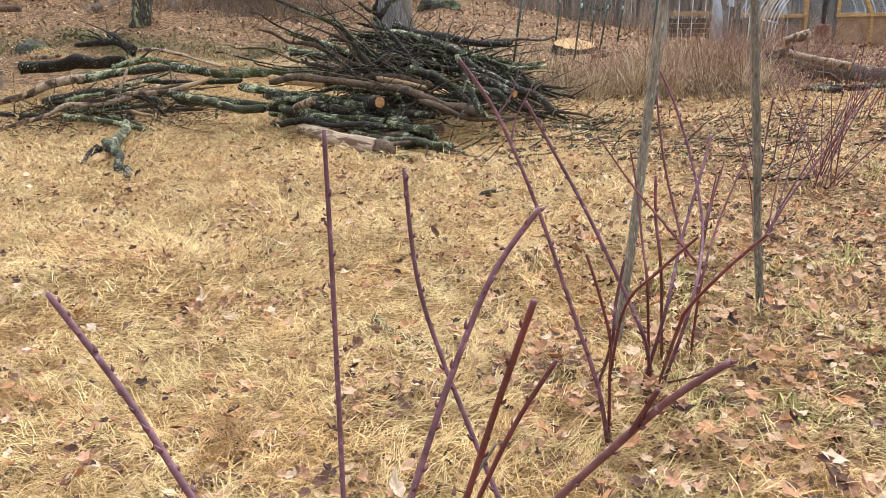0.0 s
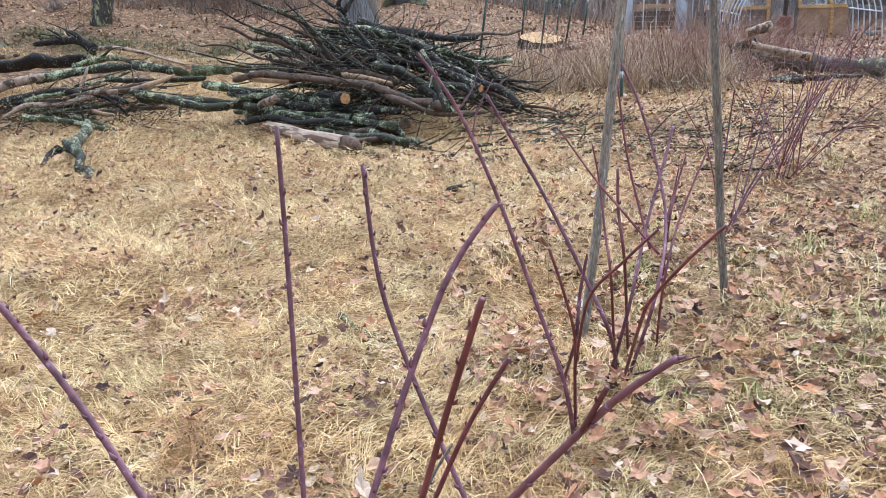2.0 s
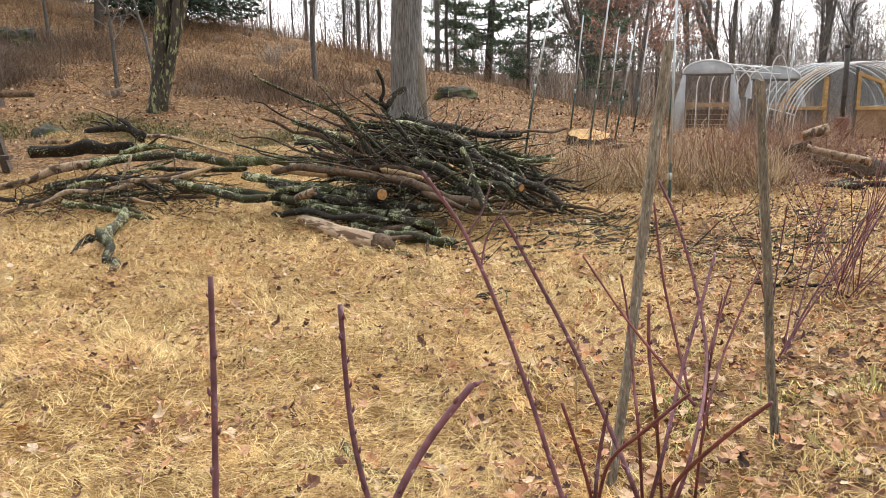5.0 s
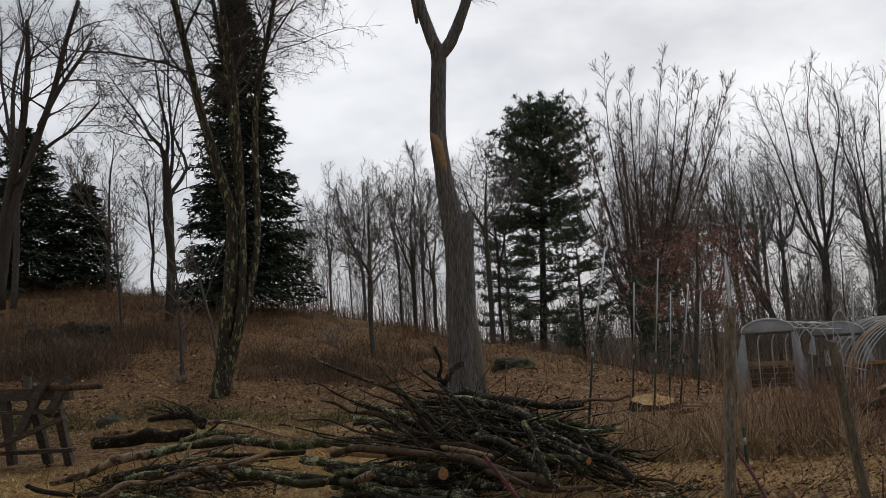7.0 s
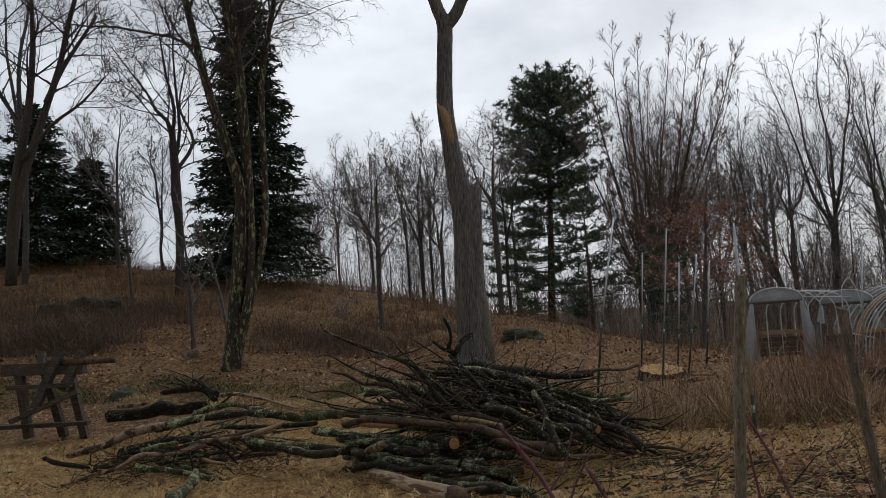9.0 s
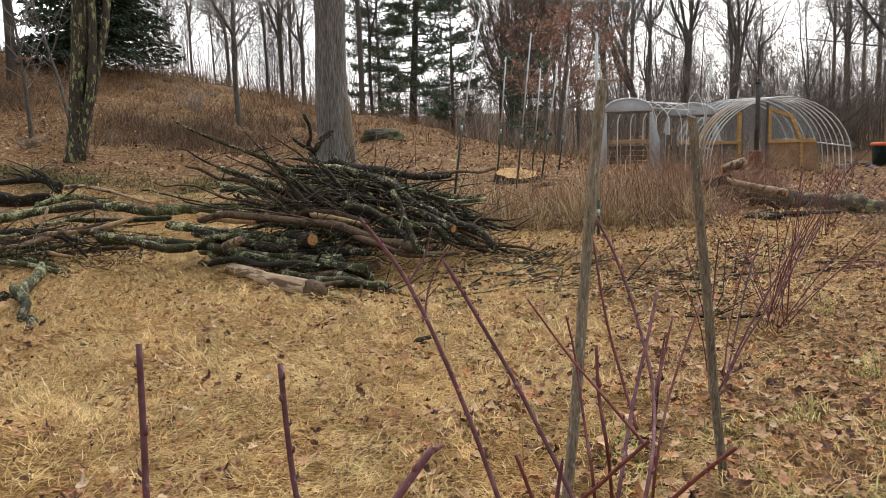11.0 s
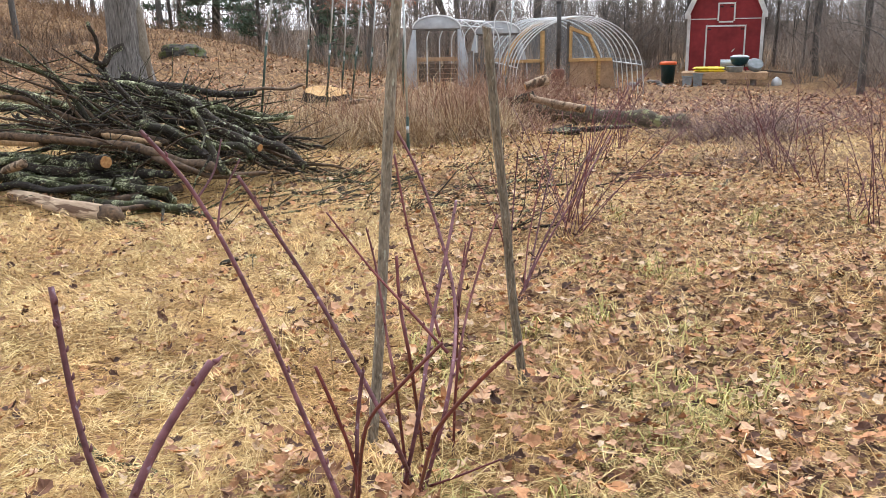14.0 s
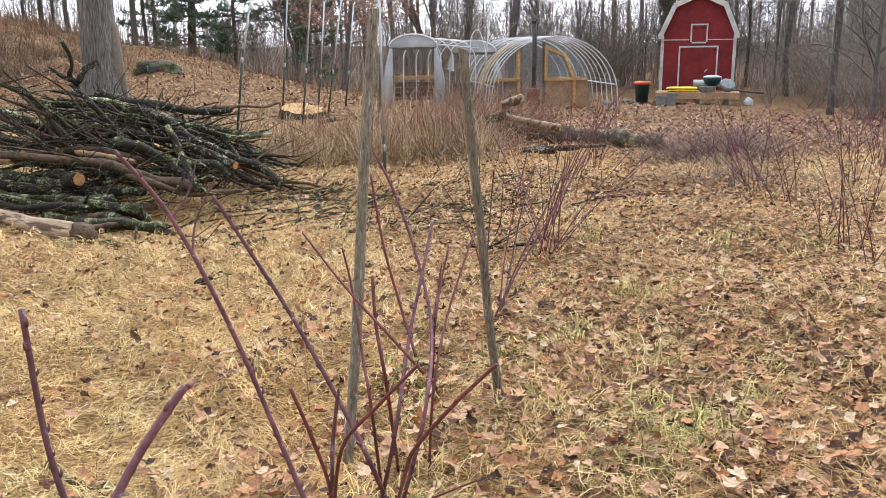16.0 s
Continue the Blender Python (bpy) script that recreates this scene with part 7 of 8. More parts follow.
# ---- trellis poles ----
def pole(top, joint, foot, label="galvanised conduit pole on a green steel post"):
    ob = thing("trellis_pole", (foot[0], foot[1], foot[2]), label, "pole", "trellis poles")
    o = Vector(foot)
    b = Build()
    b.tube([Vector(joint) - o, Vector(top) - o], [0.014, 0.013], 8)
    part("conduit", b, M_PIPE, ob, "pale galvanised conduit")
    b = Build()
    d = (Vector(joint) - o).normalized()
    b.tube([-d * 0.1, Vector(joint) - o + d * 0.15], [0.02, 0.02], 4)
    part("steel_post", b, M_POST, ob, "dark green steel post")
    b = Build()
    b.tube([Vector(joint) - o - d * 0.04, Vector(joint) - o + d * 0.04], [0.019, 0.019], 8)
    part("clamp", b, M_PIPE, ob)
    return ob


pole((2.58, 12.30, 2.85), (2.21, 12.00, 1.30), (2.06, 11.90, 0.36))
pole((3.73, 15.50, 2.51), (3.60, 15.50, 1.15), (3.52, 15.50, 0.40))
pole((3.86, 14.20, 2.81), (3.66, 14.20, 1.08), (3.56, 14.20, 0.25))
pole((4.67, 16.50, 2.31), (4.53, 16.50, 0.89), (4.46, 16.50, 0.35))
pole((4.72, 15.50, 2.37), (4.50, 15.50, 1.01), (4.39, 15.50, 0.34))
pole((5.42, 17.00, 2.30), (5.26, 17.00, 0.94), (5.18, 17.00, 0.32))
pole((4.64, 13.20, 2.56), (4.64, 13.20, 1.39), (4.58, 13.20, 0.22))
pole((6.34, 12.60, 2.30), (6.16, 12.60, 0.50), (6.13, 12.60, 0.0))
pole((3.28, 9.30, 2.35), (3.29, 9.30, 0.32), (3.29, 9.30, -0.05), "thin pale conduit pole at the garden edge")


wicket = Build()
wicket.tube(smooth_line([(8.20, 17.5, 0.2), (8.26, 17.5, 1.45), (8.31, 17.5, 1.68), (8.42, 17.5, 1.79), (8.52, 17.5, 1.70), (8.60, 17.5, 1.46), (8.68, 17.5, 1.1)], 4), [0.009] * 25, 6)
solid("bent_pipe", wicket, M_PVC, "thin white pipe bent over between the greenhouses", "pipe")

# ---- sawhorse ----
def sawhorse():
    o = Vector((-5.63, 12.40, 0.24))
    ob = thing("sawhorse", tuple(o), "old grey timber sawbuck for cutting logs", "sawhorse")
    rows = [("leg", (-5.58, 12.20, 1.46), (-5.87, 12.00, 0.69), 0.09, 0.11), ("leg", (-5.30, 12.30, 1.45), (-5.56, 12.20, 0.91), 0.09, 0.11), ("leg", (-6.01, 12.50, 1.46), (-5.69, 12.50, 0.22), 0.09, 0.10), ("leg", (-5.58, 12.50, 1.15), (-5.43, 12.60, 0.20), 0.09, 0.11),
            ("leg", (-6.22, 12.30, 1.18), (-6.11, 12.30, 0.26), 0.09, 0.11),
            ("top_beam", (-6.45, 12.30, 1.26), (-5.27, 12.30, 1.22), 0.15, 0.15), ("brace", (-6.27, 12.05, 1.01), (-5.31, 12.10, 0.99), 0.05, 0.11), ("brace", (-6.21, 12.00, 0.54), (-5.24, 12.00, 0.90), 0.05, 0.12),
            ("foot_rail", (-6.48, 12.20, 0.45), (-5.20, 12.20, 0.43), 0.05, 0.12)]
    for nm, a, c, w, h in rows:
        b = Build()
        b.beam(Vector(a) - o, Vector(c) - o, w * 1.15, h * 1.15, (0, 1, 0))
        part(nm, b, M_OLDWOOD, ob, smooth=False)
    b = Build()
    b.tube([Vector((-5.79, 12.25, 1.31)) - o, Vector((-4.79, 12.20, 1.30)) - o], [0.05, 0.045], 10, rough=0.05, rng=random.Random(1))
    part("rail_pole", b, M_BARK_BROWN, ob, "round brown pole")
    b = Build()
    b.beam(Vector((-5.97, 12.40, 1.17)) - o, Vector((-5.94, 12.40, 1.49)) - o, 0.1, 0.06, (0, 1, 0))
    part("upright", b, M_STAKE, ob, "pale broken upright", smooth=False)


sawhorse()


# low mossy ledges on the slope, half sunk in leaves
def ledge(c, w, d, h, label, seed):
    g = random.Random(seed)
    b = Build()
    nu, nv = 26, 9
    off = Vector((seed * 3.1, 0, 0))
    for i in range(nv):
        e = math.pi / 2 * i / (nv - 1)
        for j in range(nu):
            a = 6.283 * j / nu
            p = Vector((math.cos(a) * math.cos(e) ** 0.6 * w, math.sin(a) * math.cos(e) ** 0.6 * d, math.sin(e) * h))
            k = 1 + 0.45 * noise.noise(p * 2.2 + off) + 0.25 * noise.noise(p * 6 + off)
            b.v.append((p.x * k, p.y * k, p.z * k - 0.06))
    for i in range(nv - 1):
        for j in range(nu):
            b.f.append((i * nu + j, i * nu + (j + 1) % nu, (i + 1) * nu + (j + 1) % nu, (i + 1) * nu + j))
            b.k.append(0)
    ob = solid("rock_ledge", b, M_LEDGE, label, "rock", "rock ledges", smooth=False)
    ob.location = base_at(c)
    return ob


ledge((-9.55, 23.2, 0), 1.0, 0.4, 0.5, "dark mossy rock ledge on the slope", 2)
ledge((-10.6, 23.1, 0), 0.6, 0.35, 0.38, "low dark rock ledge among weeds", 3)
ledge((2.0, 21.6, 0), 0.55, 0.35, 0.29, "low dark mossy ledge among fallen leaves", 4)
ledge((-5.7, 15.0, 0), 0.30, 0.25, 0.26, "small grey stone beside the track", 5)

# ---- stakes ----
def stake(foot, top, w, label, seed):
    """A hand-split square stake, worn, checked and a little crooked, its top sawn across."""
    g = random.Random(seed)
    o, t = Vector(foot), Vector(top)
    ob = thing("wooden_stake", foot, label, "stake", "stakes")
    b = Build()
    n, m = 44, 12
    wave = [(g.uniform(2, 5), g.uniform(0, 6.28), g.uniform(0.002, 0.0045)) for _ in range(2)]
    prof = [1.0 + 0.2 * abs(math.sin(2 * (6.283 * j / m + 0.3))) + g.uniform(-0.07, 0.07) for j in range(m)]
    split = g.randrange(m)
    for i in range(n + 1):
        u = i / n
        p = Vector((0, 0, -0.12)).lerp(t - o, u) + Vector([a * math.sin(f * u * 3 + q) for f, q, a in wave] + [0])
        for j in range(m):
            a = 6.283 * j / m + 0.3
            q = w * prof[j] * (1 + g.uniform(-0.05, 0.05)) * (1.04 - 0.08 * u)
            if j == split and u > 0.25:
                q *= 0.84
            b.v.append((p.x + q * math.cos(a), p.y + q * math.sin(a), p.z + (g.uniform(-0.006, 0.006) if i == n else 0)))
    for i in range(n):
        for j in range(m):
            b.f.append((i * m + j, i * m + (j + 1) % m, (i + 1) * m + (j + 1) % m, (i + 1) * m + j))
    b.k = [0] * len(b.f)
    part("shaft", b, M_STAKE_OLD, ob, "split grey shaft flecked with lichen", smooth=False)
    e = Build()
    ring = b.v[n * m:]
    c = sum((Vector(p) for p in ring), Vector()) / m
    e.add(ring + [tuple(c + Vector((0, 0, 0.004)))], [(j, (j + 1) % m, m) for j in range(m)])
    part("end_grain", e, M_STAKE, ob, "worn sawn top", smooth=False)
    return ob


stake((0.81, 2.75, 0.0), (0.97, 2.74, 1.60), 0.0165, "weathered grey wooden stake leaning in the raspberry row", 1)
stake((1.54, 2.91, 0.0), (1.32, 2.81, 1.47), 0.0148, "weathered grey wooden stake beside raspberry canes", 2)


# ---- raspberry canes ----
def cane(b, g, pts, r0, r1, buds=True, sides=8):
    line = smooth_line(pts, 6)
    n = len(line)
    rad = [0.95 * (r0 + (r1 - r0) * i / (n - 1)) for i in range(n)]
    b.tube(line, rad, sides, True, 0, None, 0.04, g)
    if buds:
        s, gap = 0.0, 0.04
        for i in range(1, n):
            s += (line[i] - line[i - 1]).length
            if s > gap:
                s, gap = 0.0, g.uniform(0.02, 0.055)
                d = (line[i] - line[i - 1]).normalized()
                q = (d.orthogonal().normalized())
                q.rotate(Matrix.Rotation(g.uniform(0, 6.28), 3, d))
                p = line[i] + q * rad[i] * 0.8
                w = rad[i] * g.uniform(0.9, 1.6)
                b.tube([p, p + (q * 0.7 + d * 0.7) * w * 0.8, p + (q * 0.8 + d * 1.6) * w], [w * 0.55, w * 0.42, w * 0.1], 5)


def cane_plant(label, rows, seed, group="raspberry plants", twigs=()):
    g = random.Random(seed)
    f = rows[0][0][0]
    ob = thing("raspberry_plant", (f[0], f[1], 0.0), label, "raspberry plant", group)
    o = Vector((f[0], f[1], 0))
    for pts, r0, r1, mat in rows:
        b = Build()
        cane(b, g, [Vector(p) - o for p in pts], r0, r1)
        part("cane", b, mat, ob, "cut cane with a pale bloom" if mat is M_CANE else "thin red cane")
    return ob


# the plant at the camera's feet: thick pruned canes
cane_plant("thick purple raspberry canes pruned short", [
    ([(-0.26, 0.85, 0.00), (-0.40, 0.80, 0.42), (-0.55, 1.00, 0.50), (-0.72, 1.18, 0.68), (-0.88, 1.30, 0.86)], 0.0088, 0.0075, M_CANE),
    ([(-0.26, 0.85, 0.00), (-0.27, 0.80, 0.38), (-0.28, 1.02, 0.46), (-0.28, 1.18, 0.88), (-0.28, 1.25, 1.19)], 0.0068, 0.0052, M_CANE),
    ([(0.12, 0.91, 0.00), (0.12, 1.10, 0.20), (0.09, 1.30, 0.24), (-0.02, 1.55, 0.51), (-0.08, 1.65, 0.73), (-0.10, 1.71, 1.01)], 0.0082, 0.0062, M_CANE),
    ([(-0.29, 0.89, 0.00), (-0.24, 0.72, 0.45), (-0.16, 0.88, 0.55), (-0.07, 1.00, 0.73), (0.03, 1.08, 0.92), (0.13, 1.12, 1.04)], 0.0076, 0.0060, M_CANE),
], 1)
cane_plant("dark red raspberry canes pruned short", [
    ([(-0.20, 0.95, 0.00), (-0.15, 0.52, 0.64), (-0.10, 0.51, 0.80), (-0.06, 0.46, 0.98), (-0.03, 0.40, 1.13)], 0.0054, 0.0043, M_CANE_RED),
    ([(-0.19, 0.94, 0.00), (-0.12, 0.55, 0.66), (-0.08, 0.55, 0.77), (-0.03, 0.52, 0.91), (0.02, 0.50, 1.01)], 0.0042, 0.0034, M_CANE_RED),
    ([(-0.12, 0.89, 0.00), (-0.08, 0.50, 0.69), (-0.01, 0.42, 0.85), (0.07, 0.33, 1.01), (0.09, 0.28, 1.07), (0.12, 0.24, 1.12)], 0.0058, 0.0036, M_CANE),
    ([(0.06, 0.33, 1.00), (0.07, 0.32, 1.03), (0.08, 0.31, 1.06)], 0.0036, 0.003, M_CANE_RED),
    ([(-0.10, 0.56, 0.76), (-0.07, 0.60, 0.79), (-0.04, 0.60, 0.84)], 0.003, 0.002, M_STAKE),
], 2)

# the plant between the stakes
C, K = M_CANE, M_CANE_RED
cane_plant("purple raspberry plant with many upright canes between two stakes", [
    ([(0.55, 1.96, 0.00), (0.51, 1.95, 0.21), (0.45, 2.05, 0.43), (0.35, 2.15, 0.76), (0.23, 2.22, 1.06), (0.11, 2.24, 1.24)], 0.0085, 0.0055, C),
    ([(0.27, 2.20, 0.96), (0.29, 2.22, 1.05), (0.35, 2.25, 1.15)], 0.0035, 0.002, C),
    ([(0.23, 2.22, 1.06), (0.28, 2.25, 1.12), (0.31, 2.28, 1.20)], 0.0035, 0.002, C),
    ([(0.85, 2.40, 0.00), (0.71, 2.10, 0.30), (0.66, 2.20, 0.45), (0.56, 2.35, 0.70), (0.46, 2.43, 0.90), (0.37, 2.47, 1.07)], 0.0085, 0.0058, C),
    ([(0.56, 1.98, 0.00), (0.53, 1.90, 0.26), (0.52, 1.88, 0.41), (0.47, 1.85, 0.58), (0.43, 1.85, 0.70)], 0.006, 0.0045, K),
    ([(0.53, 1.90, 0.28), (0.52, 1.75, 0.57), (0.58, 1.65, 0.71), (0.65, 1.58, 0.82)], 0.0055, 0.004, K),
    ([(0.84, 2.31, 0.00), (0.66, 1.70, 0.51), (0.65, 1.60, 0.62), (0.68, 1.45, 0.78), (0.72, 1.35, 0.89)], 0.0065, 0.004, K),
    ([(0.77, 2.29, 0.00), (0.81, 2.20, 0.34), (0.94, 2.40, 0.57), (1.06, 2.55, 0.78), (1.13, 2.65, 0.89)], 0.0075, 0.0055, C),
    ([(0.86, 2.32, 0.00), (0.95, 2.30, 0.35), (1.10, 2.60, 0.52), (1.13, 2.80, 0.72), (1.10, 2.95, 0.95), (1.04, 3.00, 1.10)], 0.0078, 0.005, C),
    ([(1.04, 2.60, 0.42), (1.04, 2.75, 0.57), (1.02, 2.85, 0.76), (1.01, 2.95, 1.02)], 0.006, 0.0045, K),
    ([(0.81, 2.31, 0.00), (0.71, 2.10, 0.48), (0.72, 2.20, 0.61), (0.74, 2.35, 0.78), (0.73, 2.40, 0.89)], 0.006, 0.003, K),
    ([(0.87, 2.10, 0.57), (0.79, 2.20, 0.68), (0.71, 2.30, 0.79), (0.61, 2.40, 0.95)], 0.0055, 0.003, K),
    ([(0.96, 2.59, 0.00), (0.79, 2.20, 0.51), (0.78, 2.25, 0.68), (0.79, 2.30, 0.82)], 0.0065, 0.0052, K),
    ([(1.29, 3.06, 0.00), (1.15, 2.70, 0.44), (1.22, 2.80, 0.60), (1.30, 2.90, 0.72)], 0.006, 0.004, K),
    ([(1.05, 2.52, 0.00), (1.02, 2.40, 0.36), (1.16, 2.60, 0.55), (1.36, 2.80, 0.79)], 0.006, 0.004, K),
    ([(1.35, 3.16, 0.00), (1.14, 2.70, 0.44), (1.21, 2.80, 0.58), (1.25, 2.85, 0.68)], 0.005, 0.003, K),
    ([(0.62, 2.35, 0.00), (0.53, 1.90, 0.38), (0.54, 1.90, 0.52), (0.56, 1.90, 0.65)], 0.0065, 0.005, C),
    ([(0.85, 2.35, 0.00), (0.93, 2.27, 0.06), (1.08, 2.19, 0.14)], 0.005, 0.003, K),
], 3)


def random_plant(foot, label, n, h, spread, seed, lean=(0, 0), twigs=2, r=0.0065, mats=None):
    """A raspberry stool seen farther off: arching canes with side twigs."""
    g = random.Random(seed)
    ob = thing("raspberry_plant", (foot[0], foot[1], ground_z(foot[0], foot[1])), label, "raspberry plant", "raspberry plants")
    for k in range(n):
        a = g.uniform(0, 6.283)
        hh = h * g.uniform(0.55, 1.05)
        q = spread * g.uniform(0.2, 1.0)
        p0 = Vector((g.gauss(0, 0.06), g.gauss(0, 0.06), -0.03))
        p1 = p0 + Vector((math.cos(a) * q * 0.44 + lean[0] * 0.4, math.sin(a) * q * 0.44 + lean[1] * 0.4, hh * 0.5))
        p2 = p0 + Vector((math.cos(a) * q + lean[0], math.sin(a) * q + lean[1], hh))
        b = Build()
        line = smooth_line([p0, p1, p2], 4)
        b.tube(line, [r * (1 - 0.5 * i / (len(line) - 1)) for i in range(len(line))], 5)
        for j in range(twigs):
            i = g.randrange(2, len(line) - 1)
            d = (line[i + 1] - line[i]).normalized()
            e = line[i] + (d + Vector((g.gauss(0, 0.6), g.gauss(0, 0.6), 0.1))).normalized() * g.uniform(0.1, 0.3)
            b.tube([line[i], e], [r * 0.5, r * 0.2], 4)
        part("cane", b, g.choice(mats or [M_CANE, M_CANE, M_CANE_RED]), ob)
    return ob


# the next plant, its long canes arching away
cane_plant("purple raspberry plant with long arching canes", [
    ([(1.48, 3.18, 0.00), (1.81, 3.70, -0.05), (1.99, 3.80, 0.14), (2.17, 3.90, 0.37), (2.56, 4.10, 0.79)], 0.0072, 0.0045, C),
    ([(1.52, 3.22, -0.00), (1.90, 3.75, -0.01), (2.13, 3.90, 0.26), (2.39, 4.00, 0.53), (2.75, 4.20, 0.84)], 0.0068, 0.004, C),
    ([(2.22, 4.21, 0.00), (2.36, 4.40, 0.14), (2.55, 4.60, 0.47), (2.76, 4.80, 0.72)], 0.006, 0.004, C),
    ([(1.93, 3.80, -0.03), (1.96, 3.90, 0.31), (2.03, 4.00, 0.62), (2.05, 4.00, 0.83)], 0.0055, 0.0035, C),
    ([(2.04, 3.90, 0.11), (2.18, 4.10, 0.37), (2.43, 4.30, 0.92)], 0.005, 0.003, K),
    ([(1.98, 3.90, -0.07), (1.94, 4.00, 0.42), (1.79, 4.10, 0.76)], 0.0045, 0.0025, K),
    ([(1.96, 3.90, -0.10), (2.00, 4.00, 0.31), (1.93, 4.10, 0.72)], 0.0045, 0.0025, K),
], 4)

# farther down the row
p = (2.99, 5.10, -0.00)
random_plant(p, "purple raspberry plant leaning over the path", 15, 1.05, 0.75, 5, (0.15, 0.1), r=0.0042)
random_plant((p[0] + 0.1, p[1] + 0.2, 0), "purple raspberry plant with long leaning canes", 4, 1.1, 0.35, 6, (0.4, 0.1), r=0.0055)
for q, n, hgt, sp, sd, ln in (((6.12, 6.35, -0.00), 11, 1.0, 0.5, 7, (-0.3, 0)), ((6.05, 5.87, -0.00), 7, 0.8, 0.35, 8, (-0.25, 0)), ((5.17, 4.62, -0.00), 4, 0.6, 0.3, 9, (-0.1, 0)), ((5.04, 4.27, -0.00), 6, 0.9, 0.35, 10, (0.05, 0)),
                           ((4.72, 3.75, -0.00), 5, 0.6, 0.25, 12, (0, 0)), ((7.39, 6.28, -0.00), 10, 0.9, 0.5, 13, (0, 0)), ((8.66, 6.97, -0.00), 12, 1.1, 0.5, 14, (0, 0)), ((5.70, 8.58, -0.00), 9, 1.0, 0.45, 19, (0.1, 0)), ((4.79, 7.62, -0.00), 7, 0.9, 0.4, 20, (0.1, 0))):
    random_plant(q, "purple raspberry plant beside the leafy path", n, hgt, sp, sd, ln, 3, 0.0045)
row = random.Random(31)
for k in range(30):
    x, y = row.uniform(6.6, 14.0), row.uniform(8.0, 11.8)
    random_plant((x, y, 0), "tangled raspberry plant in the thicket", 9, row.uniform(0.35, 0.8), 1.0, 40 + k, (row.uniform(-0.3, 0.3), 0), 4, 0.0036)
# prunings lying in a bundle
g = random.Random(17)
b = Build()
for k in range(13):
    x, y = (4.30, 6.78, -0.00)[0] + g.uniform(-0.1, 0.5), (4.30, 6.78, -0.00)[1] + g.uniform(-0.2, 0.25)
    ln, a = g.uniform(0.6, 1.5), g.gauss(-0.25, 0.12)
    b.tube([(x, y, 0.02 + g.uniform(0, 0.03)), (x + ln * 0.5 * math.cos(a), y + ln * 0.5 * math.sin(a), 0.03 + g.uniform(0, 0.03)), (x + ln * math.cos(a), y + ln * math.sin(a), 0.03)], [0.0038, 0.0034, 0.0015], 5)
solid("cane_prunings", b, M_CANE, "pruned purple canes lying in a bundle on the leaves", "prunings", kind="stuff")

b = Build()
b.tube([(0.82, 3.31, -0.03), (0.815, 3.31, 0.25), (0.80, 3.31, 0.52)], [0.0028, 0.0024, 0.0012], 5)
solid("dry_stalk", b, M_TALL, "single pale dry stalk standing by a stake", "stalk")

# ---- grasses, brush and leaves ----
def blades(name, pos, az, ln, lie, width, mat, label, category, seed, curl=0.5):
    """Many thin bent blades in one mesh. lie: 0 upright, 1 flat."""
    g = np.random.default_rng(seed)
    n = len(pos)
    d = np.stack([np.cos(az), np.sin(az), np.zeros(n)], 1)
    s = np.stack([-np.sin(az), np.cos(az), np.zeros(n)], 1) * (width * g.uniform(0.6, 1.3, n))[:, None]
    up = np.array([0, 0, 1.0])
    hz = (ln * np.sqrt(np.clip(1 - lie ** 2, 0.0, 1)))[:, None]
    mid = pos + d * (ln * lie * 0.5)[:, None] * (1 - curl * 0.4) + up * hz * (0.5 + curl * 0.25)
    tip = pos + d * (ln * lie)[:, None] + up * hz * (1 - curl * 0.5)
    tip += s * g.uniform(-4, 4, n)[:, None] * curl
    v = np.stack([pos - s, pos + s, mid - s * 0.8, mid + s * 0.8, tip], 1).reshape(-1, 3)
    o = np.arange(n)[:, None] * 5
    f3 = (o + np.array([2, 3, 4])).reshape(-1, 3)
    f4 = (o + np.array([0, 1, 3, 2])).reshape(-1, 4)
    me = bpy.data.meshes.new(name)
    loops = np.concatenate([f4.ravel(), f3.ravel()])
    me.vertices.add(len(v))
    me.vertices.foreach_set("co", v.ravel())
    me.loops.add(len(loops))
    me.loops.foreach_set("vertex_index", loops)
    me.polygons.add(2 * n)
    me.polygons.foreach_set("loop_start", np.concatenate([np.arange(n) * 4, 4 * n + np.arange(n) * 3]))
    me.update(calc_edges=True)
    me.validate()
    me.materials.append(mat)
    return tagged(new(name, me), label, category, kind="stuff")


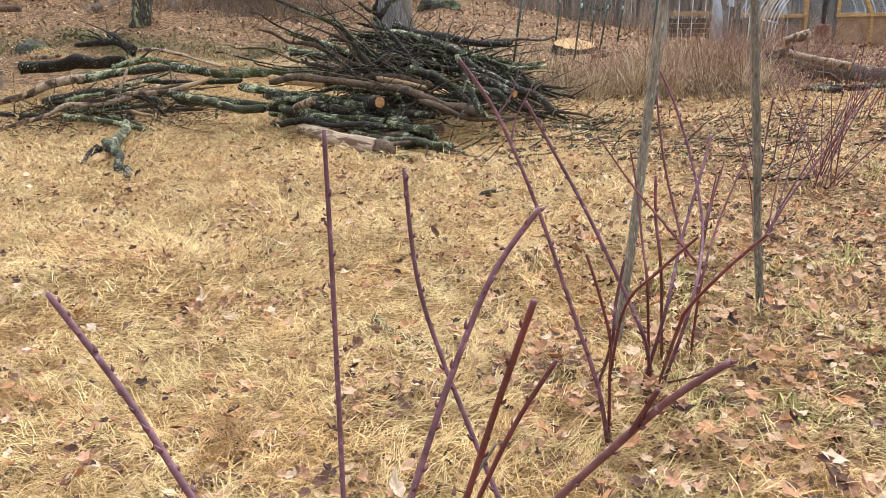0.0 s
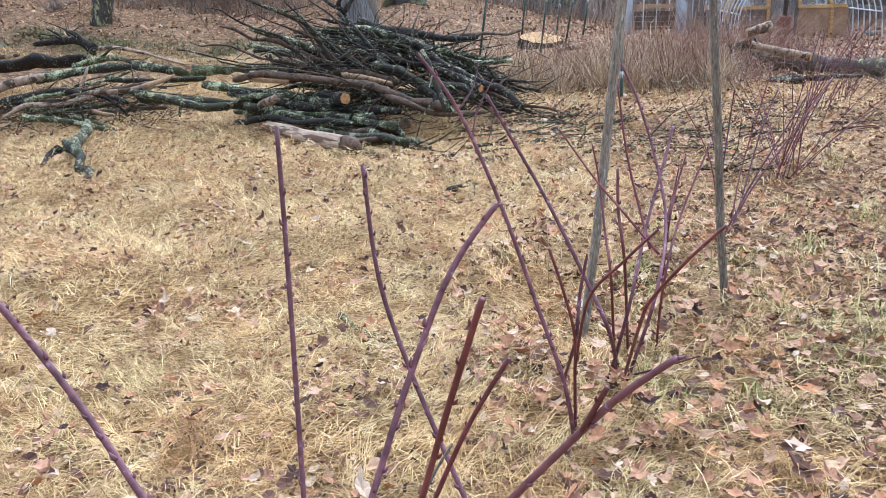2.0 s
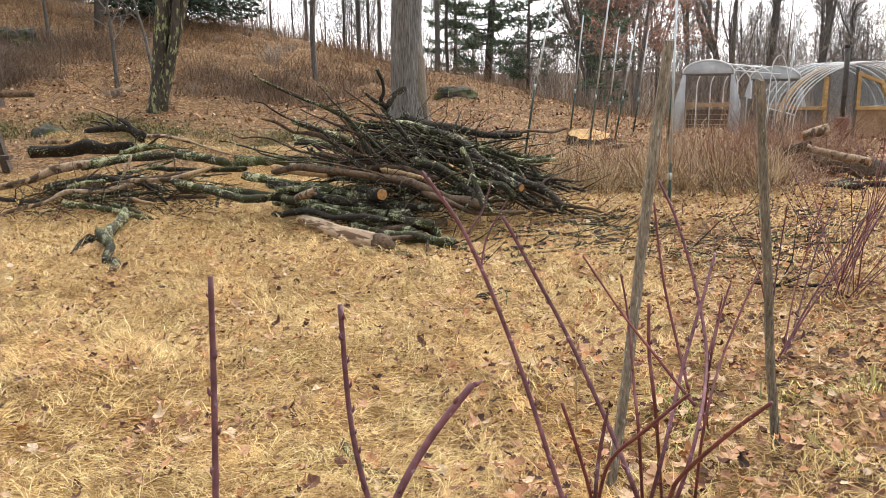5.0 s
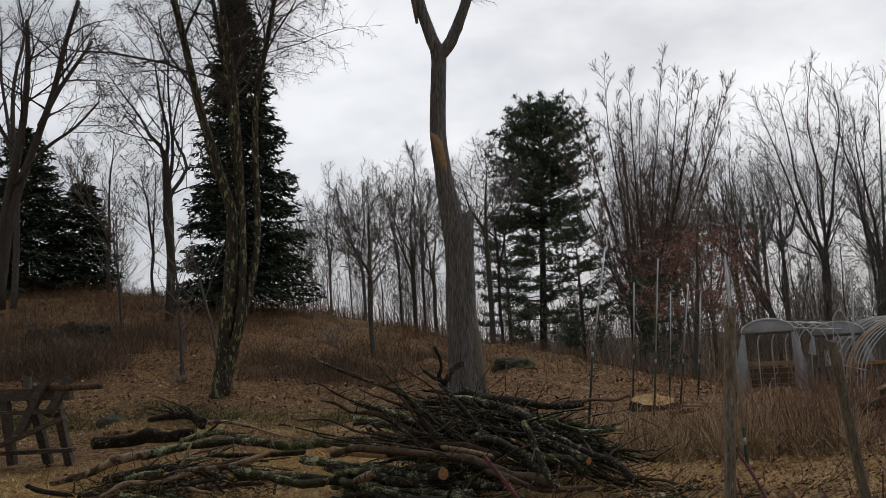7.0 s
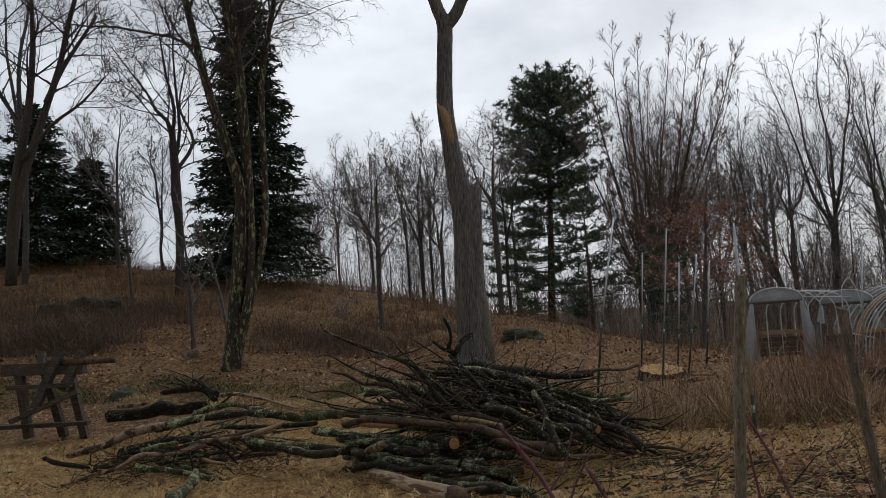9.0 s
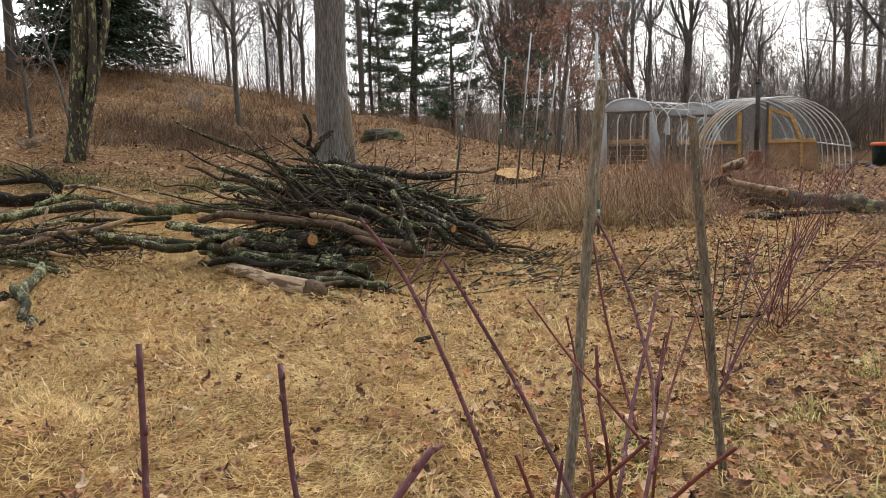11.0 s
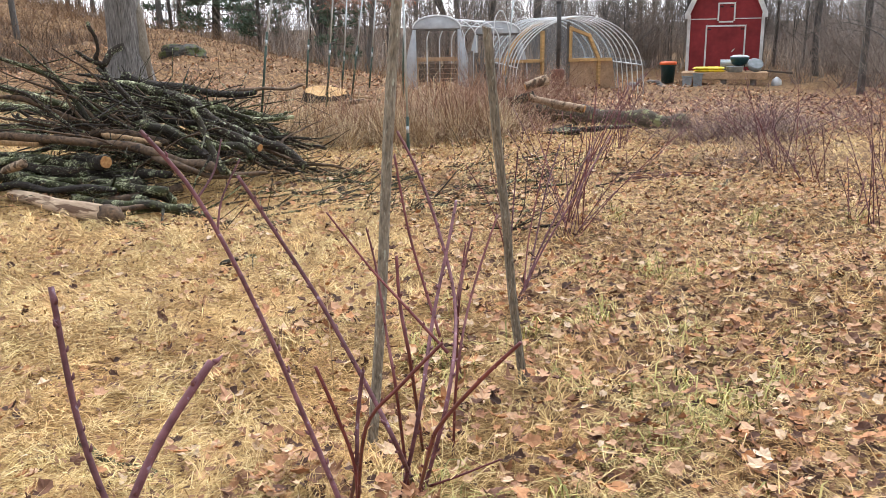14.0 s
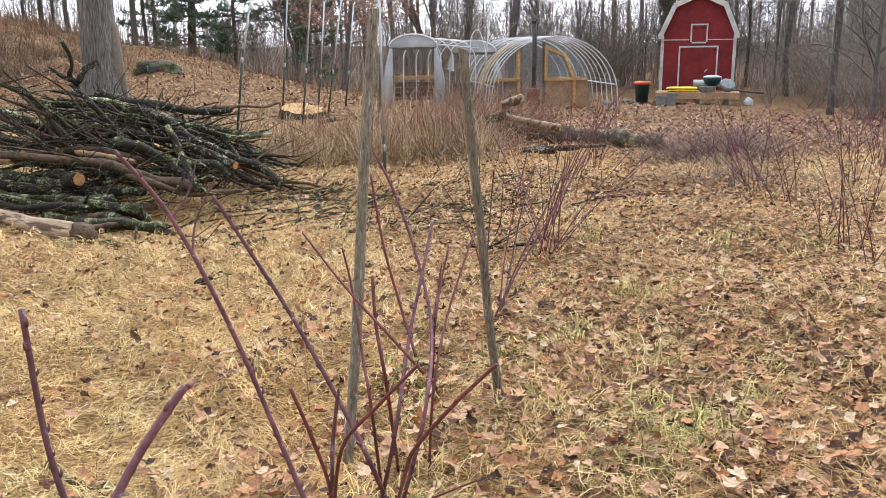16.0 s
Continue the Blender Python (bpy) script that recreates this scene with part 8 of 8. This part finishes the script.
def arching(name, pos, az, ln, rise, droop, width, mat, label, category, seed, segs=4):
    """Many stems that rise and arch over, in one mesh. rise: first slope in radians; droop: how far it falls by the tip."""
    g = np.random.default_rng(seed)
    n = len(pos)
    pts, p = [pos], pos.copy()
    for i in range(segs):
        e = rise - droop * (i + 0.5) / segs
        a = az + g.normal(0, 0.22, n) * (i + 1) ** 0.5
        p = p + (ln / segs)[:, None] * np.stack([np.cos(a) * np.cos(e), np.sin(a) * np.cos(e), np.sin(e)], 1)
        pts.append(p)
    t = g.uniform(0, np.pi, n)
    s = np.stack([np.cos(t), np.sin(t), 0.3 * np.sin(3 * t)], 1) * (width * g.uniform(0.5, 1.5, n))[:, None]
    rows = []
    for i in range(segs):
        w = 1 - 0.75 * i / segs
        rows += [pts[i] - s * w, pts[i] + s * w]
    rows.append(pts[segs])
    k = 2 * segs + 1
    v = np.stack(rows, 1).reshape(-1, 3)
    o = np.arange(n)[:, None] * k
    f4 = np.concatenate([(o + np.array([2 * i, 2 * i + 1, 2 * i + 3, 2 * i + 2])).reshape(-1) for i in range(segs - 1)])
    f3 = (o + np.array([k - 3, k - 2, k - 1])).reshape(-1)
    me = bpy.data.meshes.new(name)
    loops = np.concatenate([f4, f3])
    me.vertices.add(len(v))
    me.vertices.foreach_set("co", v.ravel())
    me.loops.add(len(loops))
    me.loops.foreach_set("vertex_index", loops)
    q = n * (segs - 1)
    me.polygons.add(q + n)
    me.polygons.foreach_set("loop_start", np.concatenate([np.arange(q) * 4, 4 * q + np.arange(n) * 3]))
    me.update(calc_edges=True)
    me.validate()
    me.materials.append(mat)
    return tagged(new(name, me), label, category, kind="stuff")


def fan(n, r0, r1, a0, a1, seed, power=1.0):
    """Points over a fan of the lawn, thinning out with distance."""
    g = np.random.default_rng(seed)
    r = r0 + (r1 - r0) * g.random(n) ** power
    a = np.radians(a0 + (a1 - a0) * g.random(n))
    x, y = r * np.sin(a), r * np.cos(a) - 0.5
    return x, y, g


x, y, g = fan(260000, 1.2, 13.5, -40, 52, 1)
keep = g.random(len(x)) > np.clip(litter_at(x, y) * 0.68, 0, 0.9)
x, y = x[keep], y[keep]
n = len(x)
swirl = 2.2 * np.sin(x * 1.7 + 1.3 * np.sin(y * 1.1)) + 1.7 * np.sin(y * 2.1 + x * 0.6) + g.normal(0, 0.8, n) + np.where(g.random(n) < 0.35, g.uniform(0, 6.283, n), 0)
pos = np.stack([x, y, ground_zs(x, y) + np.maximum(0, 0.012 + tuft_zs(x, y)) + g.uniform(-0.004, 0.02, n)], 1)
blades("dead_grass", pos, swirl, 0.04 + 0.15 * g.random(n) ** 1.5, np.clip(g.normal(0.97, 0.035, n), 0.6, 0.999), 0.00075 * (1 + np.hypot(x, y) / 2.5), M_STRAW, "matted dead straw-coloured grass on the lawn", "grass", 2, 0.7)

# a paler strip of straw behind the heaps
g = np.random.default_rng(75)
n = 9000
x = g.uniform(-5.5, 0.2, n)
y = 13.9 - 0.06 * (x + 2) + g.normal(0, 0.32, n)
pos = np.stack([x, y, ground_zs(x, y) + g.uniform(0.0, 0.03, n)], 1)
blades("dead_grass", pos, g.uniform(0, 6.283, n), g.uniform(0.05, 0.2, n), np.clip(g.normal(0.97, 0.03, n), 0.6, 0.999), 0.0045, M_STRAW, "strip of matted pale straw behind the heaps", "grass", 76, 0.7)

# the lawn goes on round and behind the camera
x, y, g = fan(26000, 0.2, 9.0, 50, 322, 3)
n = len(x)
pos = np.stack([x, y, ground_zs(x, y) + g.uniform(-0.004, 0.03, n)], 1)
blades("dead_grass", pos, g.uniform(0, 6.283, n), g.uniform(0.1, 0.28, n), np.clip(g.normal(0.97, 0.04, n), 0.5, 0.999), 0.003, M_STRAW, "matted dead grass further round the lawn", "grass", 4, 0.7)

# tufts that stand up a little
cx, cy, g = fan(1500, 1.4, 10, -40, 50, 5)
m = 26
x = np.repeat(cx, m) + g.normal(0, 0.05, len(cx) * m)
y = np.repeat(cy, m) + g.normal(0, 0.05, len(cx) * m)
pos = np.stack([x, y, ground_zs(x, y)], 1)
blades("grass_tufts", pos, g.uniform(0, 6.283, len(x)), g.uniform(0.06, 0.2, len(x)), np.clip(g.normal(0.93, 0.07, len(x)), 0.4, 0.995), 0.0015, M_STRAW, "small tufts of dead straw grass", "grass", 6, 0.8)
cx, cy, g = fan(34, 1.6, 8, 16, 50, 8)
clumps = [(2.50, 3.23, -0.00), (2.45, 3.09, -0.00), (2.05, 2.48, -0.01), (2.00, 2.34, -0.01), (2.12, 2.36, -0.01), (2.87, 2.89, -0.00), (4.47, 4.85, -0.00), (4.62, 4.90, -0.00), (2.19, 2.43, -0.00), (2.21, 2.53, -0.00)]
cx = np.concatenate([cx] + [np.full(1, q[0]) + g.normal(0, 0.05, 1) for q in clumps])
cy = np.concatenate([cy] + [np.full(1, q[1]) + g.normal(0, 0.05, 1) for q in clumps])
m = 30
x = np.repeat(cx, m) + g.normal(0, 0.06, len(cx) * m)
y = np.repeat(cy, m) + g.normal(0, 0.06, len(cx) * m)
pos = np.stack([x, y, ground_zs(x, y)], 1)
blades("green_grass", pos, g.uniform(0, 6.283, len(x)), g.uniform(0.07, 0.24, len(x)), np.clip(g.normal(0.78, 0.14, len(x)), 0.1, 0.99), 0.0034, M_GREEN, "sparse green grass tufts among leaves", "grass", 9, 0.8)

# tall pale grass of the garden bed, in ragged clumps that stand along its front
g = np.random.default_rng(14)
n = 640
cx = g.uniform(2.1, 5.7, n)
front = np.interp(cx, [2.1, 2.8, 5.7], [10.5, 9.95, 9.95]) + 0.16 * np.sin(cx * 5) + 0.12 * np.sin(cx * 13)
cy = front + np.abs(g.normal(0, 1, n)) * np.where(g.random(n) < 0.55, 0.5, 2.6)
keep = (cy < 16) & ((cx < 5.2) | (cy > 10.8)) & (np.hypot(cx - 3.76, (cy - 14.4) * 0.7) > 0.9)
cx, cy = cx[keep], cy[keep]
hh = g.choice([0.16, 0.26, 0.40, 0.46, 0.62], len(cx)) * np.where(cx < 2.9, 0.75, 1.0) * np.clip(1.15 - 0.06 * (cy - 9), 0.6, 1.1)
m = 30
x = np.repeat(cx, m) + g.normal(0, 0.045, len(cx) * m)
y = np.repeat(cy, m) + g.normal(0, 0.045, len(cx) * m)
n = len(x)
pos = np.stack([x, y, ground_zs(x, y) - 0.02], 1)
arching("tall_grass", pos, g.uniform(0, 6.283, n), np.repeat(hh, m) * g.uniform(0.5, 1.3, n), np.clip(g.normal(1.25, 0.28, n), 0.3, 1.57), np.abs(g.normal(1.0, 0.9, n)), 0.0044, M_TALL, "tall dry pale grass in ragged clumps in the garden bed", "grass", 15, 3)
# dry brambles among it and round the greenhouses
g = np.random.default_rng(19)
n = 7400
cx = g.choice([3.0, 3.6, 4.3, 4.8, 5.2, 5.6, 4.6, 5.4, 6.0, 6.4, 7.4, 8.4, 5.9, 6.9, 9.6], n)
cy = np.interp(cx, [3.0, 4.3, 4.9, 5.6, 6.4, 7.4, 8.4, 9.6], [10.6, 10.4, 10.3, 11.2, 12.8, 14.0, 15.2, 16.5])
x, y = cx + g.normal(0, 0.42, n), cy + np.abs(g.normal(0, 0.9, n)) - 0.2
pos = np.stack([x, y, ground_zs(x, y) - 0.02], 1)
arching("dry_brambles", pos, g.uniform(0, 6.283, n), g.uniform(0.35, 1.35, n), np.clip(g.normal(1.25, 0.25, n), 0.2, 1.57), np.abs(g.normal(1.7, 0.8, n)), 0.0036, M_BRAMBLE, "red-brown dry brambles arching round the greenhouses", "brambles", 20, 5)
# the low dark-red mound of brambles at the bed's corner
g = np.random.default_rng(63)
n = 1500
x, y = 5.0 + g.normal(0, 0.32, n), 10.25 + g.normal(0, 0.28, n)
pos = np.stack([x, y, ground_zs(x, y) - 0.02], 1)
arching("dry_brambles", pos, g.uniform(0, 6.283, n), g.uniform(0.3, 0.75, n), np.clip(g.normal(1.0, 0.3, n), 0.2, 1.5), np.abs(g.normal(1.9, 0.6, n)), 0.003, M_BRAMBLE, "low red-brown mound of brambles at the bed's corner", "brambles", 64, 5)
# tall single stalks standing above the bed
g = np.random.default_rng(65)
n = 150
x = g.uniform(2.4, 8.5, n)
y = np.interp(x, [2.4, 5.2, 8.5], [10.8, 10.8, 15.0]) + np.abs(g.normal(0, 1.4, n))
pos = np.stack([x, y, ground_zs(x, y) - 0.02], 1)
arching("dry_stalks", pos, g.uniform(0, 6.283, n), g.uniform(0.7, 1.5, n), np.clip(g.normal(1.42, 0.14, n), 0.8, 1.57), np.abs(g.normal(0.35, 0.5, n)), 0.0045, M_TALL, "pale dry stalks standing above the bed", "grass", 66, 5)
# low mound of cut purple canes at the garden's far side
for c, rx, ry, n, up, sd in (((7.7, 8.7), 0.9, 0.5, 2300, 0.85, 41), ((8.7, 9.6), 1.3, 0.6, 420, 0.7, 42), ((7.09, 10.68), 0.9, 0.7, 160, 0.8, 43), ((6.3, 6.9), 0.6, 0.4, 420, 0.9, 44), ((9.9, 8.6), 1.2, 0.9, 350, 1.0, 45)):
    g = np.random.default_rng(sd)
    x, y = c[0] + rx * g.normal(0, 0.6, n), c[1] + ry * g.normal(0, 0.6, n)
    pos = np.stack([x, y, ground_zs(x, y)], 1)
    arching("cane_tangle", pos, g.uniform(0, 6.283, n), g.uniform(0.4, 1.15, n) * up, np.clip(g.normal(0.8, 0.3, n), 0.05, 1.4), np.abs(g.normal(1.2, 0.5, n)), 0.0026, M_TANGLE, "low mound of tangled purple-grey canes", "brambles", sd + 10, 4)

# greener grass along the track at the hill's foot
g = np.random.default_rng(22)
n = 36000
x = g.uniform(-10, 1.5, n)
y = 15.1 - 0.16 * (x + 5) + 0.25 * np.sin(x * 1.1) + g.normal(0, 0.5, n)
keep = g.random(n) < 0.35 + 0.65 * (np.sin(x * 2.3 + 1.5 * np.sin(y * 2.0)) > 0)
x, y = x[keep], y[keep]
n = len(x)
pos = np.stack([x, y, ground_zs(x, y)], 1)
blades("track_grass", pos, g.uniform(0, 6.283, n), g.uniform(0.05, 0.14, n), np.clip(g.normal(0.9, 0.07, n), 0.6, 0.995), 0.006, M_OLIVE, "dull olive grass along the track", "grass", 25, 0.8)

# weeds over the hillside
g = np.random.default_rng(23)
n = 105000
x, y = g.uniform(-22, 9, n), 16.3 + 20 * g.random(n) ** 0.85
patch = np.sin(x * 0.9 + y * 0.5 + np.sin(y * 1.3)) * np.sin(y * 0.7 - x * 0.3 + np.sin(x * 1.7))
bank = np.where((x < 0.6) & (x > -4.8) & (y > 17.6), 1.0, 0.0)
bank = np.maximum(bank, np.where((x < -7.2) & (y > 17.8 - 0.05 * x), 1.0, 0.0))
bank = np.maximum(bank, np.where((y > 22) & (x < 2), 0.9, 0.0))
dens = np.clip(bank * (0.62 + 0.5 * np.tanh(3 * patch)), 0.07, 1)
dens = np.where(x > 1.5, 0.05 + 0.12 * (y > 22), dens)
keep = g.random(n) < dens
x, y = x[keep], y[keep]
n = len(x)
pos = np.stack([x, y, ground_zs(x, y) - 0.03], 1)
arching("hill_weeds", pos, g.uniform(0, 6.283, n), 0.15 + 0.8 * g.random(n) ** 1.4, np.clip(g.normal(1.15, 0.3, n), 0.0, 1.57), np.abs(g.normal(0.8, 0.6, n)), 0.0042, M_WEED, "dry brown weeds over the hillside", "weeds", 24, 3)
# darker brush in patches on the slope
g = np.random.default_rng(26)
n = 15000
cx = g.choice([-11.5, -9.5, -8.8, -8.8, -8.0, -8.0, -3.6, -2.2, -2.2, -0.6, -13], n)
cy = np.interp(cx, [-13, -11.5, -9.5, -8.0, -6.8, -5.5, -3.6, -2.2, -0.6, 0.8], [24, 22, 20.5, 23.5, 18.5, 21.5, 20.5, 19.3, 22.5, 21.0])
x, y = cx + g.normal(0, 0.9, n), cy + g.normal(0, 0.8, n)
pos = np.stack([x, y, ground_zs(x, y) - 0.03], 1)
arching("slope_brush", pos, g.uniform(0, 6.283, n), g.uniform(0.2, 0.8, n), np.clip(g.normal(1.2, 0.3, n), 0.1, 1.57), np.abs(g.normal(0.9, 0.6, n)), 0.0042, M_SLOPE, "grey-brown dead brush in patches on the slope", "weeds", 27, 3)
g = np.random.default_rng(67)
n = 5200
x, y = -8.7 + g.normal(0, 0.75, n), 19.3 + g.normal(0, 0.55, n)
pos = np.stack([x, y, ground_zs(x, y) - 0.03], 1)
arching("slope_brush", pos, g.uniform(0, 6.283, n), g.uniform(0.35, 1.1, n), np.clip(g.normal(1.0, 0.3, n), 0.1, 1.57), np.abs(g.normal(1.2, 0.6, n)), 0.0042, M_SLOPE, "dense dark brush at the foot of the hill", "weeds", 68, 4)
# undergrowth of the woods to the right
g = np.random.default_rng(29)
n = 9000
a, d = np.radians(g.uniform(10, 56, n)), g.uniform(24, 48, n)
x, y = d * np.sin(a), d * np.cos(a)
keep = ~((np.abs(x - 18.5) < 3.4) & (y < 27)) & ((x > 20) | (y > 27))
x, y = x[keep], y[keep]
n = len(x)
pos = np.stack([x, y, ground_zs(x, y) - 0.03], 1)
arching("undergrowth", pos, g.uniform(0, 6.283, n), 0.5 + 2.4 * g.random(n) ** 1.8, np.clip(g.normal(1.35, 0.18, n), 0.3, 1.57), np.abs(g.normal(0.7, 0.6, n)), 0.007, M_BRUSH, "bare grey-brown undergrowth along the wood's edge", "undergrowth", 30, 4)
# the grey haze of far stems behind the woods
g = np.random.default_rng(31)
n = 9500
a, d = np.radians(g.uniform(-12, 56, n)), g.uniform(52, 95, n)
x, y = d * np.sin(a), d * np.cos(a)
pos = np.stack([x, y, ground_zs(x, y) - 0.1], 1)
arching("far_woods", pos, g.uniform(0, 6.283, n), 1.5 + 7.5 * g.random(n) ** 1.5, np.clip(g.normal(1.45, 0.12, n), 0.8, 1.57), np.abs(g.normal(0.35, 0.4, n)), 0.02, M_BRUSH, "far leafless woods behind the garden", "woods", 32, 4)
# leaves lying further off, over the hill and before the shed
g = np.random.default_rng(37)
n = 24000
x, y = g.uniform(-20, 17, n), 10 + 20 * g.random(n) ** 0.9
keep = ((y > 15.3) & (g.random(n) < 0.42)) | ((x > 4.0) & (y < 26))
x, y = x[keep], y[keep]
n = len(x)
pos = np.stack([x, y, ground_zs(x, y) + 0.005], 1)
blades("hill_leaves", pos, g.uniform(0, 6.283, n), g.uniform(0.06, 0.15, n), np.clip(g.normal(0.9, 0.1, n), 0.4, 0.99), 0.026, M_LEAF, "brown fallen leaves over the hillside and the bank", "leaves", 38, 0.6)


g = np.random.default_rng(72)
n = 42000
x, y = np.where(g.random(n) < 0.6, g.uniform(-9, 6.5, n), g.uniform(6, 17, n)), 0.0
y = np.where(x < 6.3, 13.3 + 8 * g.random(n), 9 + 13 * g.random(n))
keep = g.random(n) < np.clip(0.35 + 0.5 * np.sin(x * 2.1 + np.sin(y * 1.7)) * np.sin(y * 2.6), 0.1, 1) * np.where((x < 6.3) & (y < 15.6), 0.45, 1)
x, y = x[keep], y[keep]
n = len(x)
pos = np.stack([x, y, ground_zs(x, y) + 0.004], 1)
blades("slope_leaves", pos, g.uniform(0, 6.283, n), g.uniform(0.04, 0.11, n), np.clip(g.normal(0.95, 0.06, n), 0.5, 0.995), 0.02, M_LEAF, "carpet of brown leaves at the hill's foot and on the bank", "leaves", 73, 0.6)

# broken bits of leaf and stalk worked into the straw
x, y, g = fan(24000, 1.2, 12, -40, 52, 51)
bits = np.sin(x * 2.9 + 1.9 * np.sin(y * 3.3)) * np.sin(y * 3.1 + 1.6 * np.sin(x * 2.7))
keep = g.random(len(x)) < 0.35 + 0.65 * (bits > 0.1)
x, y = x[keep], y[keep]
n = len(x)
pos = np.stack([x, y, ground_zs(x, y) + g.uniform(0.015, 0.045, n)], 1)
blades("leaf_crumbs", pos, g.uniform(0, 6.283, n), g.uniform(0.02, 0.055, n), np.clip(g.normal(0.93, 0.08, n), 0.5, 0.995), 0.008, M_CRUMB, "crumbled brown leaf bits worked into the straw", "leaves", 52, 0.8)


# ---- fallen leaves ----
def leaf_shape(g, size):
    """A curled lobed leaf: pointed lobes round a folded rib, crumpled and turned up at its edge."""
    n = 15
    fold, curl, roll = g.uniform(-0.3, 1.5), g.uniform(-0.9, 1.6), g.uniform(-1.2, 1.4)
    pts = [(0.0, 0.0, 0.0)]
    for i in range(n):
        a = 6.2832 * i / n
        r = (1.0 if i % 3 == 0 else 0.78 if i % 3 == 1 else 0.88) * g.uniform(0.66, 1.12)
        if i == 0:
            r *= 1.2
        x, y = r * math.cos(a) * 0.98, r * math.sin(a) * 0.78
        z = 0.30 * fold * abs(y) + 0.26 * curl * (x * x + y * y) + 0.22 * roll * x * abs(x) + g.uniform(-0.07, 0.07)
        pts.append((x * size / 2, y * size / 2, z * size / 2 * 1.3))
    return pts, [(0, 1 + i, 1 + (i + 1) % n) for i in range(n)]


lg = random.Random(55)
x, y, g = fan(34000, 1.3, 14, -40, 52, 33)
want = 0.16 + 0.84 * litter_at(x, y)
want = np.maximum(want, 0.13 + 0.3 * np.clip((x - 0.0) / 1.0, 0, 1))
keep = g.random(len(x)) < want
x, y = x[keep], y[keep]
# leaves gather in drifts
drift = np.sin(x * 3.1 + 1.7 * np.sin(y * 2.3)) * np.sin(y * 3.7 + 1.3 * np.sin(x * 1.9))
keep = g.random(len(x)) < 0.5 + 0.75 * drift
x, y = x[keep], y[keep]
# a thicker drift of leaves round the canes and along the path
x2, y2 = g.uniform(0.2, 6.5, 15000), 0.9 + 8.6 * g.random(15000)
keep = g.random(15000) < np.clip((x2 - 0.2 - 0.16 * y2) / 1.8, 0.08, 0.85)
x, y = np.concatenate([x2[keep], x]), np.concatenate([y2[keep], y])
# small heaps of leaves caught in the straw
cx, cy, g2 = fan(620, 1.4, 11, -40, 30, 71)
cn = g2.integers(3, 12, len(cx))
x = np.concatenate([x, np.repeat(cx, cn) + g2.normal(0, 0.06, cn.sum())])
y = np.concatenate([y, np.repeat(cy, cn) + g2.normal(0, 0.035, cn.sum())])
# wet dark heaps round the canes' feet
cx2, cy2 = g2.uniform(0.3, 3.6, 190), 1.2 + 3.2 * g2.random(190) ** 1.4
cn = g2.integers(4, 14, len(cx2))
hx = np.repeat(cx2, cn) + g2.normal(0, 0.075, cn.sum())
hy = np.repeat(cy2, cn) + g2.normal(0, 0.05, cn.sum())
ordinary = len(x)
x, y = np.concatenate([x, hx]), np.concatenate([y, hy])
rest = Build()
near = []
shapes = [leaf_shape(lg, 0.06) for k in range(24)]
for k, (px_, py_) in enumerate(zip(x, y)):
    m = pose(px_, py_, ground_z(px_, py_) + max(0.0, 0.012 + float(tuft_zs(px_, py_))) + lg.uniform(0.02, 0.05), lg.gauss(0, 17), lg.gauss(0, 17), lg.uniform(0, 360))
    s = lg.choice([lg.uniform(0.35, 0.7), lg.uniform(0.5, 1.0), lg.uniform(0.7, 1.35)])
    if k >= ordinary:
        s = lg.uniform(0.6, 1.5)
    if math.hypot(px_, py_) < 3.4 and len(near) < 290 and lg.random() < 0.45:
        near.append((m, s))
        continue
    pts, fs = lg.choice(shapes)
    rest.add([m @ (Vector(p) * s) for p in pts], fs)
solid("leaf_litter", rest, M_LEAF, "brown fallen leaves scattered over the grass", "leaves", kind="stuff", smooth=False)

M_LEAF_ONE = surface("fallen_leaf", (0.15, 0.075, 0.042), (0.40, 0.215, 0.115), fine=50, coarse=9, rough=0.6, bump=0.2, vary=0.65)
leaf_meshes = []
for pts, fs in shapes[:12]:
    b = Build()
    b.add(pts, fs)
    leaf_meshes.append(b.mesh("leaf", [M_LEAF_ONE], False))
for k, (m, s) in enumerate(near):
    ob = new("leaf", leaf_meshes[k % 12])
    ob.parent = ground
    ob.matrix_basis = m @ Matrix.Scale(s, 4)
